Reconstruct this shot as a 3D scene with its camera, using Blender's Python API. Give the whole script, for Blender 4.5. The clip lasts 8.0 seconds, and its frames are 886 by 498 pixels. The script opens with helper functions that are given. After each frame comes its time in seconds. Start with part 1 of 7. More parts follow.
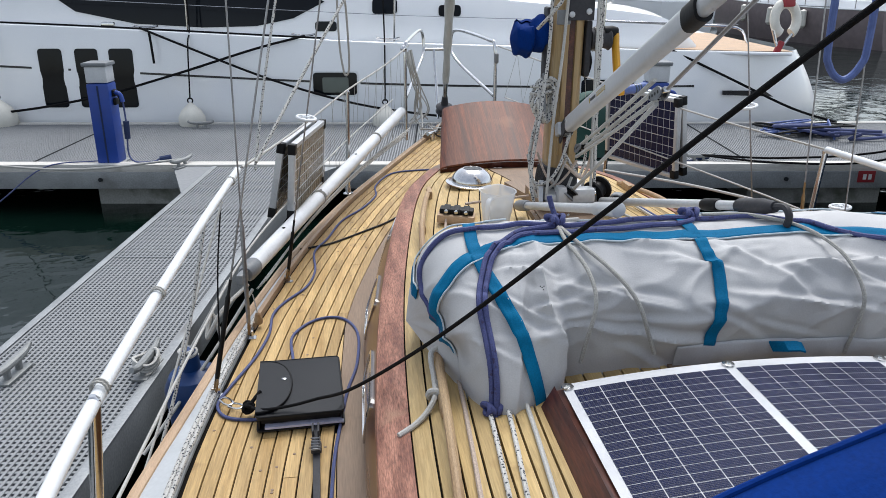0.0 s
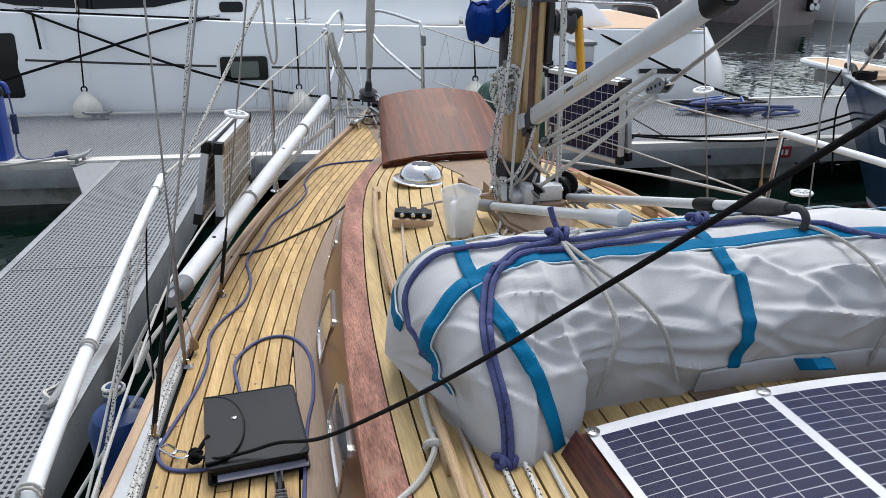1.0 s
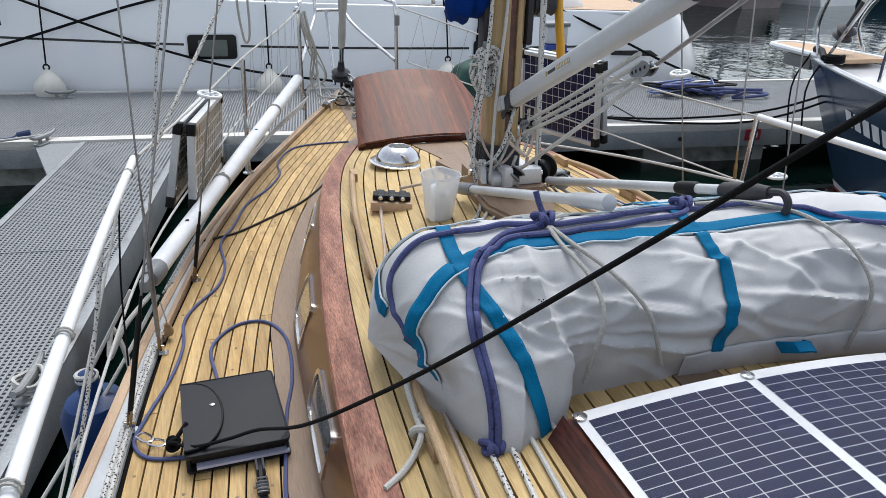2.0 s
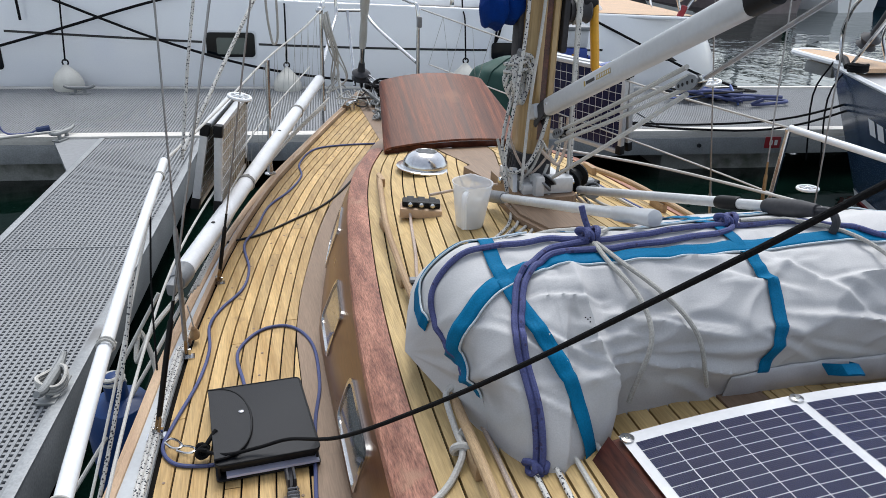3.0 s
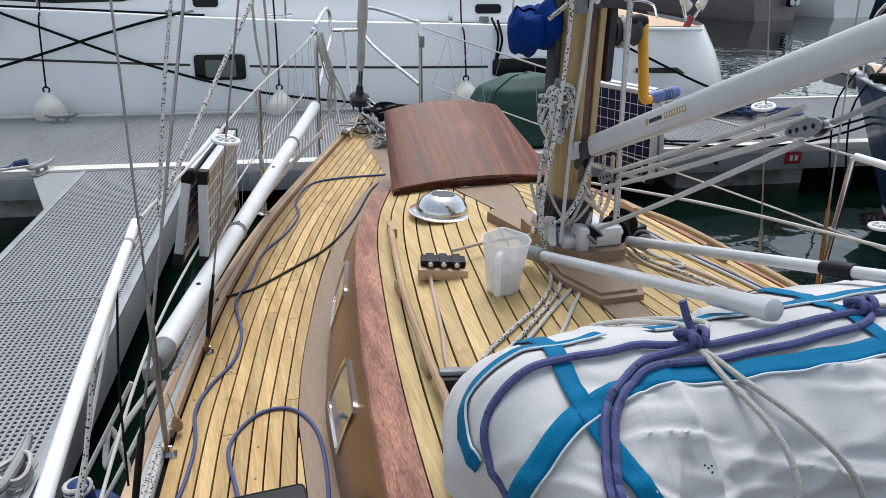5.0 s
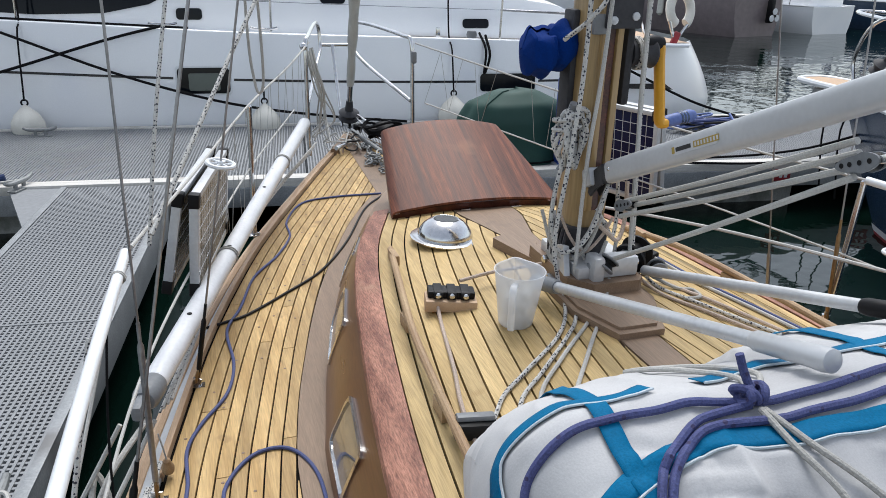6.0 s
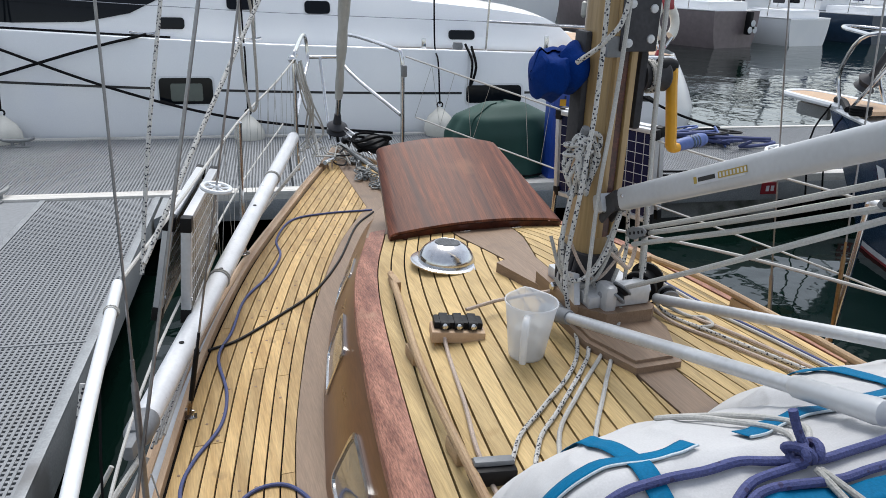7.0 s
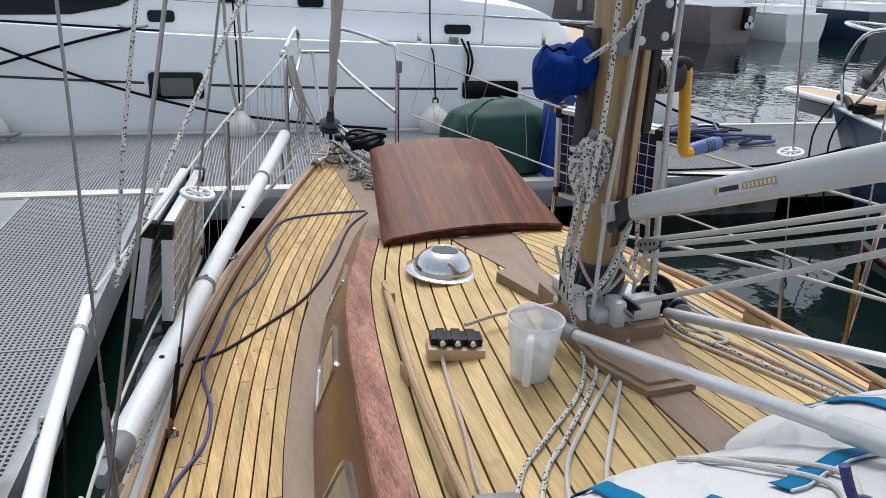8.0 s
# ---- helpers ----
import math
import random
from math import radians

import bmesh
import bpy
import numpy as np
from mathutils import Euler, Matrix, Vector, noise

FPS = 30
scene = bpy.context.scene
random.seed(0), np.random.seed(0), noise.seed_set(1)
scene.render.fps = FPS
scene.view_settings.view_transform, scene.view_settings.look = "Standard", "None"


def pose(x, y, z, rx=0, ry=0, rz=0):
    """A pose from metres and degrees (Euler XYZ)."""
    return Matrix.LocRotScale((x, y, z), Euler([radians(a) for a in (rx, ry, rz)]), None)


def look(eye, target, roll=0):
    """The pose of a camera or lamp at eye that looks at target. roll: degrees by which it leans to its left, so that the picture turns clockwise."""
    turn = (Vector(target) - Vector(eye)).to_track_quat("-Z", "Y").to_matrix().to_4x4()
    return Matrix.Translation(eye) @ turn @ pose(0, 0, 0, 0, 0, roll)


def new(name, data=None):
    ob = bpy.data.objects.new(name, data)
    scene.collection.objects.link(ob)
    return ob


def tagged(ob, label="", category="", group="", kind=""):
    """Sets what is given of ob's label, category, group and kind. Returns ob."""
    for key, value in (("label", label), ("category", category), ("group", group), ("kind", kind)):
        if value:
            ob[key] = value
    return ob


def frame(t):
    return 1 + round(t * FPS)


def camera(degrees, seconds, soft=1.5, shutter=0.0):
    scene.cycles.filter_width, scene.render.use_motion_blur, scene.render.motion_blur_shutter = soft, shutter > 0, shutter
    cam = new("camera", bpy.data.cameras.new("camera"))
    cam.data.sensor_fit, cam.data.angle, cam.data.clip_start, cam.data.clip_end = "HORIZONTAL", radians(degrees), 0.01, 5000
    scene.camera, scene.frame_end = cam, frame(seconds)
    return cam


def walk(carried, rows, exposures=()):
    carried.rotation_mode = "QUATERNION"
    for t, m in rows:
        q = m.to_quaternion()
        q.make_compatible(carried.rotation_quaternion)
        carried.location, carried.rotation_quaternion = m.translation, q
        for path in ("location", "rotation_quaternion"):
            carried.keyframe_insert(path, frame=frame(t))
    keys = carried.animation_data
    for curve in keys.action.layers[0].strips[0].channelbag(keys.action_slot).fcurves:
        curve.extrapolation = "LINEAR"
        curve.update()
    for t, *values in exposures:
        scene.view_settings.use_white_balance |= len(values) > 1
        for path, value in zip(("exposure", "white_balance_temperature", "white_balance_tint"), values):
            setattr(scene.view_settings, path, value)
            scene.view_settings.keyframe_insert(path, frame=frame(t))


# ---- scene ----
cam = camera(60.8, 8.0, soft=0.65)
METRES, EYE, TILT, LEAN, TURN = 1.28, 1.28, -20.0, 0.0, -7.1
ROWS = [
    (0.0, 0.0, 0.0, 0.0, 0.0, 0.0, 0.0),
    (0.5, -0.0785, 0.1227, 0.0401, -3.46, -0.46, 1.34),
    (1.0, -0.1221, 0.2044, 0.0726, -6.82, -1.65, 2.36),
    (1.5, -0.1276, 0.22, 0.0735, -9.08, -2.89, 2.78),
    (3.0, -0.1948, 0.2501, 0.1015, -8.44, -3.18, 1.31),
    (3.5, -0.2085, 0.3042, 0.1099, -7.85, -2.81, 1.44),
    (4.0, -0.2061, 0.4315, 0.136, -7.74, -2.66, 1.92),
    (4.5, -0.1972, 0.5112, 0.1759, -8.21, -2.55, 2.41),
    (6.0, -0.2543, 0.6605, 0.2454, -10.29, -1.44, 2.6),
    (6.5, -0.2728, 0.6934, 0.2615, -11.12, -1.09, 2.58),
    (7.0, -0.2954, 0.7281, 0.2883, -11.84, -0.93, 2.6),
    (7.5, -0.2979, 0.7659, 0.2941, -12.18, -1.04, 2.47),
    (8.0, -0.2785, 0.8283, 0.3185, -12.25, -1.36, 2.45),
]
walk(cam, [(t, pose(-0.757, -2.648, EYE, TILT, LEAN, TURN) @ pose(METRES * x, METRES * y, METRES * z, 90 + pitch, roll, yaw)) for t, x, y, z, yaw, pitch, roll in ROWS], exposures=[(0.0, 0.63), (4.5, 0.63), (6.0, 0.58), (8.0, 0.55)])

# ---------------------------------------------------------------- world and light
world = bpy.data.worlds.new("overcast_sky")
scene.world = world
world.use_nodes = True
wn, wl = world.node_tree.nodes, world.node_tree.links
wn.clear()
w_out, w_bg = wn.new("ShaderNodeOutputWorld"), wn.new("ShaderNodeBackground")
w_sky, w_hsv = wn.new("ShaderNodeTexSky"), wn.new("ShaderNodeHueSaturation")
w_sky.sky_type, w_sky.sun_disc = "NISHITA", False
SUN_EL, SUN_ROT = radians(64), radians(20)
w_sky.sun_elevation, w_sky.sun_rotation = SUN_EL, SUN_ROT
w_sky.air_density, w_sky.dust_density = 1.2, 1.5
w_hsv.inputs["Saturation"].default_value = 0.5
w_bg.inputs["Strength"].default_value = 0.142
wl.new(w_sky.outputs[0], w_hsv.inputs["Color"])
wl.new(w_hsv.outputs[0], w_bg.inputs["Color"])
wl.new(w_bg.outputs[0], w_out.inputs["Surface"])
sun = new("sun", bpy.data.lights.new("sun", "SUN"))
sun.data.energy, sun.data.angle, sun.data.color = 1.95, radians(35), (0.985, 0.99, 0.98)
SUN_DIR = Vector((math.sin(SUN_ROT) * math.cos(SUN_EL), math.cos(SUN_ROT) * math.cos(SUN_EL), math.sin(SUN_EL)))
sun.matrix_world = look(SUN_DIR * 30, (0, 0, 0))


# ---------------------------------------------------------------- materials
def mat(name, col, rough=0.6, metal=0.0, col2=None, scale=6.0, detail=5.0, stretch=(1, 1, 1), fine=90.0, grain=0.18, bump=0.15,
        rnd=0.0, coat=0.0, alpha=1.0, spec=0.5, flecks=None, mid=0.5, spread=0.18, glow=0.0, stain=None):
    """A surface: two colours mixed by a large noise, a fine grain over them, a fine relief; rnd varies it from piece to piece;
    flecks: (scale, size, colour) of dark flecks, as in braided rope; stain: (colour, scale, threshold)."""
    m = bpy.data.materials.new(name)
    m.use_nodes = True
    n, l = m.node_tree.nodes, m.node_tree.links
    b = n["Principled BSDF"]
    tc, mp = n.new("ShaderNodeTexCoord"), n.new("ShaderNodeMapping")
    mp.inputs["Scale"].default_value = stretch
    l.new(tc.outputs["Object"], mp.inputs["Vector"])
    info = n.new("ShaderNodeObjectInfo")
    if rnd:
        add = n.new("ShaderNodeVectorMath")
        mul = n.new("ShaderNodeMath")
        mul.operation = "MULTIPLY"
        mul.inputs[1].default_value = 37.0
        l.new(info.outputs["Random"], mul.inputs[0])
        l.new(mp.outputs[0], add.inputs[0])
        l.new(mul.outputs[0], add.inputs[1])
        vec = add.outputs[0]
    else:
        vec = mp.outputs[0]
    big, small, ramp = n.new("ShaderNodeTexNoise"), n.new("ShaderNodeTexNoise"), n.new("ShaderNodeValToRGB")
    big.inputs["Scale"].default_value, big.inputs["Detail"].default_value = scale, detail
    small.inputs["Scale"].default_value, small.inputs["Detail"].default_value = fine, 3.0
    l.new(vec, big.inputs["Vector"])
    l.new(vec, small.inputs["Vector"])
    col2 = col2 or tuple(c * 0.8 for c in col)
    ramp.color_ramp.elements[0].position, ramp.color_ramp.elements[1].position = mid - spread, mid + spread
    ramp.color_ramp.elements[0].color, ramp.color_ramp.elements[1].color = (*col2, 1), (*col, 1)
    l.new(big.outputs["Fac"], ramp.inputs["Fac"])
    hsv = n.new("ShaderNodeHueSaturation")
    l.new(ramp.outputs["Color"], hsv.inputs["Color"])
    value = n.new("ShaderNodeMapRange")
    value.inputs["From Min"].default_value, value.inputs["From Max"].default_value = 0.25, 0.75
    value.inputs["To Min"].default_value, value.inputs["To Max"].default_value = 1 - grain, 1 + grain
    l.new(small.outputs["Fac"], value.inputs["Value"])
    if rnd:
        r2, mm = n.new("ShaderNodeMapRange"), n.new("ShaderNodeMath")
        r2.inputs["To Min"].default_value, r2.inputs["To Max"].default_value = 1 - rnd, 1 + rnd
        mm.operation = "MULTIPLY"
        l.new(info.outputs["Random"], r2.inputs["Value"])
        l.new(value.outputs[0], mm.inputs[0])
        l.new(r2.outputs[0], mm.inputs[1])
        l.new(mm.outputs[0], hsv.inputs["Value"])
    else:
        l.new(value.outputs[0], hsv.inputs["Value"])
    colour = hsv.outputs["Color"]
    if stain:
        st, sr, mx = n.new("ShaderNodeTexNoise"), n.new("ShaderNodeMapRange"), n.new("ShaderNodeMix")
        st.inputs["Scale"].default_value, st.inputs["Detail"].default_value = stain[1], 6.0
        l.new(tc.outputs["Object"], st.inputs["Vector"])
        sr.inputs["From Min"].default_value, sr.inputs["From Max"].default_value = stain[2], stain[2] + 0.12
        l.new(st.outputs["Fac"], sr.inputs["Value"])
        mx.data_type = "RGBA"
        l.new(sr.outputs[0], mx.inputs["Factor"])
        l.new(colour, mx.inputs["A"])
        mx.inputs["B"].default_value = (*stain[0], 1)
        colour = mx.outputs["Result"]
    if flecks:
        vo, cut, mx = n.new("ShaderNodeTexVoronoi"), n.new("ShaderNodeMath"), n.new("ShaderNodeMix")
        vo.inputs["Scale"].default_value = flecks[0]
        l.new(tc.outputs["Object"], vo.inputs["Vector"])
        cut.operation = "LESS_THAN"
        cut.inputs[1].default_value = flecks[1]
        l.new(vo.outputs["Distance"], cut.inputs[0])
        mx.data_type = "RGBA"
        l.new(cut.outputs[0], mx.inputs["Factor"])
        l.new(colour, mx.inputs["A"])
        mx.inputs["B"].default_value = (*flecks[2], 1)
        colour = mx.outputs["Result"]
    l.new(colour, b.inputs["Base Color"])
    b.inputs["Metallic"].default_value = metal
    rr = n.new("ShaderNodeMapRange")
    rr.inputs["To Min"].default_value, rr.inputs["To Max"].default_value = max(rough - 0.1, 0.02), min(rough + 0.1, 1)
    l.new(big.outputs["Fac"], rr.inputs["Value"])
    l.new(rr.outputs[0], b.inputs["Roughness"])
    b.inputs["Specular IOR Level"].default_value = spec
    b.inputs["Coat Weight"].default_value = coat
    b.inputs["Coat Roughness"].default_value = 0.12
    b.inputs["Alpha"].default_value = alpha
    if glow:
        l.new(colour, b.inputs["Emission Color"])
        b.inputs["Emission Strength"].default_value = glow
    if bump:
        bp = n.new("ShaderNodeBump")
        bp.inputs["Strength"].default_value, bp.inputs["Distance"].default_value = bump, 0.004
        l.new(small.outputs["Fac"], bp.inputs["Height"])
        l.new(bp.outputs[0], b.inputs["Normal"])
    return m


GRAIN = (9.0, 0.55, 9.0)
M = dict(
    teak=mat("weathered_teak", (0.53, 0.365, 0.165), 0.5, spec=0.3, col2=(0.36, 0.225, 0.085), stretch=GRAIN, scale=3.0, fine=26, grain=0.24, bump=0.35, rnd=0.2,
             stain=((0.27, 0.17, 0.075), 7.0, 0.62)),
    rooftee=mat("golden_roof_teak", (0.55, 0.4, 0.19), 0.55, spec=0.3, col2=(0.4, 0.275, 0.115), stretch=GRAIN, scale=3.0, fine=26, grain=0.2, bump=0.35, rnd=0.15,
                stain=((0.36, 0.24, 0.1), 9.0, 0.63)),
    caulk=mat("black_caulking", (0.009, 0.008, 0.007), 0.9, spec=0.1, grain=0.1),
    board=mat("grey_brown_teak_board", (0.235, 0.16, 0.105), 0.55, col2=(0.18, 0.115, 0.07), stretch=GRAIN, scale=2.5, fine=30, rnd=0.06, stain=((0.12, 0.08, 0.055), 4.0, 0.62)),
    cabin=mat("varnished_cabin_side", (0.155, 0.072, 0.03), 0.3, spec=0.3, col2=(0.105, 0.04, 0.016), stretch=(6, 0.6, 6), scale=2.0, fine=22, coat=0.08, bump=0.05,
              stain=((0.06, 0.026, 0.014), 3.0, 0.6)),
    mahog=mat("worn_red_mahogany", (0.37, 0.175, 0.12), 0.55, col2=(0.19, 0.078, 0.052), stretch=(6, 1.0, 6), scale=5.0, fine=48, grain=0.5, bump=0.4, spec=0.35, spread=0.13,
              stain=((0.36, 0.2, 0.13), 9.0, 0.6)),
    hatch=mat("varnished_mahogany", (0.2, 0.066, 0.034), 0.5, col2=(0.06, 0.017, 0.009), stretch=(20, 0.6, 1.0), scale=1.6, fine=22, grain=0.55, spec=0.28, coat=0.0, bump=0.06, spread=0.16,
              stain=((0.26, 0.11, 0.055), 3.0, 0.62)),
    dark_wood=mat("dark_hatch_wood", (0.11, 0.03, 0.015), 0.35, col2=(0.035, 0.01, 0.007), stretch=(8, 1, 8), scale=3.0, fine=20, grain=0.5, coat=0.15),
    pine=mat("varnished_spruce_mast", (0.39, 0.27, 0.125), 0.35, col2=(0.28, 0.18, 0.075), stretch=(6, 6, 0.4), scale=3.0, fine=24, coat=0.3,
             stain=((0.16, 0.095, 0.05), 3.0, 0.64)),
    rail=mat("bare_handrail_wood", (0.42, 0.29, 0.16), 0.6, col2=(0.27, 0.165, 0.085), stretch=(9, 1, 9), scale=3.0, grain=0.3),
    tan=mat("tan_rubbing_strake", (0.55, 0.39, 0.25), 0.5, col2=(0.42, 0.27, 0.16), stretch=GRAIN, scale=2.0),
    white=mat("white_gelcoat", (0.88, 0.885, 0.89), 0.18, col2=(0.78, 0.8, 0.83), scale=0.7, grain=0.02, bump=0.0, coat=0.3),
    hullgrey=mat("pale_grey_topside", (0.5, 0.52, 0.53), 0.35, grain=0.05, bump=0.02),
    pole=mat("scuffed_white_pole", (0.72, 0.73, 0.74), 0.35, col2=(0.58, 0.59, 0.6), scale=5, grain=0.06, bump=0.03, stain=((0.14, 0.14, 0.14), 22.0, 0.67)),
    plastic_white=mat("white_plastic_tube", (0.7, 0.72, 0.74), 0.35, grain=0.04, bump=0.0, col2=(0.66, 0.68, 0.69)),
    alu=mat("anodised_aluminium", (0.58, 0.59, 0.6), 0.4, 0.35, grain=0.07, bump=0.03, stain=((0.2, 0.2, 0.2), 24.0, 0.7)),
    vang=mat("pale_grey_anodised_strut", (0.56, 0.57, 0.58), 0.42, 0.3, grain=0.04, bump=0.02, col2=(0.5, 0.51, 0.52)),
    steel=mat("stainless_steel", (0.66, 0.66, 0.66), 0.16, 1.0, grain=0.06, bump=0.0),
    wire=mat("dull_rigging_wire", (0.33, 0.33, 0.34), 0.4, 0.85, grain=0.15),
    bronze=mat("bronze_turnbuckle", (0.3, 0.19, 0.09), 0.4, 0.8, grain=0.2),
    black=mat("black_plastic", (0.008, 0.008, 0.009), 0.5, spec=0.2, grain=0.15, bump=0.1),
    rubber=mat("dark_grey_rubber", (0.045, 0.045, 0.05), 0.6, spec=0.3),
    greyplast=mat("grey_plastic", (0.2, 0.21, 0.22), 0.45, grain=0.1),
    folder=mat("black_folder_vinyl", (0.011, 0.012, 0.015), 0.5, spec=0.28, grain=0.1, fine=400, bump=0.12),
    paper=mat("pale_lilac_paper", (0.6, 0.6, 0.75), 0.6, grain=0.03),
    canvas=mat("grey_boat_cover_canvas", (0.53, 0.53, 0.53), 0.8, spec=0.3, col2=(0.47, 0.47, 0.475), scale=3.0, fine=320, grain=0.06, bump=0.12, stain=((0.36, 0.36, 0.36), 5.0, 0.62)),
    teal=mat("teal_webbing", (0.0, 0.14, 0.285), 0.7, spec=0.12, col2=(0.0, 0.11, 0.235), fine=260, grain=0.15, bump=0.2),
    piping=mat("pale_blue_piping", (0.5, 0.58, 0.62), 0.7, fine=260, grain=0.15),
    bluerope=mat("blue_violet_rope", (0.06, 0.072, 0.2), 0.75, fine=300, grain=0.3, bump=0.4, flecks=(62, 0.22, (0.035, 0.03, 0.09))),
    bluecord=mat("blue_cord", (0.06, 0.078, 0.2), 0.65, fine=300, grain=0.2, bump=0.3),
    greyrope=mat("grey_rope", (0.42, 0.41, 0.38), 0.8, fine=260, grain=0.22, bump=0.5),
    whiterope=mat("white_rope", (0.5, 0.49, 0.46), 0.75, fine=260, grain=0.15, bump=0.4),
    fleckrope=mat("white_rope_with_dark_flecks", (0.56, 0.55, 0.52), 0.8, fine=260, grain=0.2, bump=0.4, flecks=(125, 0.34, (0.03, 0.032, 0.045))),
    pinkrope=mat("worn_pinkish_rope", (0.5, 0.4, 0.33), 0.8, fine=260, grain=0.25, bump=0.5),
    blackrope=mat("black_rope", (0.009, 0.009, 0.01), 0.9, spec=0.12, fine=300, grain=0.3, bump=0.5),
    blackcable=mat("black_cable", (0.012, 0.012, 0.013), 0.6, spec=0.3),
    yellow=mat("yellow_handle", (0.72, 0.36, 0.025), 0.4, grain=0.05, bump=0.05),
    bluegrip=mat("blue_rubber_grip", (0.09, 0.14, 0.36), 0.5),
    bluecloth=mat("royal_blue_cloth", (0.0, 0.026, 0.17), 0.85, spec=0.12, fine=200, grain=0.15, bump=0.2),
    bluefender=mat("blue_fender_vinyl", (0.002, 0.028, 0.115), 0.4, spec=0.3, grain=0.06),
    bluepost=mat("blue_power_pedestal_paint", (0.012, 0.055, 0.32), 0.4, grain=0.05),
    fender=mat("cream_fender_vinyl", (0.72, 0.7, 0.63), 0.4, grain=0.04, bump=0.02),
    greencover=mat("dark_green_canvas", (0.01, 0.055, 0.042), 0.7, scale=3, fine=150, grain=0.12),
    grating=mat("grey_moulded_grating", (0.24, 0.25, 0.26), 0.65, col2=(0.195, 0.205, 0.215), scale=1.2, fine=30, grain=0.12, stain=((0.2, 0.205, 0.21), 1.4, 0.6)),
    floatdark=mat("weedy_dark_float", (0.05, 0.055, 0.05), 0.9, spec=0.15, stain=((0.02, 0.03, 0.02), 4.0, 0.55)),
    # near-black: shade below the gratings put into colour; also on bolts and seams
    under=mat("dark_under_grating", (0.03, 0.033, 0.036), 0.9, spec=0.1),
    concrete=mat("pontoon_float_concrete", (0.33, 0.34, 0.33), 0.8, scale=3, fine=60, stain=((0.12, 0.13, 0.11), 3.0, 0.56)),
    edge=mat("pale_pontoon_edge_timber", (0.62, 0.6, 0.56), 0.7, stretch=(0.5, 6, 6), stain=((0.33, 0.31, 0.28), 3.0, 0.6)),
    walegrey=mat("galvanised_pontoon_beam", (0.3, 0.315, 0.325), 0.55, 0.3, stain=((0.17, 0.17, 0.17), 2.5, 0.6)),
    galv=mat("galvanised_cleat", (0.27, 0.28, 0.28), 0.55, 0.4, grain=0.15),
    glass=mat("tinted_window", (0.004, 0.006, 0.009), 0.08, spec=0.18, grain=0.02, bump=0.0),
    portglass=mat("pale_port_glass", (0.12, 0.14, 0.145), 0.06, coat=0.8, grain=0.05, bump=0.0),
    stripe=mat("black_hull_stripe", (0.012, 0.012, 0.015), 0.3, grain=0.05, bump=0.0),
    cell=mat("solar_cell", (0.003, 0.006, 0.034), 0.3, spec=0.12, col2=(0.005, 0.01, 0.05), scale=3, fine=420, grain=0.4, bump=0.2, coat=0.26),
    cellback=mat("white_solar_backing", (0.62, 0.63, 0.65), 0.4, grain=0.04, bump=0.05),
    navy=mat("navy_hull", (0.028, 0.055, 0.1), 0.2, grain=0.04, bump=0.0, coat=0.3),
    maroon=mat("grey_pink_hull", (0.22, 0.18, 0.185), 0.4, grain=0.06, bump=0.0),
    red=mat("red_sign", (0.3, 0.02, 0.028), 0.45, grain=0.04),
    ink_white=mat("white_lettering", (0.75, 0.75, 0.75), 0.5, grain=0.02, bump=0.0),
    ink_black=mat("black_lettering", (0.02, 0.02, 0.02), 0.5, grain=0.02, bump=0.0),
    ink_gold=mat("gold_lettering", (0.42, 0.3, 0.06), 0.5, grain=0.02, bump=0.0),
    ink_blue=mat("blue_lettering", (0.05, 0.16, 0.3), 0.5, grain=0.02, bump=0.0),
    teakfar=mat("far_teak", (0.5, 0.33, 0.2), 0.6),
    bluedark=mat("dark_blue_canvas", (0.012, 0.028, 0.09), 0.75),
    greysail=mat("charcoal_sail_cover", (0.045, 0.047, 0.055), 0.75),
    wake=mat("sail_cloth", (0.5, 0.5, 0.47), 0.7, stretch=(6, 6, 1)),
)
# crumpled cloth: ridged relief under the weave of the canvas
for key, sc, dist in (("canvas", 7.0, 0.009), ("greencover", 3.0, 0.02), ("bluecloth", 9.0, 0.006)):
    cn, cl = M[key].node_tree.nodes, M[key].node_tree.links
    rg, rb, tc_ = cn.new("ShaderNodeTexNoise"), cn.new("ShaderNodeBump"), cn.new("ShaderNodeTexCoord")
    rg.noise_type = "RIDGED_MULTIFRACTAL"
    rg.inputs["Scale"].default_value, rg.inputs["Detail"].default_value, rg.inputs["Distortion"].default_value = sc, 3.0, 0.8
    rb.inputs["Strength"].default_value, rb.inputs["Distance"].default_value = 0.8, dist
    cl.new(tc_.outputs["Object"], rg.inputs["Vector"])
    cl.new(rg.outputs["Fac"], rb.inputs["Height"])
    old = cn["Principled BSDF"].inputs["Normal"].links[0].from_node
    cl.new(rb.outputs[0], old.inputs["Normal"])
wm = bpy.data.materials.new("harbour_water")
wm.use_nodes = True
b = wm.node_tree.nodes["Principled BSDF"]
b.inputs["Base Color"].default_value, b.inputs["Roughness"].default_value, b.inputs["IOR"].default_value = (0.002, 0.008, 0.006, 1), 0.04, 1.33
wt, wns, wns2, wad, wb = (wm.node_tree.nodes.new(k) for k in ("ShaderNodeTexCoord", "ShaderNodeTexNoise", "ShaderNodeTexNoise", "ShaderNodeMath", "ShaderNodeBump"))
wns.inputs["Scale"].default_value, wns2.inputs["Scale"].default_value = 1.1, 5.0
wns.inputs["Distortion"].default_value = 0.6
wm.node_tree.links.new(wt.outputs["Object"], wns.inputs["Vector"])
wm.node_tree.links.new(wt.outputs["Object"], wns2.inputs["Vector"])
wad.operation = "MULTIPLY_ADD"
wad.inputs[1].default_value = 0.22
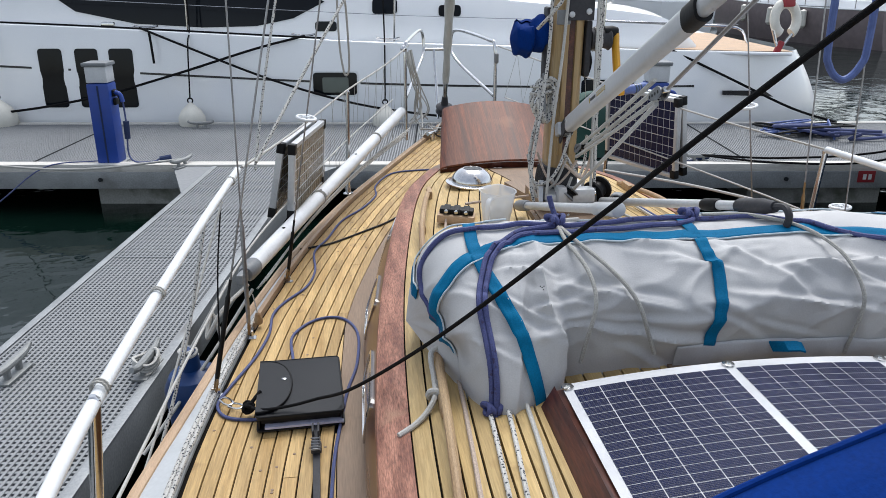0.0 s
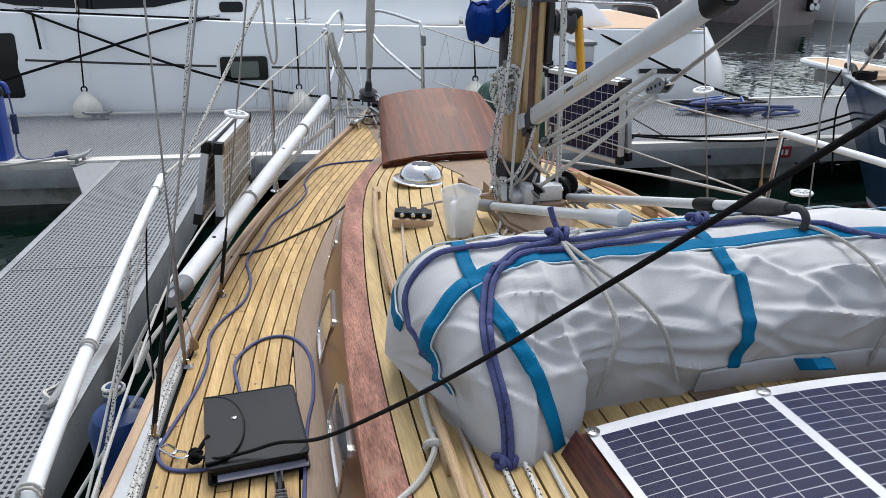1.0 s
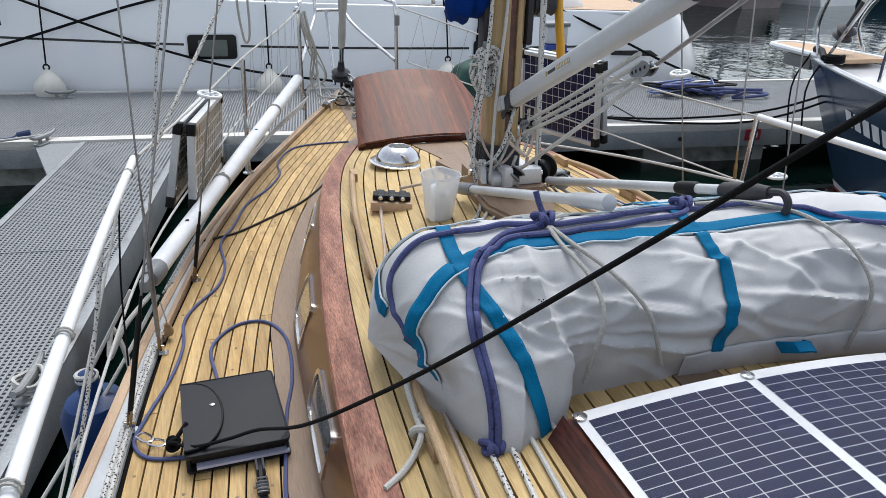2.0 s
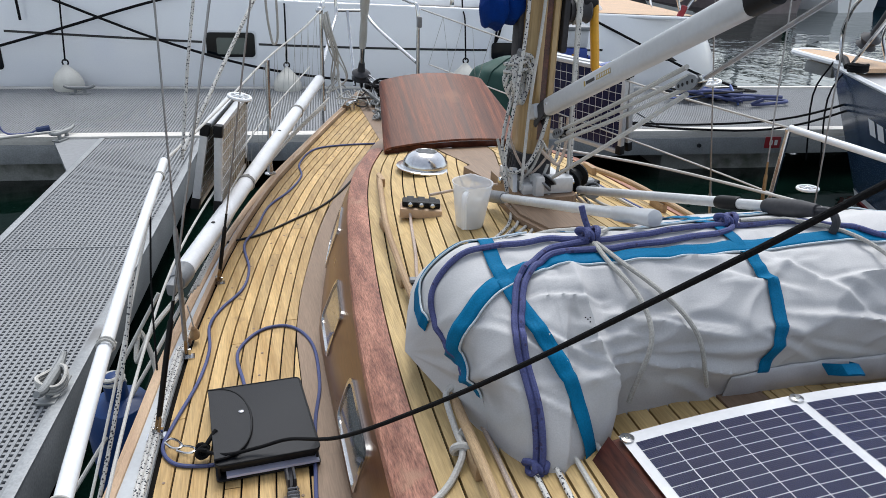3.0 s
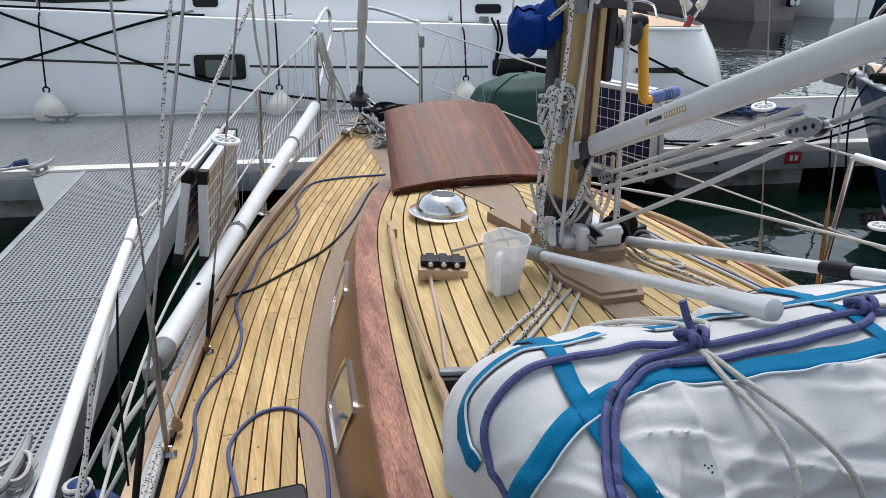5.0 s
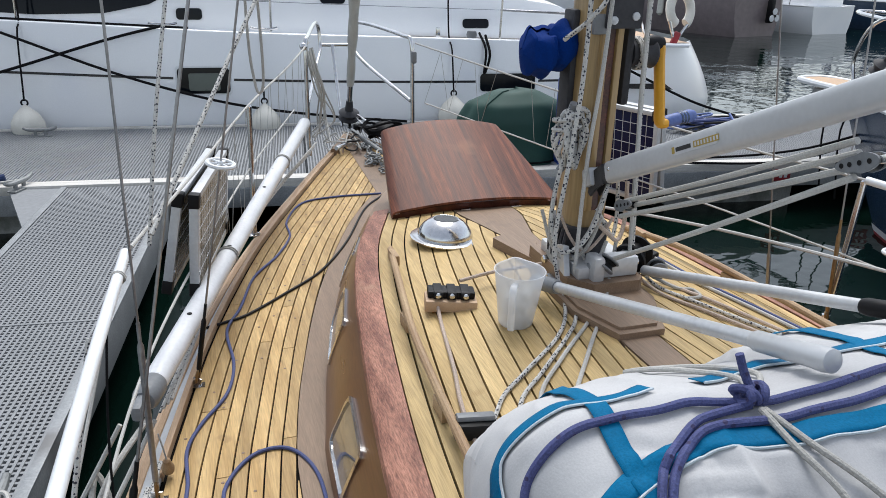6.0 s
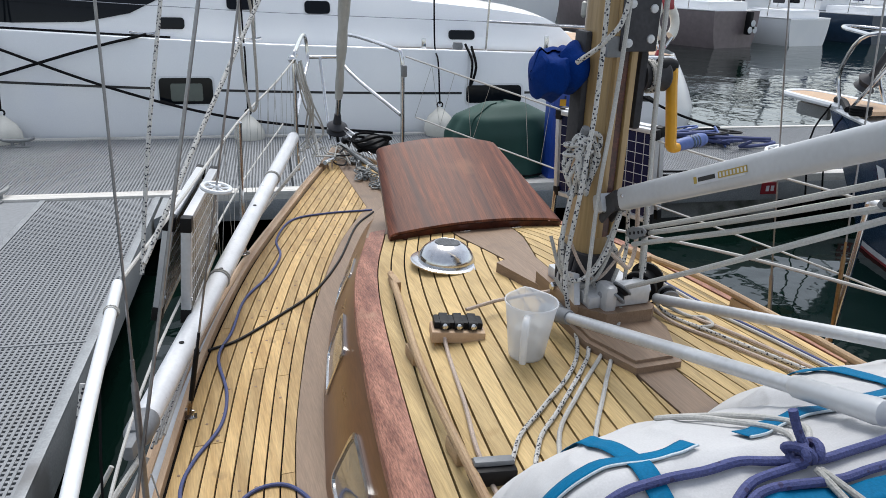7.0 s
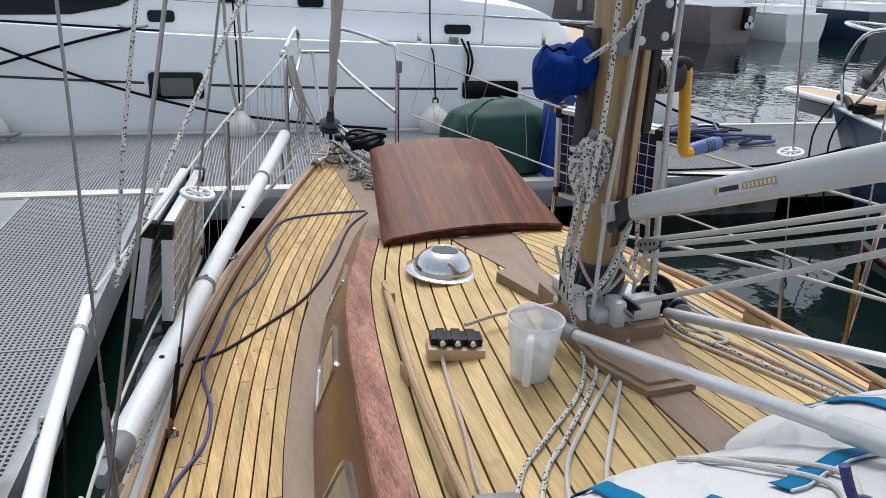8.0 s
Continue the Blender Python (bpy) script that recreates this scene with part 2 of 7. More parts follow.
wm.node_tree.links.new(wns2.outputs["Fac"], wad.inputs[0])
wm.node_tree.links.new(wns.outputs["Fac"], wad.inputs[2])
wb.inputs["Strength"].default_value, wb.inputs["Distance"].default_value = 0.35, 0.05
wm.node_tree.links.new(wad.outputs[0], wb.inputs["Height"])
wm.node_tree.links.new(wb.outputs[0], b.inputs["Normal"])
M["water"] = wm
# woven film over the solar cells: two crossed fine waves as relief
cn, cl = M["cell"].node_tree.nodes, M["cell"].node_tree.links
cb, ctc = cn["Principled BSDF"], cn.new("ShaderNodeTexCoord")
cb.inputs["Coat Roughness"].default_value = 0.22
weave = []
for direction in ("X", "Y"):
    wv = cn.new("ShaderNodeTexWave")
    wv.wave_type, wv.bands_direction = "BANDS", direction
    wv.inputs["Scale"].default_value, wv.inputs["Distortion"].default_value = 75.0, 0.4
    cl.new(ctc.outputs["Object"], wv.inputs["Vector"])
    weave.append(wv)
wx, wbp = cn.new("ShaderNodeMath"), cn.new("ShaderNodeBump")
wx.operation = "MULTIPLY"
cl.new(weave[0].outputs["Fac"], wx.inputs[0])
cl.new(weave[1].outputs["Fac"], wx.inputs[1])
wbp.inputs["Strength"].default_value, wbp.inputs["Distance"].default_value = 0.6, 0.0013
cl.new(wx.outputs[0], wbp.inputs["Height"])
cl.new(wbp.outputs[0], cb.inputs["Coat Normal"])
cl.new(wbp.outputs[0], cb.inputs["Normal"])
jm = bpy.data.materials.new("clear_jug_plastic")
jm.use_nodes = True
b = jm.node_tree.nodes["Principled BSDF"]
b.inputs["Base Color"].default_value, b.inputs["Roughness"].default_value = (0.86, 0.88, 0.9, 1), 0.3
b.inputs["Alpha"].default_value = 0.42
M["jug"] = jm


# ---------------------------------------------------------------- shape helpers
def smooth_line(pts, n=6):
    """Catmull-Rom through the points, n steps a span."""
    p = [Vector(q) for q in pts]
    if len(p) < 3:
        return p
    e = [2 * p[0] - p[1]] + p + [2 * p[-1] - p[-2]]
    out = []
    for i in range(1, len(e) - 2):
        for k in range(n):
            t = k / n
            a, b_, c, d = e[i - 1], e[i], e[i + 1], e[i + 2]
            out.append(0.5 * (2 * b_ + (c - a) * t + (2 * a - 5 * b_ + 4 * c - d) * t * t + (3 * b_ - a - 3 * c + d) * t ** 3))
    return out + [p[-1]]


class Geo:
    """Collects vertices and faces for one mesh."""

    def __init__(self):
        self.v, self.f = [], []

    def add(self, vs, fs, m=None):
        o = len(self.v)
        self.v += [tuple(m @ Vector(q)) if m else tuple(q) for q in vs]
        self.f += [[i + o for i in f] for f in fs]
        return self

    def box(self, c, s, m=None, bevel=0.0):
        x, y, z = (k / 2 for k in s)
        e = min(bevel, x * 0.9, y * 0.9, z * 0.9)
        base = Matrix.Translation(c)
        m = m @ base if m else base
        if e <= 0:
            vs = [(i * x, j * y, k * z) for i in (-1, 1) for j in (-1, 1) for k in (-1, 1)]
            return self.add(vs, [(0, 1, 3, 2), (4, 6, 7, 5), (0, 4, 5, 1), (2, 3, 7, 6), (0, 2, 6, 4), (1, 5, 7, 3)], m)
        bm = bmesh.new()
        bmesh.ops.create_cube(bm, size=1.0, matrix=Matrix.Diagonal((*s, 1)))
        bmesh.ops.bevel(bm, geom=bm.edges[:], offset=e, segments=2, profile=0.6, affect="EDGES")
        bm.verts.index_update()
        self.add([q.co for q in bm.verts], [[q.index for q in f.verts] for f in bm.faces], m)
        bm.free()
        return self

    def tube(self, pts, r, seg=8, n=6, m=None, flat=1.0):
        """A round bar along a smooth line; r a radius or a function of 0..1."""
        line = smooth_line(pts, n) if n else [Vector(p) for p in pts]
        up, rings, total = None, [], len(line) - 1
        for i, p in enumerate(line):
            d = (line[min(i + 1, total)] - line[max(i - 1, 0)]).normalized()
            if up is None:
                up = d.orthogonal().normalized() if abs(d.z) > 0.99 else Vector((0, 0, 1))
            side = d.cross(up)
            side = side.normalized() if side.length > 1e-5 else d.orthogonal().normalized()
            up = side.cross(d).normalized()
            rr = r(i / total) if callable(r) else r
            rings.append([p + rr * (math.cos(q) * side + math.sin(q) * flat * up) for q in (2 * math.pi * k / seg for k in range(seg))])
        vs = [q for ring in rings for q in ring]
        fs = [(i * seg + k, i * seg + (k + 1) % seg, (i + 1) * seg + (k + 1) % seg, (i + 1) * seg + k) for i in range(total) for k in range(seg)]
        fs += [list(range(seg))[::-1], [total * seg + k for k in range(seg)]]
        return self.add(vs, fs, m)

    def lathe(self, prof, seg=20, m=None):
        """Turned round z; prof of (radius, height)."""
        vs = [(r * math.cos(2 * math.pi * k / seg), r * math.sin(2 * math.pi * k / seg), z) for r, z in prof for k in range(seg)]
        fs = [(i * seg + k, i * seg + (k + 1) % seg, (i + 1) * seg + (k + 1) % seg, (i + 1) * seg + k) for i in range(len(prof) - 1) for k in range(seg)]
        fs += [list(range(seg))[::-1], [(len(prof) - 1) * seg + k for k in range(seg)]]
        return self.add(vs, fs, m)

    def grid(self, fn, nu, nv, m=None):
        vs = [fn(i / nu, j / nv) for i in range(nu + 1) for j in range(nv + 1)]
        fs = [(i * (nv + 1) + j, (i + 1) * (nv + 1) + j, (i + 1) * (nv + 1) + j + 1, i * (nv + 1) + j + 1) for i in range(nu) for j in range(nv)]
        return self.add(vs, fs, m)

    def strip(self, rows, thick, m=None):
        """A long board: rows of (left, right) points along it, with thickness down."""
        vs = []
        for a, b_ in rows:
            a, b_ = Vector(a), Vector(b_)
            dn = Vector((0, 0, -thick))
            vs += [a, b_, b_ + dn, a + dn]
        k = len(rows) - 1
        fs = [(4 * i + j, 4 * i + (j + 1) % 4, 4 * i + 4 + (j + 1) % 4, 4 * i + 4 + j) for i in range(k) for j in range(4)]
        fs += [(3, 2, 1, 0), (4 * k, 4 * k + 1, 4 * k + 2, 4 * k + 3)]
        return self.add(vs, fs, m)

    def prism(self, outline, z0, z1, m=None):
        k = len(outline)
        vs = [(x, y, z0) for x, y in outline] + [(x, y, z1) for x, y in outline]
        fs = [list(range(k))[::-1], list(range(k, 2 * k))] + [(i, (i + 1) % k, k + (i + 1) % k, k + i) for i in range(k)]
        return self.add(vs, fs, m)

    def mesh(self, name, material, angle=35):
        me = bpy.data.meshes.new(name)
        me.from_pydata(self.v, [], self.f)
        me.validate()
        bm = bmesh.new()
        bm.from_mesh(me)
        bmesh.ops.recalc_face_normals(bm, faces=bm.faces[:])
        bm.to_mesh(me)
        bm.free()
        me.materials.append(M[material])
        me.polygons.foreach_set("use_smooth", [True] * len(me.polygons))
        me.set_sharp_from_angle(angle=radians(angle))
        return me


def part(name, geo, material, parent=None, label="", angle=35):
    me = geo.mesh(name, material, angle) if isinstance(geo, Geo) else geo
    ob = new(name, me)
    if parent:
        ob.parent = parent
    return tagged(ob, label)


def thing(name, label, category, m=None, group="", kind=""):
    ob = new(name)
    if m:
        ob.matrix_world = m
    return tagged(ob, label, category, group, kind)


def solo(name, geo, material, label, category, m=None, group="", kind="", angle=35):
    ob = part(name, geo, material, None, label, angle)
    if m:
        ob.matrix_world = m
    return tagged(ob, "", category, group, kind)


def turn_to(a, b_):
    """A pose at a whose z points to b_."""
    d = Vector(b_) - Vector(a)
    return Matrix.Translation(a) @ d.to_track_quat("Z", "Y").to_matrix().to_4x4()


def wob(x, y=0.0, z=0.0, s=1.0):
    return noise.noise(Vector((x * s, y * s, z * s)))


def curve_of(pairs):
    """A smooth function through the pairs."""
    xs, ys = [p[0] for p in pairs], [p[1] for p in pairs]
    line = smooth_line([(x, y, 0) for x, y in pairs], 8)
    return lambda t: float(np.interp(t, [p.x for p in line], [p.y for p in line]))

# ---------------------------------------------------------------- water
WATER = -0.82
solo("water", Geo().prism([(-600, -600), (600, -600), (600, 600), (-600, 600)], WATER - 0.5, WATER), "water", "dark green harbour water with slow ripples", "water", kind="structure")

# ---------------------------------------------------------------- the yacht: lines of hull, deck, cabin and roof
hull_b = curve_of([(-4.0, 1.0), (-2.6, 1.3), (-1.8, 1.385), (-1.0, 1.36), (-0.5, 1.29), (0.0, 1.22), (0.3, 1.165), (0.75, 1.07), (1.2, 0.945), (1.7, 0.775), (2.4, 0.475), (2.8, 0.295), (3.1, 0.15), (3.4, 0.02), (3.45, 0.004)])
plank_b = curve_of([(-2.6, 1.2), (-1.8, 1.235), (-1.0, 1.235), (-0.5, 1.205), (0.0, 1.15), (0.3, 1.1), (0.75, 1.01), (1.2, 0.89), (1.7, 0.725), (2.4, 0.43), (2.8, 0.25), (3.1, 0.105), (3.3, 0.01)])
inner_b = curve_of([(-2.6, 0.8), (-1.0, 0.83), (-0.1, 0.81), (0.14, 0.79), (0.5, 0.725), (1.1, 0.575), (1.7, 0.36), (2.0, 0.22), (2.35, 0.03), (2.5, 0.0), (3.5, 0.0)])
base_b = curve_of([(-2.6, 0.735), (-1.0, 0.75), (-0.1, 0.735), (0.14, 0.71), (0.59, 0.625), (1.17, 0.47), (1.69, 0.275), (1.95, 0.15), (2.1, 0.03)])
top_b = curve_of([(-2.6, 0.71), (-1.45, 0.72), (-0.63, 0.685), (0.07, 0.605), (0.52, 0.525), (0.86, 0.415), (1.2, 0.3), (1.6, 0.16), (1.9, 0.03)])


def deck_z(y):
    return 0.012 * max(y, 0) ** 2


def roof_z(x, y):
    return 0.43 - 0.2 * x * x - 0.16 * max(y - 0.6, 0) ** 1.5


def dp(x, y, h=0.0):
    return (x, y, deck_z(y) + h)


def rp(x, y, h=0.0):
    return (x, y, roof_z(x, y) + h)


def span(a, b_, n):
    return [a + (b_ - a) * i / n for i in range(n + 1)]


yacht = thing("sailing_yacht", "classic wooden sailing yacht with teak deck moored at a pontoon", "sailing boat")
hull = Geo()
ys = span(-4.0, 3.45, 60)
for side in (-1, 1):
    def topside(u, v, side=side):
        y = -4.0 + 7.45 * u
        return (side * hull_b(y) * (1 - 0.22 * v ** 1.6), y - 0.25 * v * max(u - 0.5, 0), deck_z(y) - 0.012 - v * (0.82 + 0.1))
    hull.grid(topside, 60, 8)
part("hull", hull, "hullgrey", yacht, "pale grey painted topsides")
subdeck = Geo().grid(lambda u, v: dp((2 * v - 1) * hull_b(-4 + 7.45 * u), -4 + 7.45 * u, -0.012), 60, 10)
part("caulked_subdeck", subdeck, "caulk", yacht, "black caulking between the planks")
for side in (-1, 1):
    part("rubbing_strake", Geo().tube([dp(side * (hull_b(y) + 0.004), y, -0.012) for y in span(-3.5, 3.4, 24)], 0.02, 8, 2), "tan", yacht, "tan wooden rubbing strake")
    rows = [(dp(side * (hull_b(y) - 0.005), y, -0.004), dp(side * (plank_b(y) + 0.012), y, 0.006)) for y in span(-2.6, 3.25, 50)]
    part("covering_board", Geo().strip(rows, 0.012), "hullgrey" if side < 0 else "tan", yacht, "pale painted covering board")
    rows = [(dp(side * (plank_b(y) + 0.026), y, 0.02), dp(side * (plank_b(y) + 0.008), y, 0.02)) for y in span(0.05, 3.25, 40)]
    part("toe_rail", Geo().strip(rows, 0.028), "tan", yacht, "low wooden toe rail")

# deck planks, laid along the deck edge and cut off at the inner board
PW = 0.0425
for side in (-1, 1):
    for k in range(24):
        y0 = -2.6
        stop = 3.28
        runs, run = [], []
        for y in span(y0, stop, 90):
            a, b_ = plank_b(y) - k * PW - 0.0025, plank_b(y) - (k + 1) * PW + 0.0025
            lim = inner_b(y) + 0.003
            if a > lim + 0.002:
                run.append((y, a, max(b_, lim)))
            elif run:
                runs.append(run)
                run = []
        runs.append(run)
        for run in runs:
            if len(run) < 3:
                continue
            rnd = random.Random(k * 7 + side)
            cuts, i = [], 0
            while i < len(run) - 1:
                step = rnd.randint(14, 30)
                j = min(i + step, len(run) - 1)
                if len(run) - 1 - j < 4:
                    j = len(run) - 1
                cuts.append((i, j))
                i = j
            for i, j in cuts:
                rows = []
                for q in range(i, j + 1):
                    y, a, b_ = run[q]
                    yy = y + (0.0015 if q == i else -0.0015 if q == j else 0)
                    rows.append((dp(side * a, yy, 0.0), dp(side * b_, yy, 0.0)))
                part("deck_plank", Geo().strip(rows, 0.014), "teak", yacht)
    rows = [(dp(side * (inner_b(y)), y, 0.002), dp(side * max(base_b(y) - 0.01, 0.0), y, 0.002)) for y in span(-2.6, 2.4, 50)]
    part("margin_board", Geo().strip(rows, 0.016), "board", yacht, "grey-brown margin board")

# cockpit end of the deck
for k in range(-26, 27):
    x = k * PW
    y_a = -3.9
    while hull_b(y_a) - 0.05 < abs(x) + PW / 2 and y_a < -2.6:
        y_a += 0.05
    if y_a < -2.66:
        part("aft_plank", Geo().strip([(dp(x + PW / 2 - 0.0025, y, 0.0), dp(x - PW / 2 + 0.0025, y, 0.0)) for y in span(y_a, -2.61, 3)], 0.014), "teak", yacht)
for side in (-1, 1):
    part("aft_covering_board", Geo().strip([(dp(side * (hull_b(y) - 0.005), y, 0.004), dp(side * (hull_b(y) - 0.14), y, 0.004)) for y in span(-3.98, -2.6, 10)], 0.012), "board", yacht, "grey-brown covering board")
part("transom", Geo().grid(lambda u, v: (hull_b(-4.0) * (2 * u - 1) * (1 - 0.22 * v ** 1.6), -4.0, -0.012 - 0.92 * v), 8, 6), "hullgrey", yacht)
part("cabin_bulkhead", Geo().prism([(-0.73, -2.61), (0.73, -2.61), (0.73, -2.585), (-0.73, -2.585)], 0.0, 0.4), "cabin", yacht, "varnished aft bulkhead")
part("aft_roof", Geo().strip([(rp(-0.7 + 1.4 * q / 12, -2.6, 0.004), rp(-0.7 + 1.4 * q / 12, -1.9, 0.004)) for q in range(12, -1, -1)], 0.012), "rooftee", yacht)

# dark plugs over the deck fastenings
plug = Geo().lathe([(0.0045, 0.0), (0.0045, 0.0012), (0.002, 0.0016)], 8).mesh("deck_plug", "board")
rq = random.Random(5)
for k in range(90):
    y = rq.uniform(-1.2, 2.6)
    row = rq.randint(0, 9)
    x = plank_b(y) - (row + 0.5) * PW
    if x > inner_b(y) + 0.03:
        o = new("deck_plug", plug)
        o.parent = yacht
        o.location = dp(-x, y, 0.0)

rows = [(dp(-0.075 * min(1, (3.42 - y) / 0.5 + 0.25), y, 0.003), dp(0.075 * min(1, (3.42 - y) / 0.5 + 0.25), y, 0.003)) for y in span(1.7, 3.4, 20)]
part("fore_king_plank", Geo().strip(rows, 0.016), "board", yacht, "grey-brown king plank on the foredeck")

# cabin trunk
trunk = Geo()
for side in (-1, 1):
    def wall(u, v, side=side):
        y = -2.6 + 4.7 * u
        yt = -2.6 + 4.5 * u
        b0, b1 = Vector(dp(side * max(base_b(y), 0.0), y, 0.0)), Vector(rp(side * max(top_b(yt), 0.0), yt, -0.012))
        p = b0.lerp(b1, v)
        p.x += side * 0.018 * math.sin(math.pi * v)
        return p
    trunk.grid(wall, 60, 8)
part("cabin_side", trunk, "cabin", yacht, "varnished mahogany cabin side")
for side in (-1, 1):
    sec = []
    for y in span(-2.6, 1.0, 50):
        a, b_ = top_b(y) + 0.014, top_b(y) - 0.062
        sec.append((rp(side * a, y, -0.022), rp(side * (a - 0.004), y, -0.004), rp(side * (a - 0.02), y, 0.006), rp(side * b_, y, 0.004), rp(side * b_, y, -0.02)))
    g = Geo()
    g.add([p for s in sec for p in s], [(5 * i + j, 5 * i + j + 1, 5 * i + 6 + j, 5 * i + 5 + j) for i in range(50) for j in range(4)])
    part("roof_margin", g, "mahog", yacht, "worn reddish mahogany roof edge")
part("roof_base", Geo().grid(lambda u, v: rp((2 * v - 1) * max(top_b(-2.6 + 4.5 * u), 0), -2.6 + 4.5 * u, -0.012), 50, 14), "caulk", yacht)
fore = Geo().grid(lambda u, v: rp((2 * v - 1) * max(top_b(0.94 + 0.95 * u) + 0.01, 0), 0.94 + 0.95 * u, 0.002), 16, 12)
part("fore_trunk", fore, "board", yacht, "grey-brown fore end of the cabin roof")
RW = 0.0445
for side in (-1, 1):
    for k in range(20):
        run = []
        for y in span(-1.9, 0.935, 220):
            a, b_ = top_b(y) - 0.066 - k * RW, top_b(y) - 0.066 - (k + 1) * RW + 0.005
            lim = 0.055 + (0.06 if y > 0.45 else 0.0) * min(1, (y - 0.45) / 0.25 if y > 0.45 else 0)
            if a > lim + 0.001:
                run.append((rp(side * a, y), rp(side * max(b_, lim), y)))
        if len(run) > 2:
            part("roof_plank", Geo().strip(run, 0.013), "rooftee", yacht)
rows = [(rp(-0.05 - (0.06 * min(1, max(0, (y - 0.45) / 0.25))), y, 0.001), rp(0.05 + (0.06 * min(1, max(0, (y - 0.45) / 0.25))), y, 0.001)) for y in span(-1.9, 0.935, 30)]
part("king_plank", Geo().strip(rows, 0.013), "board", yacht, "grey-brown king plank")

# ---------------------------------------------------------------- pontoon, in its own frame
PM = pose(-2.28, 4.46, 0, 0, 0, -6.8)
TOP = -0.4
walkway = thing("pontoon_walkway", "wide floating pontoon walkway with grey moulded grating", "pontoon", PM, kind="structure")
# added sheet, coloured near-black for the shade seen through the grating holes
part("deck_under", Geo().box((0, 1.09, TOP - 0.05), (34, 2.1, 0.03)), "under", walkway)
g = Geo()
for i in range(-300, 345):
    g.box((i * 0.0255, 1.1, TOP - 0.012), (0.0115, 1.98, 0.024))
for j in range(71):
    g.box((0.57, 0.125 + j * 0.028, TOP - 0.0155), (16.4, 0.012, 0.025))
tagged(part("grating", g, "grating", walkway), kind="stuff")
part("edge_timber", Geo().box((0, 0.055, TOP - 0.016), (34, 0.13, 0.07), bevel=0.008), "edge", walkway, "pale edge timber")
part("edge_beam", Geo().box((0, 0.0, TOP - 0.13), (34, 0.05, 0.16), bevel=0.006), "walegrey", walkway, "grey side beam")
part("edge_timber", Geo().box((0, 2.13, TOP - 0.02), (34, 0.07, 0.07), bevel=0.008), "edge", walkway)
for u in (-3.4, -0.3, 2.9, 6.0):
    part("float", Geo().box((u, 1.1, TOP - 0.36), (1.3, 1.8, 0.5), bevel=0.03), "concrete", walkway, "stained concrete float")
finger = thing("pontoon_finger", "narrow finger pontoon with perforated grey grating", "pontoon", PM, kind="structure")
# same added dark sheet: the finger's shaded holes, done by colour
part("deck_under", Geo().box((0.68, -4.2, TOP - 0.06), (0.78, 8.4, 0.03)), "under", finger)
g = Geo()
for i in range(30):
    g.box((0.305 + i * 0.0258, -4.2, TOP - 0.012), (0.0112, 8.36, 0.024))
for j in range(298):
    g.box((0.68, -0.03 - j * 0.028, TOP - 0.0155), (0.77, 0.0125, 0.025))
tagged(part("grating", g, "grating", finger), kind="stuff")
for u in (0.275, 1.082):
    part("edge_beam", Geo().box((u, -4.2, TOP - 0.1), (0.036, 8.4, 0.21), bevel=0.006), "walegrey", finger, "pale galvanised side beam")
    part("edge_flange", Geo().box((u, -4.2, TOP + 0.004), (0.042, 8.4, 0.006), bevel=0.002), "walegrey", finger)
part("gusset", Geo().prism([(1.12, -0.55), (1.12, -0.005), (1.42, -0.005)], TOP - 0.16, TOP - 0.002), "walegrey", finger, "triangular corner gusset")
part("gusset", Geo().prism([(0.26, -0.95), (0.26, 0.0), (-0.12, 0.0)], TOP - 0.04, TOP - 0.002), "grating", finger, "triangular corner gusset")
part("float", Geo().box((0.7, -2.2, TOP - 0.36), (0.5, 2.0, 0.5), bevel=0.03), "floatdark", finger)
part("float", Geo().box((0.7, -6.0, TOP - 0.36), (0.5, 2.0, 0.5), bevel=0.03), "floatdark", finger)

# ---------------------------------------------------------------- fittings that belong to the yacht
# open fore hatch, hinged at its aft edge
H0, H1 = Vector((0.0, 0.80, 0.445)), Vector((-0.02, 1.245, 0.655))
hatch = thing("fore_hatch", "varnished mahogany fore hatch propped open on the cabin roof", "hatch")


def hatch_at(u, v, h):
    p = H0.lerp(H1, v)
    w = 0.34 - 0.085 * v
    nrm = Vector((0, -0.49, 0.87))
    x = (2 * u - 1)
    x = max(-1, min(1, x))
    return p + Vector((x * w, -0.012 * (1 - x * x) * (1 - v), 0)) + nrm * (h - 0.042 * x * x)


g = Geo()
us = [0.0, 0.006, 0.02] + span(0.05, 0.95, 14) + [0.98, 0.994, 1.0]
hs = [-0.008, 0.004, 0.01] + [0.012] * 15 + [0.01, 0.004, -0.008]
vv = [0.0, 0.008, 0.03] + span(0.08, 0.92, 8) + [0.97, 0.992, 1.0]
hv = [-0.008, 0.0, 0.0] + [0.0] * 9 + [0.0, -0.002, -0.01]
vs = [hatch_at(u, v, a + b_) for u, a in zip(us, hs) for v, b_ in zip(vv, hv)]
nv = len(vv)
g.add(vs, [(i * nv + j, i * nv + nv + j, i * nv + nv + j + 1, i * nv + j + 1) for i in range(len(us) - 1) for j in range(nv - 1)])
part("lid", g, "hatch", hatch)
g = Geo()
for a, b_ in (((0.005, 0.0), (0.995, 0.0)), ((0.995, 0.0), (0.99, 0.985)), ((0.99, 0.985), (0.01, 0.985)), ((0.01, 0.985), (0.005, 0.0))):
    n_ = 10
    for i in range(n_):
        q = [(a[0] + (b_[0] - a[0]) * t, a[1] + (b_[1] - a[1]) * t) for t in (i / n_, (i + 1) / n_)]
        pts = [hatch_at(*q[0], 0.0), hatch_at(*q[1], 0.0), hatch_at(*q[1], -0.045), hatch_at(*q[0], -0.045)]
        g.add(pts, [(0, 1, 2, 3)])
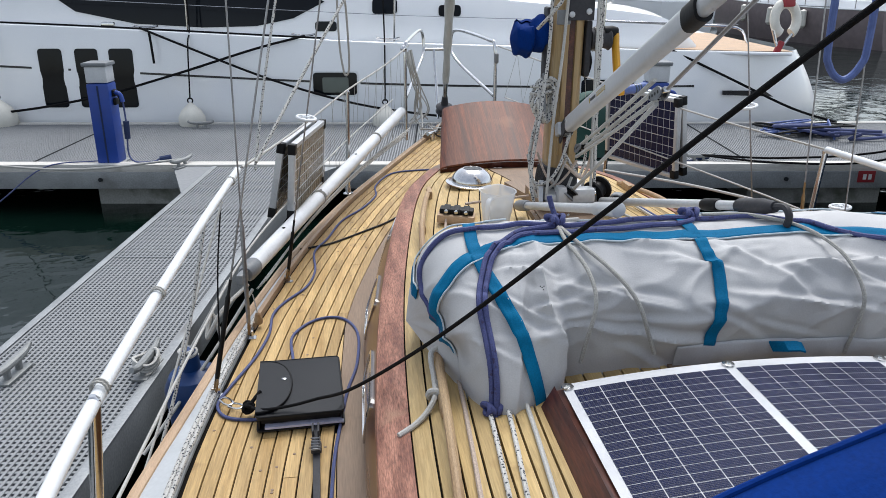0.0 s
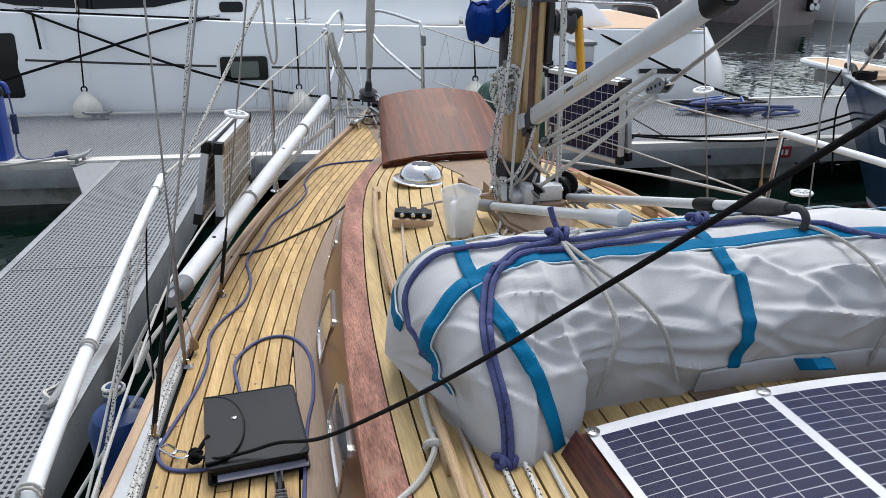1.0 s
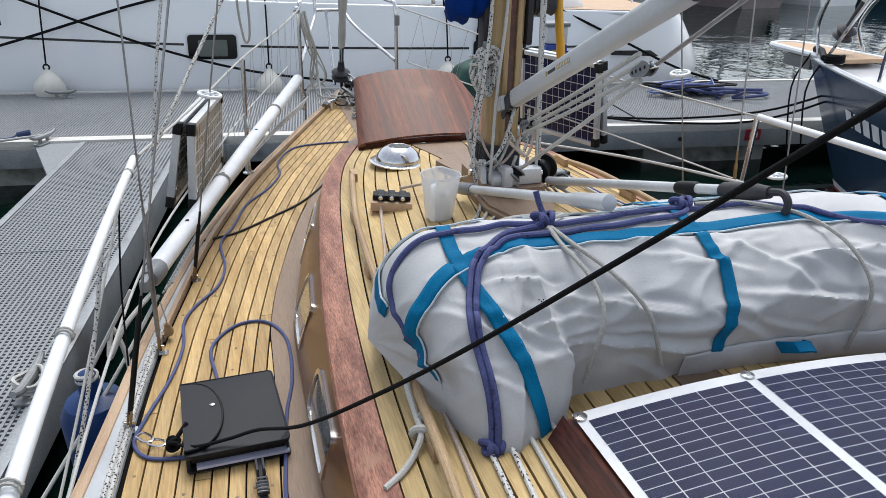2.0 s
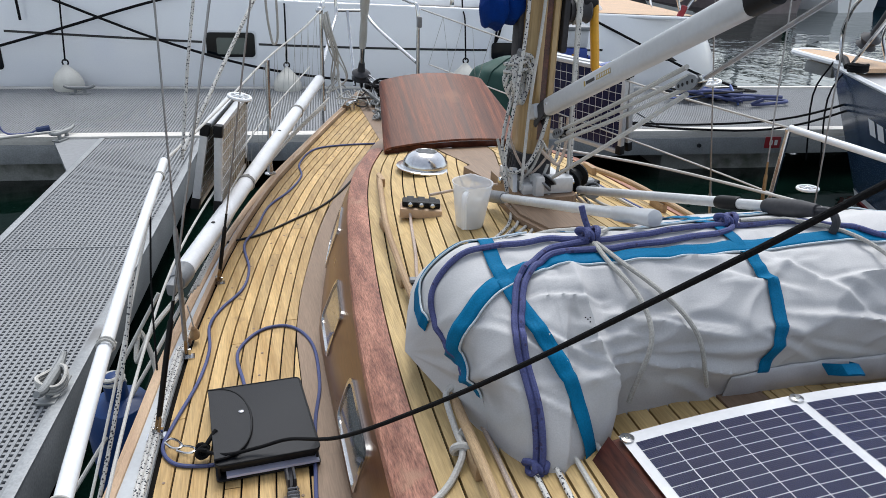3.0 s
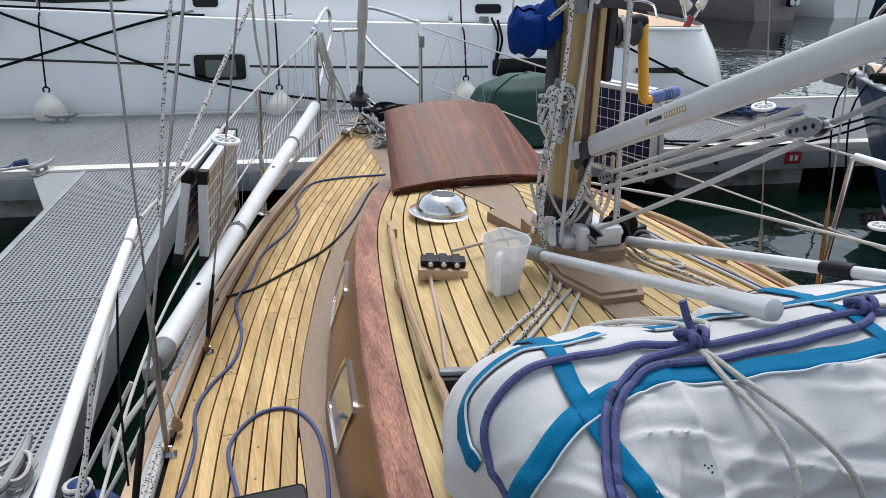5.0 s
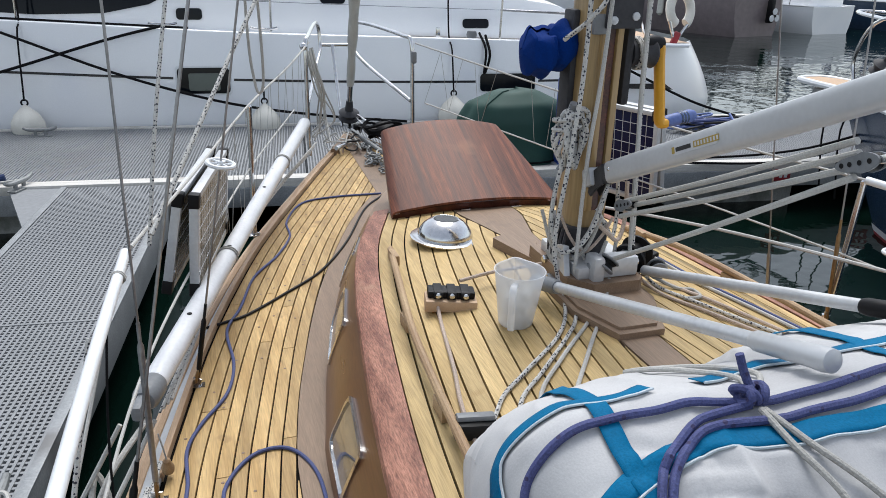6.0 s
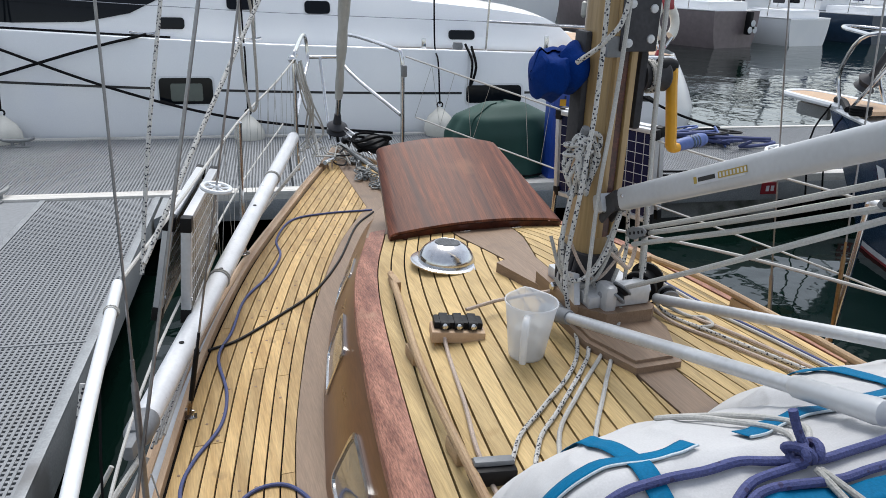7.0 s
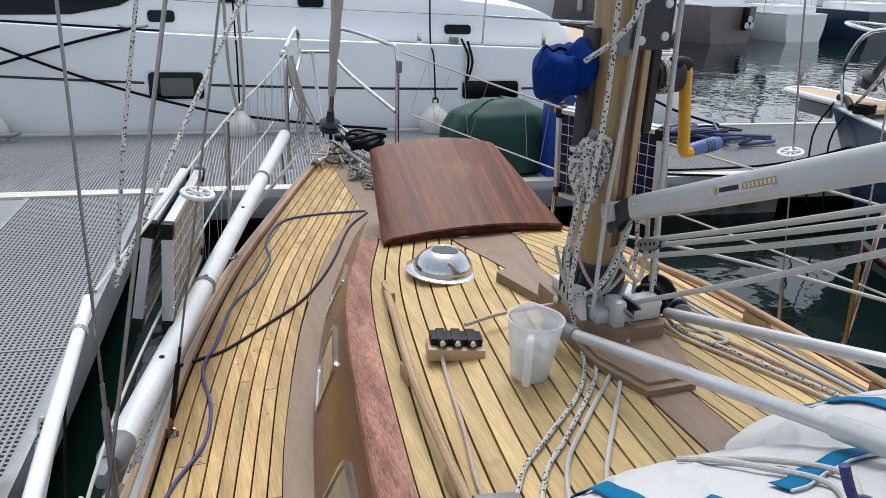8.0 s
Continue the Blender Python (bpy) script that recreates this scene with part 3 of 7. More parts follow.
part("rim", g, "dark_wood", hatch, "dark reddish rim under the lid")
for u in (0.1, 0.4, 0.7):
    p = hatch_at(u, 0.0, -0.02)
    part("hinge", Geo().box(p + Vector((0, -0.008, -0.008)), (0.04, 0.014, 0.006), bevel=0.002), "steel", hatch, "small steel hinge")
part("prop", Geo().tube([hatch_at(0.85, 0.9, -0.03), rp(0.2, 1.16)], 0.007, 8, 0), "steel", hatch)
coaming = Geo()
for a, b_ in (((-0.3, 0.86), (0.3, 0.86)), ((-0.3, 0.86), (-0.25, 1.2)), ((0.3, 0.86), (0.25, 1.2)), ((-0.25, 1.2), (0.25, 1.2))):
    coaming.strip([(rp(a[0], a[1], 0.03), rp(a[0] * 0.93, a[1] * 0.99 + 0.02, 0.03)), (rp(b_[0], b_[1], 0.03), rp(b_[0] * 0.93, b_[1] * 0.99 + 0.02, 0.03))], 0.06)
part("coaming", coaming, "dark_wood", hatch)

# steel mushroom ventilator
VC = (-0.235, 0.52)
vent = thing("deck_ventilator", "polished stainless steel dome ventilator on the cabin roof", "ventilator", pose(VC[0], VC[1], roof_z(*VC) + 0.001, 0, 3) @ Matrix.Scale(1.13, 4))
part("flange", Geo().lathe([(0.102, 0.0), (0.102, 0.004), (0.096, 0.006), (0.08, 0.008)], 40), "steel", vent)
part("dome", Geo().lathe([(0.08, 0.007), (0.081, 0.014), (0.076, 0.026), (0.066, 0.04), (0.052, 0.052), (0.038, 0.0585), (0.036, 0.0575), (0.03, 0.0575)], 40), "steel", vent)
g = Geo()
for i in range(-7, 8):
    g.box((i * 0.0044, 0, 0.0585), (0.0012, 2 * math.sqrt(max(0.0347 ** 2 - (i * 0.0044) ** 2, 1e-5)), 0.002)).box((0, i * 0.0044, 0.0585), (2 * math.sqrt(max(0.0347 ** 2 - (i * 0.0044) ** 2, 1e-5)), 0.0012, 0.002))
part("mesh_screen", g, "greyplast", vent, "fine grey mesh screen")

# rope clutch on its wooden pad
clutch = thing("rope_clutch", "triple black rope clutch on a wooden pad", "rope clutch", pose(-0.372, 0.045, roof_z(-0.372, 0.045), 0, 3, -13))
part("pad", Geo().box((0, 0, 0.014), (0.14, 0.07, 0.032), bevel=0.005), "tan", clutch, "varnished wooden pad")
part("cheek", Geo().box((0, 0.008, 0.04), (0.128, 0.05, 0.02), bevel=0.006), "black", clutch)
for k in (-1, 0, 1):
    part("sheave", Geo().lathe([(0.009, -0.012), (0.011, -0.011), (0.011, 0.011), (0.009, 0.012)], 14, pose(k * 0.036, -0.02, 0.043, 0, 90)), "black", clutch)
    part("fairlead", Geo().lathe([(0.004, 0.0), (0.0075, 0.002), (0.0075, 0.006), (0.004, 0.008)], 12, pose(k * 0.037, -0.028, 0.045, 90)), "steel", clutch)
    part("lever", Geo().box((k * 0.037, 0.01, 0.052), (0.024, 0.056, 0.008), pose(0, 0, -0.004, 4), bevel=0.003), "black", clutch)
clutch2 = thing("rope_clutch", "black rope clutch low on the cabin roof beside the handrail", "rope clutch", pose(-0.5, -0.5, roof_z(-0.5, -0.5), 0, 4, -5))
part("body", Geo().box((0, 0, 0.02), (0.09, 0.05, 0.036), bevel=0.007), "black", clutch2)
part("lever", Geo().box((0.0, 0.0, 0.044), (0.08, 0.02, 0.012), bevel=0.004), "greyplast", clutch2)
cam2 = thing("deck_block", "black deck block on the starboard roof edge", "pulley block", pose(0.3, 0.16, roof_z(0.3, 0.16), 0, -6, 20))
part("body", Geo().box((0, 0, 0.018), (0.08, 0.05, 0.034), bevel=0.007), "black", cam2)
part("sheave", Geo().lathe([(0.022, 0.036), (0.024, 0.039), (0.018, 0.044)], 16), "greyplast", cam2)

# roof handrails
for side in (-1, 1):
    rail = thing("roof_handrail", "bare wooden grab rail fixed along the cabin roof", "handrail", group="cabin roof handrails")
    ys_ = [0.47, 0.2, -0.1, -0.4, -0.7, -1.0, -1.3, -1.6]
    xs_ = curve_of([(-1.7, 0.595), (-0.56, 0.545), (0.0, 0.505), (0.47, 0.425)])
    h = 0.042
    part("bar", Geo().tube([rp(side * xs_(y), y, h if 0 < i < 7 else 0.012) for i, y in enumerate([0.5] + ys_[1:-1] + [-1.68])], 0.0105, 10, 5, flat=1.0), "rail", rail)
    for y in (0.42, 0.0, -0.4, -0.8, -1.2):
        z = roof_z(xs_(y), y)
        part("foot", Geo().box((side * xs_(y), y, z + 0.016), (0.022, 0.07 if side < 0 else 0.09, 0.034), bevel=0.006), "rail", rail)

# cabin windows, bent to the cabin side
def cabin_at(side, y, v, h):
    """A place on the cabin side at height share v, h proud of it."""
    def on(y_, v_):
        u = (y_ + 2.6) / (4.7 - 0.2 * v_)
        yb, yt = -2.6 + 4.7 * u, -2.6 + 4.5 * u
        p = Vector(dp(side * base_b(yb), yb)).lerp(Vector(rp(side * top_b(yt), yt, -0.012)), v_)
        p.x += side * 0.018 * math.sin(math.pi * v_)
        return p
    p = on(y, v)
    n_ = (on(y + 0.02, v) - p).cross(on(y, v + 0.04) - p).normalized()
    return p + (n_ if n_.x * side > 0 else -n_) * h


for y, w, h in ((0.98, 0.17, 0.24), (0.46, 0.235, 0.27), (-0.17, 0.235, 0.28), (-0.76, 0.3, 0.29)):
    for side in (-1, 1):
        wd = thing("cabin_window", "slanted oblong cabin port with a dull metal frame", "window", group="cabin side windows")

        def edge(k, grow):
            a = 2 * math.pi * (k + 0.5) / 32
            cx, cy = math.cos(a), math.sin(a)
            sx, sy = math.copysign(abs(cx) ** 0.22, cx), math.copysign(abs(cy) ** 0.22, cy)
            return y + sx * (w / 2 + grow) - 0.13 * w * sy, 0.48 + sy * (h + grow * 2.4) * 0.9
        g = Geo()
        vs = []
        for k in range(32):
            o, i_ = edge(k, 0.009), edge(k, -0.004)
            vs += [cabin_at(side, *o, -0.003), cabin_at(side, *o, 0.006), cabin_at(side, *i_, 0.007), cabin_at(side, *i_, 0.0)]
        g.add(vs, [(4 * k + j, 4 * k + j + 1, 4 * ((k + 1) % 32) + j + 1, 4 * ((k + 1) % 32) + j) for k in range(32) for j in range(3)])
        part("frame", g, "steel", wd, "thin chromed frame")
        g = Geo()
        inner = [edge(k, -0.004) for k in range(32)]
        g.add([cabin_at(side, *q, 0.0025) for q in inner] + [cabin_at(side, y + (q[0] - y) * 0.4, 0.48 + (q[1] - 0.48) * 0.4, 0.0025) for q in inner] + [cabin_at(side, y, 0.48, 0.0025)],
              [(k, (k + 1) % 32, 32 + (k + 1) % 32, 32 + k) for k in range(32)] + [(32 + k, 32 + (k + 1) % 32, 64) for k in range(32)])
        part("pane", g, "portglass", wd)

# mast
MX, MY = 0.03, 0.11
RAKE = pose(MX, MY, 0.4, 0.6, 0.3, 0)
mast = thing("mast", "varnished wooden mast with a dark sail groove stepped on the roof", "mast", RAKE)


def oval(a, rx, ry):
    c, s = math.cos(a), math.sin(a)
    return (rx * math.copysign(abs(c) ** 0.75, c), ry * math.copysign(abs(s) ** 0.75, s))


def oval_tube(rx, ry, z0, z1, seg=28):
    g = Geo()
    g.prism([oval(2 * math.pi * k / seg, rx, ry) for k in range(seg)], z0, z1)
    return g


part("spar", oval_tube(0.058, 0.074, 0.14, 9.0), "pine", mast)
part("sail_groove", Geo().box((0.0, -0.071, 4.6), (0.02, 0.012, 8.7)), "dark_wood", mast, "dark sail groove")
for x in (-0.021, 0.021):
    part("groove_batten", Geo().box((x, -0.076, 4.6), (0.018, 0.02, 8.7), bevel=0.004), "pine", mast)
part("mast_collar", oval_tube(0.07, 0.09, 0.115, 0.2), "rubber", mast, "dark grey cast mast collar")
for k in range(5):
    part("collar_rib", Geo().tube([(-0.074, 0.02 - 0.022 * k, 0.07), (-0.078, 0.02 - 0.022 * k, 0.14), (-0.07, 0.02 - 0.022 * k, 0.19)], 0.006, 6, 3), "rubber", mast)
part("step_plate", Geo().box((0.01, -0.05, 0.105), (0.18, 0.24, 0.035), bevel=0.007), "alu", mast, "cast aluminium mast step")
part("step_wing", Geo().box((0.035, -0.155, 0.118), (0.12, 0.05, 0.055), bevel=0.008), "alu", mast)
part("cheek_plate", Geo().prism([(-0.05, -0.03), (0.05, -0.03), (0.035, 0.03), (-0.02, 0.045)], -0.008, 0.008, pose(-0.088, -0.09, 0.12, 90, 0, 80)), "alu", mast)
part("cheek_plate", Geo().box((-0.03, -0.165, 0.118), (0.035, 0.06, 0.075), bevel=0.012), "alu", mast)
part("hinge_pin", Geo().tube([(-0.05, -0.165, 0.125), (0.1, -0.165, 0.125)], 0.009, 12, 0), "steel", mast)
part("step_block", Geo().prism([(-0.1, 0.1), (0.1, 0.1), (0.105, -0.19), (0.085, -0.21), (-0.05, -0.21), (-0.1, -0.15)], 0.0, 0.09), "board", mast, "thick grey-brown wooden mast block")
part("step_ramp", Geo().prism([(-0.13, -0.08), (0.12, -0.08), (0.115, -0.24), (0.04, -0.41), (-0.085, -0.41), (-0.135, -0.26)], -0.02, 0.05).prism([(-0.115, -0.08), (0.105, -0.08), (0.1, -0.235), (0.03, -0.39), (-0.075, -0.39), (-0.12, -0.255)], 0.05, 0.058), "board", mast, "chamfered grey-brown wooden ramp")
for z in (0.09, 0.05):
    part("bolt", Geo().lathe([(0.012, -0.006), (0.012, 0.006), (0.008, 0.01)], 10, pose(-0.1, -0.1 + z, z, 0, -90)), "steel", mast)
part("winch_pad", Geo().box((-0.066, 0.02, 0.62), (0.02, 0.06, 0.3), bevel=0.012), "rubber", mast, "dark grey winch pad")
part("winch_pad", Geo().box((0.068, -0.03, 0.63), (0.024, 0.06, 0.2), bevel=0.012), "rubber", mast)
part("mast_fitting", Geo().box((0.02, -0.092, 0.80), (0.1, 0.01, 0.14), bevel=0.004), "rubber", mast, "grey rigging plate")
part("mast_fitting", Geo().box((-0.035, -0.082, 0.74), (0.05, 0.014, 0.05), bevel=0.006), "greyplast", mast)
for x, z in ((-0.01, 0.84), (0.05, 0.83), (-0.01, 0.75), (0.05, 0.76)):
    part("rivet", Geo().lathe([(0.011, 0.0), (0.01, 0.004), (0.004, 0.006)], 10, pose(0.0 + x, -0.097, z, 90)), "alu", mast)
wedge = Geo().prism([(-0.08, 0.2), (0.1, 0.2), (0.16, -0.02), (0.1, -0.14), (-0.05, -0.14), (-0.1, 0.0)], -0.01, 0.045)
step = part("mast_partner", wedge, "board", mast, "grey-brown wooden mast pad")
part("pad_wedge", Geo().prism([(-0.15, 0.27), (-0.09, 0.3), (-0.03, 0.2), (-0.1, 0.08)], -0.01, 0.055), "board", mast)
part("pad_tail", Geo().prism([(-0.05, -0.14), (0.1, -0.14), (0.04, -0.4), (-0.09, -0.4)], -0.01, 0.03), "board", mast)
# winches and covers on the mast
w1 = thing("winch_cover", "royal blue cloth cover over a mast winch", "winch cover", pose(MX - 0.075, MY + 0.02, 1.06, 0, -90, 0))
part("cloth", Geo().grid(lambda u, v: ((0.052 + 0.012 * wob(math.cos(6.283 * u), math.sin(6.283 * u), v * 3, 1.6) + 0.006 * math.sin(18 * u)) * math.cos(6.283 * u) * (1 if v < 0.86 else (1 - v) / 0.14 * 0.8 + 0.2) * (0.85 + 0.3 * (v > 0.35)),
                                        (0.052 + 0.012 * wob(math.cos(6.283 * u), math.sin(6.283 * u), v * 3, 1.6)) * math.sin(6.283 * u) * (1 if v < 0.86 else (1 - v) / 0.14 * 0.8 + 0.2) * (0.85 + 0.3 * (v > 0.35)), 0.12 * v), 32, 16).add([(0, 0, 0.122)] + [(0.012 * math.cos(k), 0.012 * math.sin(k), 0.1195) for k in range(6)], [(0, 1 + k, 1 + (k + 1) % 6) for k in range(6)]), "bluecloth", w1)
part("cloth_gather", Geo().grid(lambda u, v: ((0.03 + 0.03 * math.sin(math.pi * v) + 0.008 * math.sin(12 * u * 3.14 + 5 * v)) * math.cos(6.283 * u) + 0.02, (0.03 + 0.03 * math.sin(math.pi * v)) * math.sin(6.283 * u) + 0.0, -0.03 + 0.085 * v), 30, 12), "bluecloth", w1)
w2 = thing("mast_winch", "chrome mast winch wound with flecked rope", "winch", pose(MX + 0.085, MY - 0.03, 1.06, 0, 90, 0))
part("drum", Geo().lathe([(0.04, 0.0), (0.036, 0.01), (0.03, 0.03), (0.034, 0.06), (0.04, 0.07), (0.036, 0.076)], 24), "rubber", w2)
for k in range(2):
    part("rope_turn", Geo().tube([(0.039 * math.cos(a), 0.039 * math.sin(a), 0.014 + 0.011 * k + 0.0017 * a) for a in span(0, 6.283, 14)], 0.0055, 6, 1), "fleckrope", w2)
hd = thing("winch_crank", "yellow winch crank with a blue grip on the mast winch", "winch crank")
a_, b_ = Vector((0.205, 0.075, 1.085)), Vector((0.232, 0.07, 0.875))
part("arm", Geo().tube([a_ + Vector((-0.03, 0, 0.004)), a_, a_.lerp(b_, 0.25), a_.lerp(b_, 0.75), b_, b_ + Vector((0.02, 0.0, -0.003))], 0.0175, 12, 5, flat=0.8), "yellow", hd)
part("hub", Geo().lathe([(0.02, 0), (0.022, 0.03), (0.016, 0.05)], 14, turn_to(a_ + Vector((-0.04, 0, 0)), a_ + Vector((0.1, 0, 0)))), "black", hd)
part("grip", Geo().lathe([(0.012, 0.0), (0.0165, 0.01), (0.0175, 0.05), (0.019, 0.09), (0.015, 0.105)], 16, turn_to(b_ + Vector((0.015, 0, 0)), b_ + Vector((0.13, 0.02, 0.012)))), "bluegrip", hd, "blue ribbed grip")
for k in range(3):
    part("grip_ring", Geo().lathe([(0.0185, 0.05 + 0.01 * k), (0.019, 0.053 + 0.01 * k), (0.0185, 0.056 + 0.01 * k)], 16, turn_to(b_ + Vector((0.015, 0, 0)), b_ + Vector((0.13, 0.02, 0.012)))), "navy", hd)
w3 = thing("halyard_drum", "black reel block beside the mast foot", "pulley block", pose(MX + 0.13, MY - 0.1, 0.515, 0, 75, 35))
part("reel", Geo().lathe([(0.045, -0.03), (0.047, -0.022), (0.03, -0.016), (0.03, 0.016), (0.047, 0.022), (0.045, 0.03)], 22), "black", w3)
part("bracket", Geo().box((0.0, 0.0, -0.035), (0.06, 0.04, 0.012), bevel=0.004), "greyplast", w3)
for p, r in (((MX + 0.0, MY - 0.18, 0.53), 40), ((MX - 0.02, MY - 0.13, 0.45), 70), ((MX - 0.1, MY - 0.07, 0.44), 20), ((MX + 0.2, MY - 0.12, 0.47), 80)):
    bl = thing("pulley_block", "grey pulley block shackled at the mast foot", "pulley block", pose(*p, r, 20, r * 2), group="blocks at the mast foot")
    for z in (-0.014, 0.014):
        part("cheek", Geo().lathe([(0.026, z - 0.003), (0.028, z), (0.026, z + 0.003)], 16), "greyplast", bl)
    part("sheave", Geo().lathe([(0.023, -0.009), (0.016, 0.0), (0.023, 0.009)], 16), "black", bl)
    part("shackle", Geo().tube([(0.02, 0, -0.012), (0.045, 0, -0.01), (0.055, 0, 0), (0.045, 0, 0.01), (0.02, 0, 0.012)], 0.0035, 6, 4), "steel", bl)

def flat_oval(a, rx, ry):
    c, s = math.cos(a), math.sin(a)
    return (rx * math.copysign(abs(c) ** 0.55, c), ry * math.copysign(abs(s) ** 0.55, s))


# rod kicker from the mast up under the boom
K0, K1 = Vector((0.02, 0.0, 0.755)), Vector((-0.03, -1.6, 1.44))
KM = turn_to(K0, K1)
kick = thing("rod_kicker", "pale grey aluminium rod kicker strut sloping up from the mast", "boom strut", KM)
KL = (K1 - K0).length
part("strut", Geo().prism([flat_oval(2 * math.pi * k / 32, 0.0195, 0.0285) for k in range(32)], 0.07, 1.12), "vang", kick)
part("inner_rod", Geo().prism([oval(2 * math.pi * k / 20, 0.015, 0.022) for k in range(20)], 1.12, KL), "alu", kick)
part("end_fitting", Geo().prism([flat_oval(2 * math.pi * k / 24, 0.0175, 0.0265) for k in range(24)], 0.035, 0.074), "rubber", kick, "dark grey cast end fitting")
for x_ in (-0.014, 0.014):
    part("jaw_plate", Geo().prism([(0.03, 0.024), (0.03, -0.024), (-0.012, -0.034), (-0.05, -0.05), (-0.066, -0.03), (-0.03, 0.012)], x_ - 0.003, x_ + 0.003, Matrix(((0, 0, 1, 0), (0, 1, 0, 0), (1, 0, 0, 0.02), (0, 0, 0, 1)))), "rubber", kick)
part("jaw_pin", Geo().tube([(-0.024, -0.02, -0.01), (0.024, -0.02, -0.01)], 0.006, 10, 0), "steel", kick)
part("rivet", Geo().lathe([(0.005, 0.0), (0.004, 0.002), (0.001, 0.003)], 10, pose(-0.0195, 0.006, 0.09, 0, -90)), "steel", kick)
part("strut_collar", Geo().prism([oval(2 * math.pi * k / 24, 0.022, 0.031) for k in range(24)], 1.1, 1.17), "black", kick)
part("gooseneck", Geo().box((0.0, -0.0, -0.02), (0.06, 0.05, 0.05), bevel=0.01), "alu", kick)


def lettering(name, body, size, material, m, parent):
    cu = bpy.data.curves.new(name, "FONT")
    cu.body, cu.size, cu.extrude = body, size, 0.0003
    tmp = bpy.data.objects.new(name, cu)
    scene.collection.objects.link(tmp)
    me = bpy.data.meshes.new_from_object(tmp.evaluated_get(bpy.context.evaluated_depsgraph_get()))
    bpy.data.objects.remove(tmp)
    me.materials.clear()
    me.materials.append(M[material])
    ob = new(name, me)
    ob.parent = parent
    ob.matrix_basis = m
    return ob


# name plates on the port face of the strut; bars stand where a maker's name stood
side_m = Matrix(((0, 0, -1, -0.0258), (0, 1, 0, -0.012), (1, 0, 0, 0.0), (0, 0, 0, 1)))
part("name_plate", Geo().box((-0.0198, 0.002, 0.465), (0.0014, 0.022, 0.15)), "cellback", kick)
part("maker_mark", Geo().box((-0.0206, 0.002, 0.425), (0.001, 0.009, 0.055)), "ink_black", kick)
part("maker_mark", Geo().box((-0.0206, 0.002, 0.388), (0.001, 0.014, 0.01)), "ink_gold", kick)
part("gold_band", Geo().box((-0.0206, 0.002, 0.505), (0.001, 0.013, 0.085)), "ink_gold", kick)
for k in range(8):
    part("gold_gap", Geo().box((-0.0212, 0.002, 0.47 + 0.0105 * k), (0.0006, 0.0085, 0.005)), "cellback", kick)
# kicker tackle
tackle = thing("kicker_tackle", "white rope tackle between the mast foot and the kicker", "rope tackle")
UB = Vector((0.02, -0.82, 1.0))
LB = Vector((0.05, -0.09, 0.7))
for i, (a_, b_) in enumerate(((LB + Vector((0.0, 0, 0.01)), UB + Vector((-0.01, 0.02, 0.03))), (LB + Vector((0.01, 0, -0.005)), UB + Vector((0.0, 0.02, 0.01))), (LB + Vector((-0.01, 0, -0.03)), UB + Vector((0.01, 0.02, -0.012))), (Vector((0.04, -0.05, 0.53)), UB + Vector((0.0, 0.02, -0.03))))):
    part("rope_fall", Geo().tube([a_, a_.lerp(b_, 0.5) + Vector((0, 0, -0.004)), b_], 0.0062, 8, 4), "whiterope", tackle)
for p, q in ((LB, UB), (UB, LB)):
    bm_ = turn_to(p, q)
    fb = part("fiddle_block", Geo().box((0, 0, -0.03), (0.016, 0.014, 0.03), bm_, bevel=0.004), "steel", tackle, "grey perforated fiddle block")
    for s_ in (-1, 1):
        ck = Geo().prism([(0.017 * math.cos(a) * (1.0 if math.sin(a) < 0 else 0.75), 0.045 * math.sin(a)) for a in span(0, 5.98, 20)], -0.002, 0.002, bm_ @ pose(s_ * 0.011, 0, 0.012, 90, 0, 90))
        part("cheek", ck, "greyplast", fb)
        for z_ in (-0.015, 0.005, 0.025, 0.042):
            part("cheek_hole", Geo().lathe([(0.0, 0.0), (0.0045, 0.0), (0.0045, 0.0006)], 8, bm_ @ pose(s_ * 0.0132, 0, z_, 0, 90 * s_)), "black", fb)
    for z_, r_ in ((-0.01, 0.014), (0.032, 0.011)):
        part("sheave", Geo().lathe([(r_, -0.007), (r_ - 0.003, 0.0), (r_, 0.007)], 16, bm_ @ pose(0, 0, z_, 0, 90)), "black", fb)
part("wire_strop", Geo().tube([UB + Vector((0, -0.03, 0.01)), Vector((0.02, -1.3, 1.28))], 0.005, 6, 0), "wire", tackle)

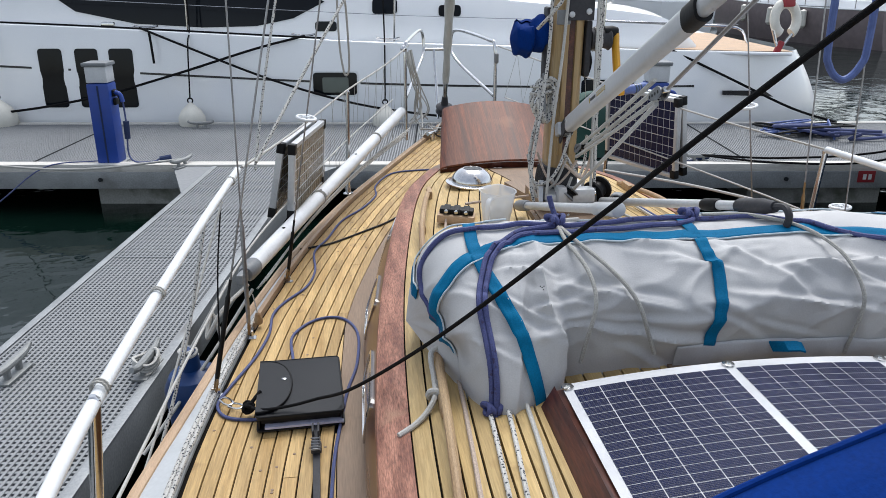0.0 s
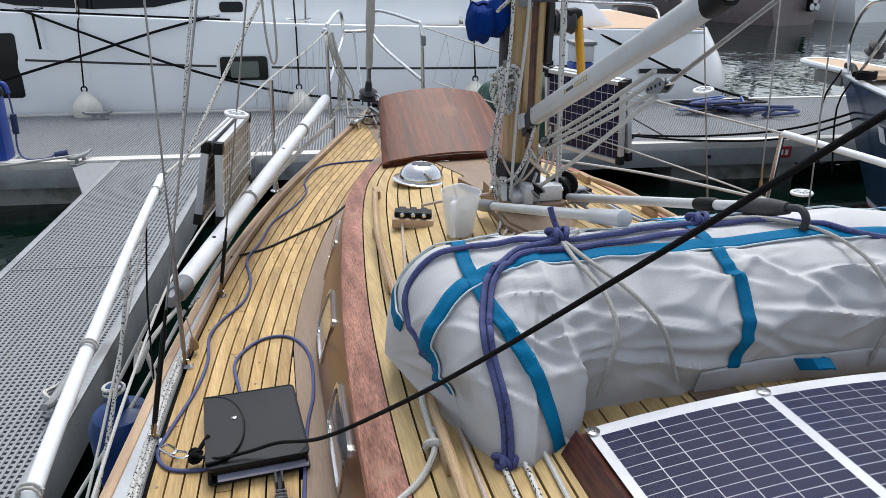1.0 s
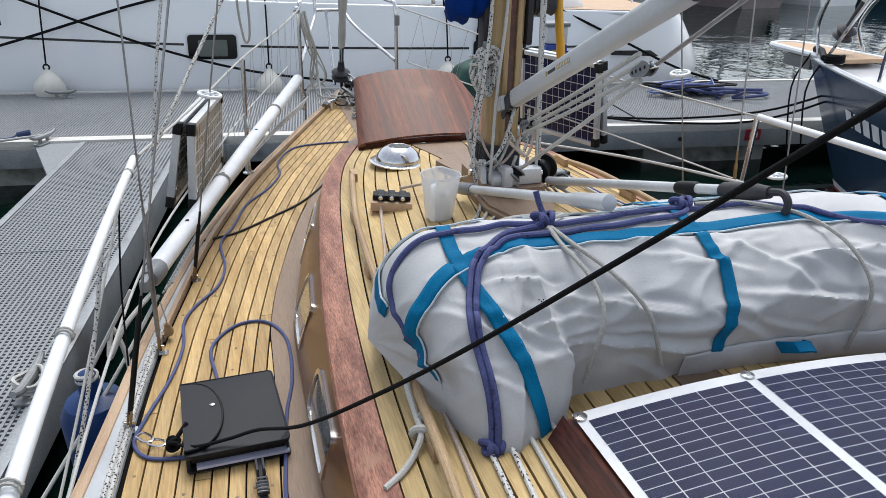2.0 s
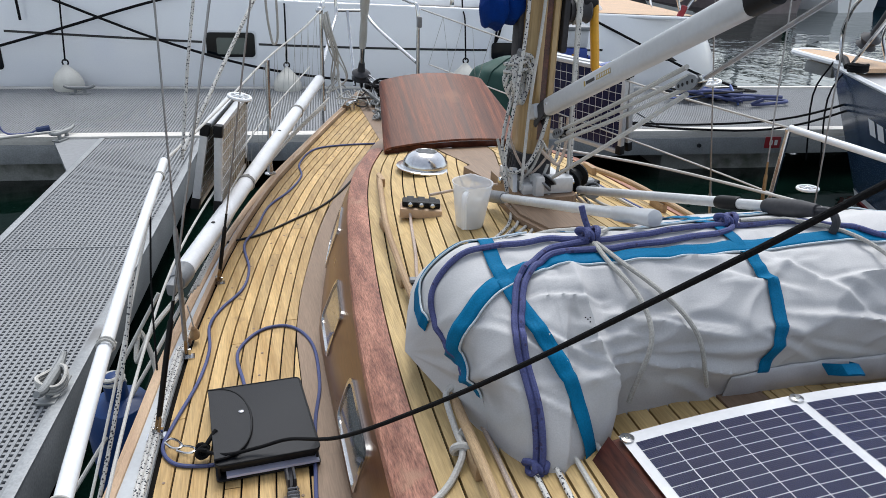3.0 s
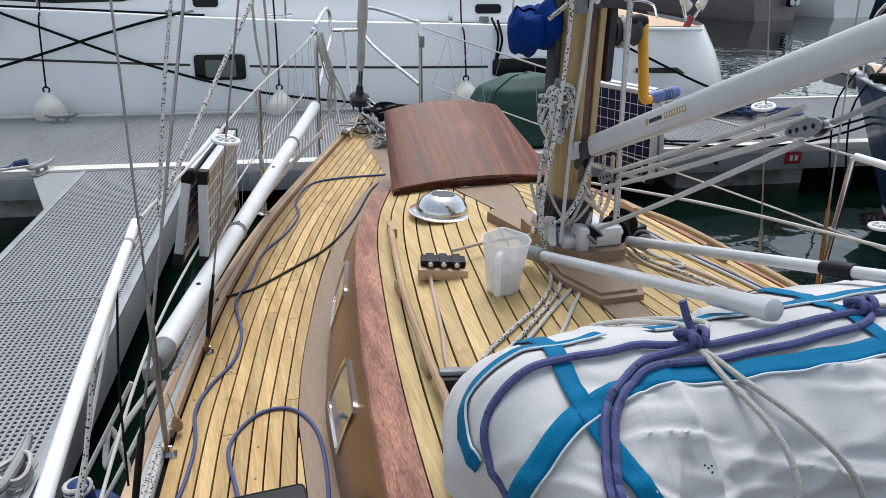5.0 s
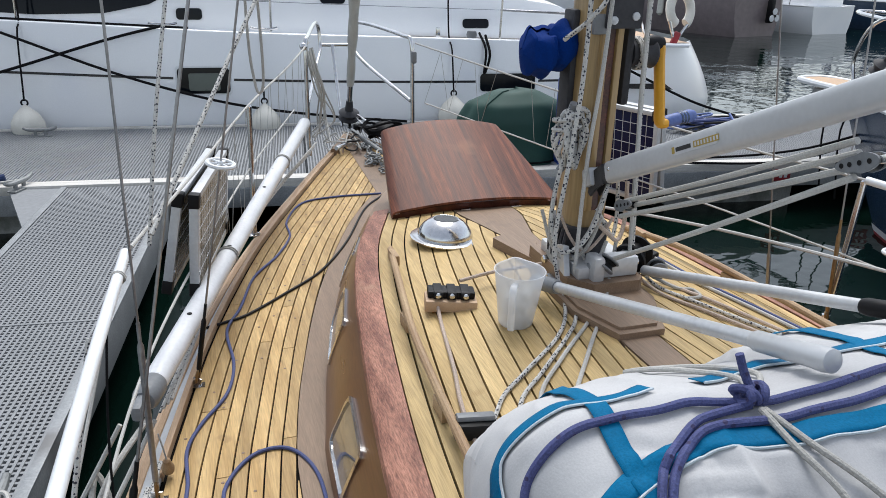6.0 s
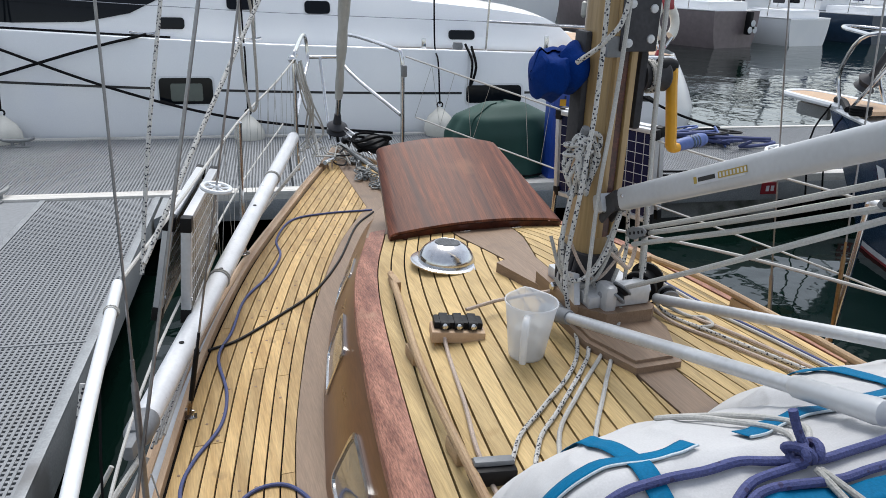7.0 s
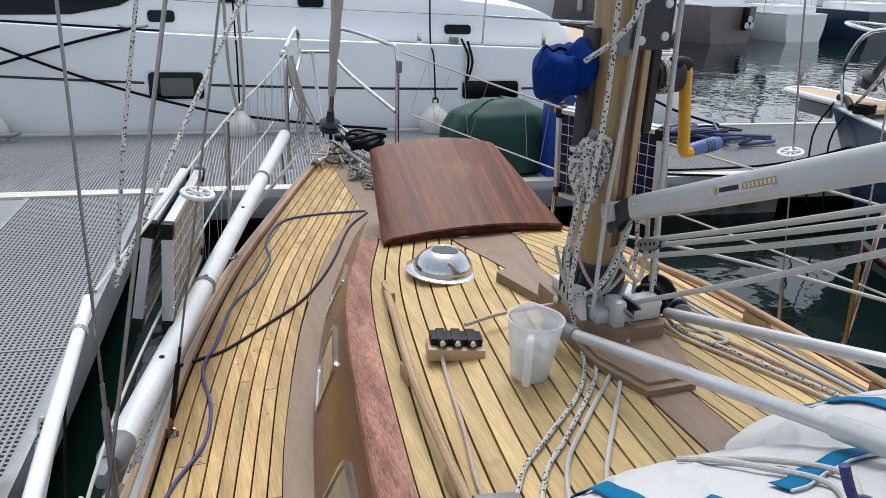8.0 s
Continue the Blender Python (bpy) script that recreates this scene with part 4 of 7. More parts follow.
# halyards beside the mast
lines = [
    ("fleckrope", [(-0.055, 0.0, 2.3), (-0.052, -0.01, 1.2), (-0.075, -0.02, 0.86), (-0.105, -0.02, 0.6), (-0.09, -0.03, 0.47)], 0.0062),
    ("fleckrope", [(-0.085, 0.05, 1.1), (-0.05, -0.02, 1.16), (-0.01, -0.03, 1.24), (0.01, -0.02, 1.5)], 0.0062),
    ("whiterope", [(0.03, -0.02, 2.3), (0.0, -0.02, 1.2), (-0.03, -0.02, 0.8), (-0.05, -0.04, 0.5)], 0.0055),
    ("whiterope", [(0.1, 0.0, 2.3), (0.115, 0.0, 1.2), (0.115, -0.02, 0.8), (0.12, -0.03, 0.54)], 0.0055),
    ("fleckrope", [(0.12, 0.02, 2.3), (0.13, 0.02, 1.1), (0.13, 0.0, 0.8), (0.14, -0.01, 0.55)], 0.006),
    ("fleckrope", [(0.145, 0.04, 2.3), (0.145, 0.04, 1.2), (0.14, 0.02, 0.85), (0.15, 0.02, 0.55)], 0.0055),
    ("greyrope", [(-0.07, 0.03, 0.82), (-0.1, 0.02, 0.68), (-0.1, 0.01, 0.58), (-0.06, -0.01, 0.55), (-0.01, -0.02, 0.6), (0.02, -0.03, 0.7), (0.03, -0.04, 0.76)], 0.0055),
    ("fleckrope", [(-0.08, 0.02, 0.8), (-0.11, 0.0, 0.66), (-0.09, -0.01, 0.56), (-0.04, -0.03, 0.57), (0.0, -0.04, 0.64), (0.02, -0.05, 0.74)], 0.0055),
]
for k, (m_, pts, r) in enumerate(lines):
    solo("halyard", Geo().tube(pts, r, 8, 8), m_, {"fleckrope": "white halyard with dark flecks running down the mast", "whiterope": "plain white halyard running down the mast", "greyrope": "grey halyard looped at the mast foot"}[m_], "rope", group="halyards at the mast")
coil = thing("rope_coil", "coiled grey-white flecked halyard hung on the mast cleat", "rope coil", pose(-0.055, 0.035, 0.855, 0, 0, 25))
for k in range(6):
    q = random.Random(k)
    a = [(0.036 * math.sin(t) * (1 + 0.25 * q.uniform(-1, 1)), -0.012 * math.cos(2 * t + k) - 0.006 * k + 0.012, 0.075 * math.cos(t) + 0.008 * q.uniform(-1, 1)) for t in span(0, 6.283, 12)]
    part("rope_loop", Geo().tube(a, 0.0062, 7, 3), "fleckrope", coil)
part("gather", Geo().tube([(0.045 * math.cos(a), 0.012 + 0.03 * math.sin(a), 0.01 + 0.004 * a) for a in span(0, 12.5, 24)], 0.006, 7, 2), "fleckrope", coil)
part("cleat", Geo().tube([(-0.01, 0.02, -0.09), (-0.004, 0.0, -0.05), (0, 0.01, 0.04), (-0.008, -0.01, 0.09)], 0.011, 8, 4), "greyplast", coil, "grey horn cleat")

for k in range(6):
    q = random.Random(k + 140)
    a0, z0 = q.uniform(2.6, 5.6), q.uniform(0.46, 0.62)
    r0 = q.uniform(0.1, 0.125)
    solo("foot_line", Geo().tube([(MX + r0 * math.cos(a0 + d), MY + r0 * 1.15 * math.sin(a0 + d), z0 + e * q.uniform(0.5, 1.3)) for d, e in ((-0.7, 0.1), (-0.35, 0.02), (0.0, -0.02), (0.4, 0.03), (0.7, 0.12))], q.uniform(0.004, 0.0062), 7, 5), ("fleckrope", "greyrope", "pinkrope")[k % 3], ("flecked rope wrapped round the mast foot", "grey rope wrapped round the mast foot", "worn pinkish rope wrapped round the mast foot")[k % 3], "rope", group="ropes round the mast foot")

# ropes lying on the cabin roof
def on_roof(pts, h=0.007):
    return [rp(x, y, h + (e[0] if e else 0)) for x, y, *e in pts]


roof_lines = [
    ("fleckrope", [(-0.06, 0.02, 0.02), (-0.12, -0.14), (-0.2, -0.25), (-0.32, -0.35), (-0.42, -0.44), (-0.47, -0.6), (-0.48, -1.2), (-0.5, -1.6)], "white rope with dark flecks lying along the roof"),
    ("fleckrope", [(-0.03, 0.0, 0.02), (-0.1, -0.16), (-0.17, -0.25), (-0.29, -0.37), (-0.38, -0.46), (-0.43, -0.62), (-0.44, -1.2), (-0.47, -1.6)], "white rope with dark flecks lying along the roof"),
    ("whiterope", [(0.03, -0.05, 0.03), (-0.05, -0.16), (-0.22, -0.33), (-0.34, -0.47), (-0.4, -0.7), (-0.4, -1.2), (-0.42, -1.6)], "plain white rope lying along the roof"),
    ("whiterope", [(0.04, -0.07, 0.05), (-0.01, -0.14), (-0.16, -0.34), (-0.3, -0.55), (-0.35, -0.8), (-0.35, -1.2), (-0.36, -1.6)], "plain white rope lying along the roof"),
    ("pinkrope", [(-0.41, 0.05, 0.04), (-0.42, -0.02), (-0.46, -0.25), (-0.5, -0.46), (-0.52, -0.8), (-0.53, -1.2), (-0.55, -1.6)], "worn pinkish line led aft from the clutch"),
    ("pinkrope", [(-0.33, 0.09, 0.04), (-0.22, 0.12, 0.03), (-0.08, 0.1, 0.04)], "worn pinkish line between mast foot and clutch"),
    ("fleckrope", [(0.18, 0.03, 0.05), (0.22, -0.03), (0.27, -0.14), (0.34, -0.27), (0.42, -0.42), (0.5, -0.7)], "white rope with dark flecks on the starboard roof"),
    ("pinkrope", [(0.17, 0.06, 0.05), (0.26, 0.0), (0.33, -0.14), (0.4, -0.3), (0.48, -0.5)], "worn pinkish rope on the starboard roof"),
    ("greyrope", [(0.19, 0.05, 0.03), (0.27, -0.04), (0.32, -0.06), (0.31, -0.11), (0.25, -0.12)], "grey rope tail curled on the starboard roof"),
    ("pinkrope", [(0.16, 0.02, 0.03), (0.2, -0.08), (0.26, -0.2), (0.34, -0.36), (0.42, -0.55)], "worn rope on the starboard roof"),
    ("bluecord", [(0.33, 0.16, 0.02), (0.4, 0.0), (0.46, -0.2), (0.52, -0.45), (0.56, -0.8)], "blue cord led aft along the starboard roof"),
    ("whiterope", [(0.32, 0.15, 0.02), (0.385, -0.02), (0.445, -0.22), (0.5, -0.45), (0.54, -0.8)], "white rope led aft along the starboard roof"),
]
for m_, pts, lab in roof_lines:
    solo("roof_line", Geo().tube(on_roof(pts), 0.0052, 7, 6), m_, lab, "rope", group="lines on the cabin roof")
kn = thing("knotted_rope", "frayed white rope knotted round the roof handrail", "rope")
part("rope", Geo().tube(on_roof([(-0.56, -1.02, 0.06), (-0.585, -1.03, 0.05), (-0.585, -1.1, 0.02), (-0.59, -1.17, 0.02), (-0.61, -1.2, 0.005), (-0.64, -1.23), (-0.68, -1.255)]), 0.0068, 8, 6), "whiterope", kn)
part("knot", Geo().tube([Vector(rp(-0.588, -1.15, 0.02)) + Vector((0.016 * math.cos(a), 0.008 * a - 0.03, 0.016 * math.sin(a))) for a in span(0, 7.5, 16)], 0.008, 8, 2), "whiterope", kn)

# two long poles leaning on the boat cover
for k, (p, q, lab) in enumerate(((Vector((-0.14, -0.02, 0.475)), Vector((-0.118, -0.965, 0.745)), "grey aluminium oar shaft with a grey grip lying on the cover"), (Vector((0.16, -0.05, 0.49)), Vector((0.28, -1.03, 0.755)), "grey aluminium pole with a black hook end on the cover"))):
    oar = thing("aluminium_pole", lab, "pole", turn_to(p, q), group="poles lying on the boat cover")
    L = (q - p).length
    part("shaft", Geo().lathe([(0.0138, 0.0), (0.0138, L - 0.14 if k == 0 else L - 0.3)], 18), "alu", oar)
    if k == 0:
        part("collar", Geo().lathe([(0.019, -0.03), (0.021, 0.0), (0.0205, 0.09), (0.017, 0.105)], 18), "greyplast", oar, "grey plastic collar")
        part("grip", Geo().lathe([(0.014, L - 0.17), (0.018, L - 0.16), (0.0185, L - 0.05), (0.02, L - 0.02), (0.0185, L - 0.004), (0.012, L)], 20), "vang", oar, "pale grey grip")
    else:
        part("collar", Geo().lathe([(0.0155, L - 0.36), (0.018, L - 0.35), (0.018, L - 0.29), (0.0155, L - 0.285)], 18), "black", oar)
        part("thin_shaft", Geo().lathe([(0.013, L - 0.3), (0.013, L - 0.16)], 16), "alu", oar)
        part("grip", Geo().lathe([(0.016, L - 0.2), (0.02, L - 0.19), (0.021, L - 0.1), (0.014, L - 0.05)], 18), "rubber", oar, "dark grey grip")
        part("hook", Geo().tube([(0, 0, L - 0.06), (0, 0, L - 0.015), (0.0, -0.022, L), (0, -0.045, L - 0.01)], 0.009, 8, 4), "rubber", oar)

# ---------------------------------------------------------------- boat cover on the roof
def ease(t):
    t = max(0.0, min(1.0, t))
    return t * t * (3 - 2 * t)


far_foot = curve_of([(-0.7, -0.56), (-0.45, -0.55), (-0.3, -0.515), (-0.136, -0.545), (-0.08, -0.575), (-0.03, -0.52), (0.02, -0.485), (0.19, -0.43), (0.5, -0.41), (1.5, -0.41)])


def cover_shape(x, v):
    """The tied-up cover without folds: a steep near side, then a long slope down to the far foot."""
    d_end = x + 0.632
    e = math.sqrt(max(0.0, 1 - (1 - max(0.0, min(1.0, d_end / 0.11))) ** 2))
    e2 = math.sqrt(max(0.0, 1 - (1 - max(0.0, min(1.0, d_end / 0.1))) ** 2))
    low = 1 - ease(v / 0.3)
    hh, ww = 0.315 * (0.5 + 0.5 * e) * (0.93 + 0.07 * ease(d_end / 0.35)), 0.37 * (0.6 + 0.4 * (e + (e2 - e) * low))
    a = math.pi * min(v, 0.45)
    c, s = math.cos(a), abs(math.sin(a))
    slack = ease((-0.25 - x) / 0.15)
    p = Vector((x, -0.86 - ww * math.copysign(abs(c) ** (0.7 + 0.25 * slack), c), 0.40 + hh * s ** (0.8 + 0.12 * slack)))
    corner = math.exp(-((x + 0.5) / 0.1) ** 2)
    p.y -= 0.05 * corner * (1 - ease(v / 0.2))
    p.z -= 0.035 * (1 - ease(v / 0.12)) * ease((-0.3 - x) / 0.1)
    p.x += 0.085 * (1 - ease(v / 0.42)) * max(0.0, (-0.3 - x) / 0.33)
    p.y += 0.062 * ease((x + 0.35) / 0.06) * (1 - ease(v / 0.2))
    if v > 0.45:
        t = (v - 0.45) / 0.55
        far = Vector((x + 0.06 * max(0.0, (-0.3 - x) / 0.3), far_foot(x), roof_z(min(x, 0.6), -0.5) + 0.008))
        p = p.lerp(far, t) + Vector((0, 0.02 * math.sin(math.pi * t), 0.045 * math.sin(math.pi * t) * (0.4 + 0.6 * e)))
    p.x += 0.022 * ease((-0.3 - x) / 0.2)
    p.z -= 0.05 * max(0.0, x - 0.35) ** 1.5 + 0.035 * max(0, x) ** 2
    return p


# creases: both ends (x, v), height and half width
CREASES = [(-0.6, 0.28, -0.36, 0.12, 0.008, 0.012), (-0.34, 0.34, -0.33, 0.02, 0.022, 0.018), (-0.3, 0.25, -0.05, 0.16, 0.014, 0.014), (-0.22, 0.12, 0.02, 0.07, 0.016, 0.013),
           (0.09, 0.36, 0.3, 0.16, 0.01, 0.014), (0.12, 0.2, 0.5, 0.13, 0.012, 0.012), (0.4, 0.3, 0.7, 0.2, 0.012, 0.016), (-0.4, 0.26, -0.5, 0.02, 0.01, 0.014)]
crq = random.Random(12)
for k in range(40):
    cx0, cv0, ca = crq.uniform(-0.6, 1.1), crq.uniform(0.05, 0.4), crq.uniform(-0.9, 0.9)
    cl = crq.uniform(0.08, 0.3)
    CREASES.append((cx0, cv0, cx0 + cl * math.cos(ca), cv0 - 0.35 * cl * math.sin(ca) - 0.03, crq.uniform(0.004, 0.011), crq.uniform(0.006, 0.013)))


def cover_at(x, v):
    """A place on the cover: x across the boat, v from the near foot (0) over the top to the far foot (1)."""
    p = cover_shape(x, v)
    near = max(0.0, 1 - 2.1 * v)
    d = 0.014 * wob(x * 2.2, v * 3.0, 1.3) + 0.006 * wob(x * 5 + 3, v * 4 + x * 3, 7.7)
    for q, (fx, fv, amp) in enumerate(((2.6, 3.6, 0.012), (5.6, 6.0, 0.01))):
        fold = 1 - abs(wob(x * fx - v * 2.4 * (q + 1), v * fv + x * 1.5, 4.1 + 3 * q) * 4.0)
        d += amp * max(0, fold) ** 1.5 * min(1, 6 * v) * (0.45 + 0.65 * near)
    for x0, v0, x1, v1, amp, wid in CREASES:
        dx, dv = x1 - x0, (v1 - v0) * 1.1
        ll = dx * dx + dv * dv
        t = ((x - x0) * dx + (v - v0) * 1.1 * dv) / ll
        if -0.15 < t < 1.15:
            off = ((x - x0) * dv - (v - v0) * 1.1 * dx) / math.sqrt(ll) + 0.012 * wob(x * 7, v * 9, x0)
            if abs(off) < 5 * wid:
                # sharp crest with a long lee side
                prof = math.exp(-off / wid / 1.8) if off > 0 else math.exp(off / wid * 2.2)
                d += amp * (prof - 0.45 * math.exp(-((off + 1.6 * wid) / wid) ** 2)) * max(0.0, math.sin(math.pi * (t + 0.15) / 1.3)) ** 0.6
    for cx, dep in ((-0.25, 0.02), (-0.14, 0.02), (0.37, 0.012)):
        d -= dep * math.exp(-((x - cx) / 0.03) ** 2) * min(1, 4 * v + 0.2) * near
    n_ = (cover_shape(x + 0.01, v) - p).cross(cover_shape(x, v + 0.01) - p)
    n_ = n_.normalized() if n_.length > 1e-9 else Vector((0, 0, 1))
    d *= min(1.0, max(0.0, (1.0 - v) * 8))
    return p + n_ * d


cover = thing("boat_cover", "grey canvas dinghy cover with teal webbing tied down on the roof", "boat cover")
NX, NV = 380, 170
part("canvas", Geo().grid(lambda u, v: cover_at(-0.63 + 1.965 * (0.35 * u ** 2 + 0.65 * u), v), NX, NV), "canvas", cover, angle=80)
endc = Geo()
ring = [cover_at(-0.63, v) for v in span(0, 1, 40)]
mid = Vector((-0.632, -0.86, 0.43))
endc.add([*ring, *[p.lerp(mid, 0.35) + Vector((-0.004, 0, 0)) for p in ring], mid], [(i, i + 1, 42 + i, 41 + i) for i in range(40)] + [(41 + i, 42 + i, 82) for i in range(40)])
part("end_flap", endc, "canvas", cover, angle=80)


for x0, v0 in ((-0.36, 0.24), (-0.356, 0.236), (-0.35, 0.238), (-0.353, 0.23)):
    p, nn = cover_at(x0, v0), (cover_at(x0 + 0.01, v0) - cover_at(x0, v0)).cross(cover_at(x0, v0 + 0.01) - cover_at(x0, v0)).normalized()
    part("tear", Geo().lathe([(0.0, 0.0), (0.0017, 0.0004), (0.0013, 0.0009), (0.0, 0.001)], 5, turn_to(p, p + nn)), "black", cover, "small dark tear in the canvas")


def webbing(pts, w, lift=0.004, m_="teal", name="webbing_strap", piped=False):
    line = smooth_line([(x, v, 0) for x, v in pts], 14)
    rows = []
    for i, p in enumerate(line):
        q = line[min(i + 1, len(line) - 1)] - line[max(i - 1, 0)]
        c = cover_shape(p.x, max(0.0, p.y))
        e = 0.01
        sx, sv = (cover_shape(p.x + e, p.y) - c) / e, (cover_shape(p.x, p.y + e) - c) / e
        nn = sx.cross(sv).normalized()
        t = sx * q.x + sv * q.y
        lat = t.cross(nn).normalized() * w / 2
        f, gg, h2 = sx.dot(sx), sx.dot(sv), sv.dot(sv)
        det = f * h2 - gg * gg
        da, db = (lat.dot(sx) * h2 - lat.dot(sv) * gg) / det, (lat.dot(sv) * f - lat.dot(sx) * gg) / det
        mid_off = cover_at(p.x, max(0.0, p.y)) - c
        rows.append([cover_at(p.x + da * k, max(0.0, p.y + db * k)) * 0.5 + (cover_shape(p.x + da * k, max(0.0, p.y + db * k)) + mid_off) * 0.5 + nn * (lift + 0.002) for k in (-1, -0.5, 0, 0.5, 1)])
    g = Geo()
    g.add([p for r in rows for p in r], [(5 * i + j, 5 * i + j + 1, 5 * i + 6 + j, 5 * i + 5 + j) for i in range(len(rows) - 1) for j in range(4)])
    ob = part(name, g, m_, cover, angle=70)
    sol = ob.modifiers.new("thickness", "SOLIDIFY")
    sol.thickness, sol.offset = 0.0012, 0
    if piped:
        k = 0 if sum(r[0].y for r in rows) < sum(r[4].y for r in rows) else 4
        part("piping", Geo().tube([r[k] + (r[k] - r[2]).normalized() * 0.003 for r in rows], 0.0022, 6, 0), "piping", ob, "pale stitched piping")
    return ob


webbing([(-0.475, 0.92), (-0.48, 0.75), (-0.49, 0.62), (-0.495, 0.54), (-0.5, 0.46), (-0.505, 0.36), (-0.49, 0.26), (-0.46, 0.16), (-0.405, 0.01)], 0.03, 0.0035)
webbing([(0.13, 0.9), (0.11, 0.76), (0.09, 0.66), (0.07, 0.56), (0.045, 0.45), (0.05, 0.33), (0.06, 0.25), (0.04, 0.08), (0.035, 0.02)], 0.03, 0.0035)
webbing([(0.58, 0.9), (0.6, 0.62), (0.62, 0.45), (0.63, 0.25), (0.62, 0.03)], 0.03, 0.0035)
webbing([(-0.632, 0.1), (-0.63, 0.2), (-0.626, 0.26), (-0.605, 0.29), (-0.56, 0.325), (-0.5, 0.35), (-0.4, 0.365), (-0.28, 0.375), (-0.1, 0.375), (0.1, 0.39), (0.3, 0.385), (0.6, 0.36), (0.9, 0.34)], 0.033, 0.0035, piped=True)
webbing([(-0.632, 0.36), (-0.63, 0.45), (-0.615, 0.5), (-0.585, 0.505), (-0.53, 0.49), (-0.45, 0.47), (-0.4, 0.48)], 0.03, 0.0035, piped=True)
webbing([(-0.3, 0.51), (-0.2, 0.56), (-0.07, 0.6), (0.05, 0.57), (0.3, 0.55), (0.6, 0.52), (0.9, 0.48)], 0.03, 0.0035, piped=True)
hd_ = Geo()
for k, (x0, v0) in enumerate(((0.22, 0.05),)):
    a_, b_ = cover_at(x0 - 0.035, v0), cover_at(x0 + 0.03, v0)
    hd_.strip([(p + Vector((0, -0.012 - q, 0.012 + r)), p + Vector((0, -0.034 - q, 0.0 + r))) for p, q, r in ((a_, 0, 0), (a_.lerp(b_, 0.25), 0.03, 0.015), (a_.lerp(b_, 0.6), 0.038, 0.02), (a_.lerp(b_, 0.9), 0.03, 0.012), (b_, 0.0, 0.0))], 0.004)
part("webbing_handle", hd_, "teal", cover)
hem = Geo().grid(lambda u, v: cover_at(-0.04 + 1.34 * u, 0.065 - 0.05 * v) + Vector((0, -0.004 - 0.012 * math.sin(math.pi * v) * min(1, 12 * u) * (0.6 + abs(wob(u * 14, 1.0))), -0.012 * v - 0.008 * v * wob(u * 9, 3.0))), 90, 8)
ob = part("hanging_hem", hem, "canvas", cover, "loose hem along the near foot")
ob.modifiers.new("thickness", "SOLIDIFY").thickness = 0.002
# lashings
lash = [
    ("bluerope", 0.0066, [(-0.632, 0.06), (-0.632, 0.2), (-0.63, 0.33), (-0.622, 0.39), (-0.6, 0.42), (-0.53, 0.43), (-0.4, 0.425), (-0.28, 0.43), (-0.1, 0.44), (0.07, 0.46), (0.3, 0.42), (0.5, 0.34), (0.8, 0.3), (1.1, 0.3)], "thick blue-violet rope lashed along the boat cover"),
    ("bluerope", 0.0066, [(-0.56, 0.0), (-0.548, 0.1), (-0.53, 0.21), (-0.5, 0.28), (-0.46, 0.34), (-0.38, 0.38), (-0.28, 0.4), (-0.1, 0.41), (0.06, 0.44), (0.07, 0.5)], "thick blue-violet rope lashed over the boat cover"),
    ("bluerope", 0.0066, [(-0.572, 0.0), (-0.562, 0.1), (-0.545, 0.21), (-0.51, 0.29), (-0.47, 0.35), (-0.39, 0.39), (-0.285, 0.425)], "thick blue-violet rope lashed over the boat cover"),
    ("greyrope", 0.0048, [(-0.28, 0.42), (-0.275, 0.36), (-0.25, 0.28), (-0.24, 0.2), (-0.255, 0.1), (-0.265, 0.03)], "grey cord tied over the boat cover"),
    ("greyrope", 0.0048, [(-0.275, 0.42), (-0.25, 0.36), (-0.2, 0.28), (-0.155, 0.2), (-0.12, 0.1), (-0.095, 0.04)], "grey cord tied over the boat cover"),
    ("greyrope", 0.0048, [(0.1, 0.47), (0.2, 0.45), (0.3, 0.4), (0.36, 0.31), (0.385, 0.2), (0.385, 0.1), (0.375, 0.02)], "grey cord tied over the boat cover"),
    ("whiterope", 0.0046, [(-0.28, 0.44), (-0.24, 0.52), (-0.27, 0.62), (-0.3, 0.75)], "white cord tied over the far side of the cover"),
    ("whiterope", 0.0046, [(-0.27, 0.44), (-0.2, 0.53), (-0.24, 0.64), (-0.3, 0.72)], "white cord tied over the far side of the cover"),
]
for m_, r, pts, lab in lash:
    line = smooth_line([(x, v, 0) for x, v in pts], 5)
    taut = m_ != "bluerope"
    solo("lashing", Geo().tube([(cover_shape(p.x, min(1, max(0, p.y))) + Vector((0, -0.014 - 0.05 * max(0.0, 0.2 - p.y), 0.014)) if taut else cover_at(p.x, min(1, max(0, p.y))) + Vector((0, -0.006, 0.008))) for p in line], r, 8, 2), m_, lab, "rope", group="lashings on the boat cover")
for x, v, r, up in ((-0.28, 0.43, 0.0064, True), (0.07, 0.465, 0.0064, False), (-0.566, 0.01, 0.0064, False)):
    c = cover_at(x, v) + Vector((0, -0.004, 0.014))
    kt = thing("rope_knot", "tight knot in the blue-violet lashing rope", "knot", Matrix.Translation(c), group="knots on the boat cover")
    part("knot_body", Geo().tube([(0.017 * math.sin(2 * a) + 0.005 * math.sin(5 * a), 0.014 * math.cos(3 * a), 0.01 * math.sin(3 * a) + 0.006) for a in span(0, 6.283, 26)], r, 8, 2), "bluerope", kt)
    if up:
        part("tail", Geo().tube([(0, 0, 0.01), (-0.008, 0.012, 0.035), (-0.014, 0.02, 0.06)], r, 8, 4), "bluerope", kt)
    if v < 0.1:
        part("tail", Geo().tube([(0, -0.01, 0), (0.012, -0.02, -0.03), (0.006, -0.03, -0.05)], r, 8, 4), "bluerope", kt)

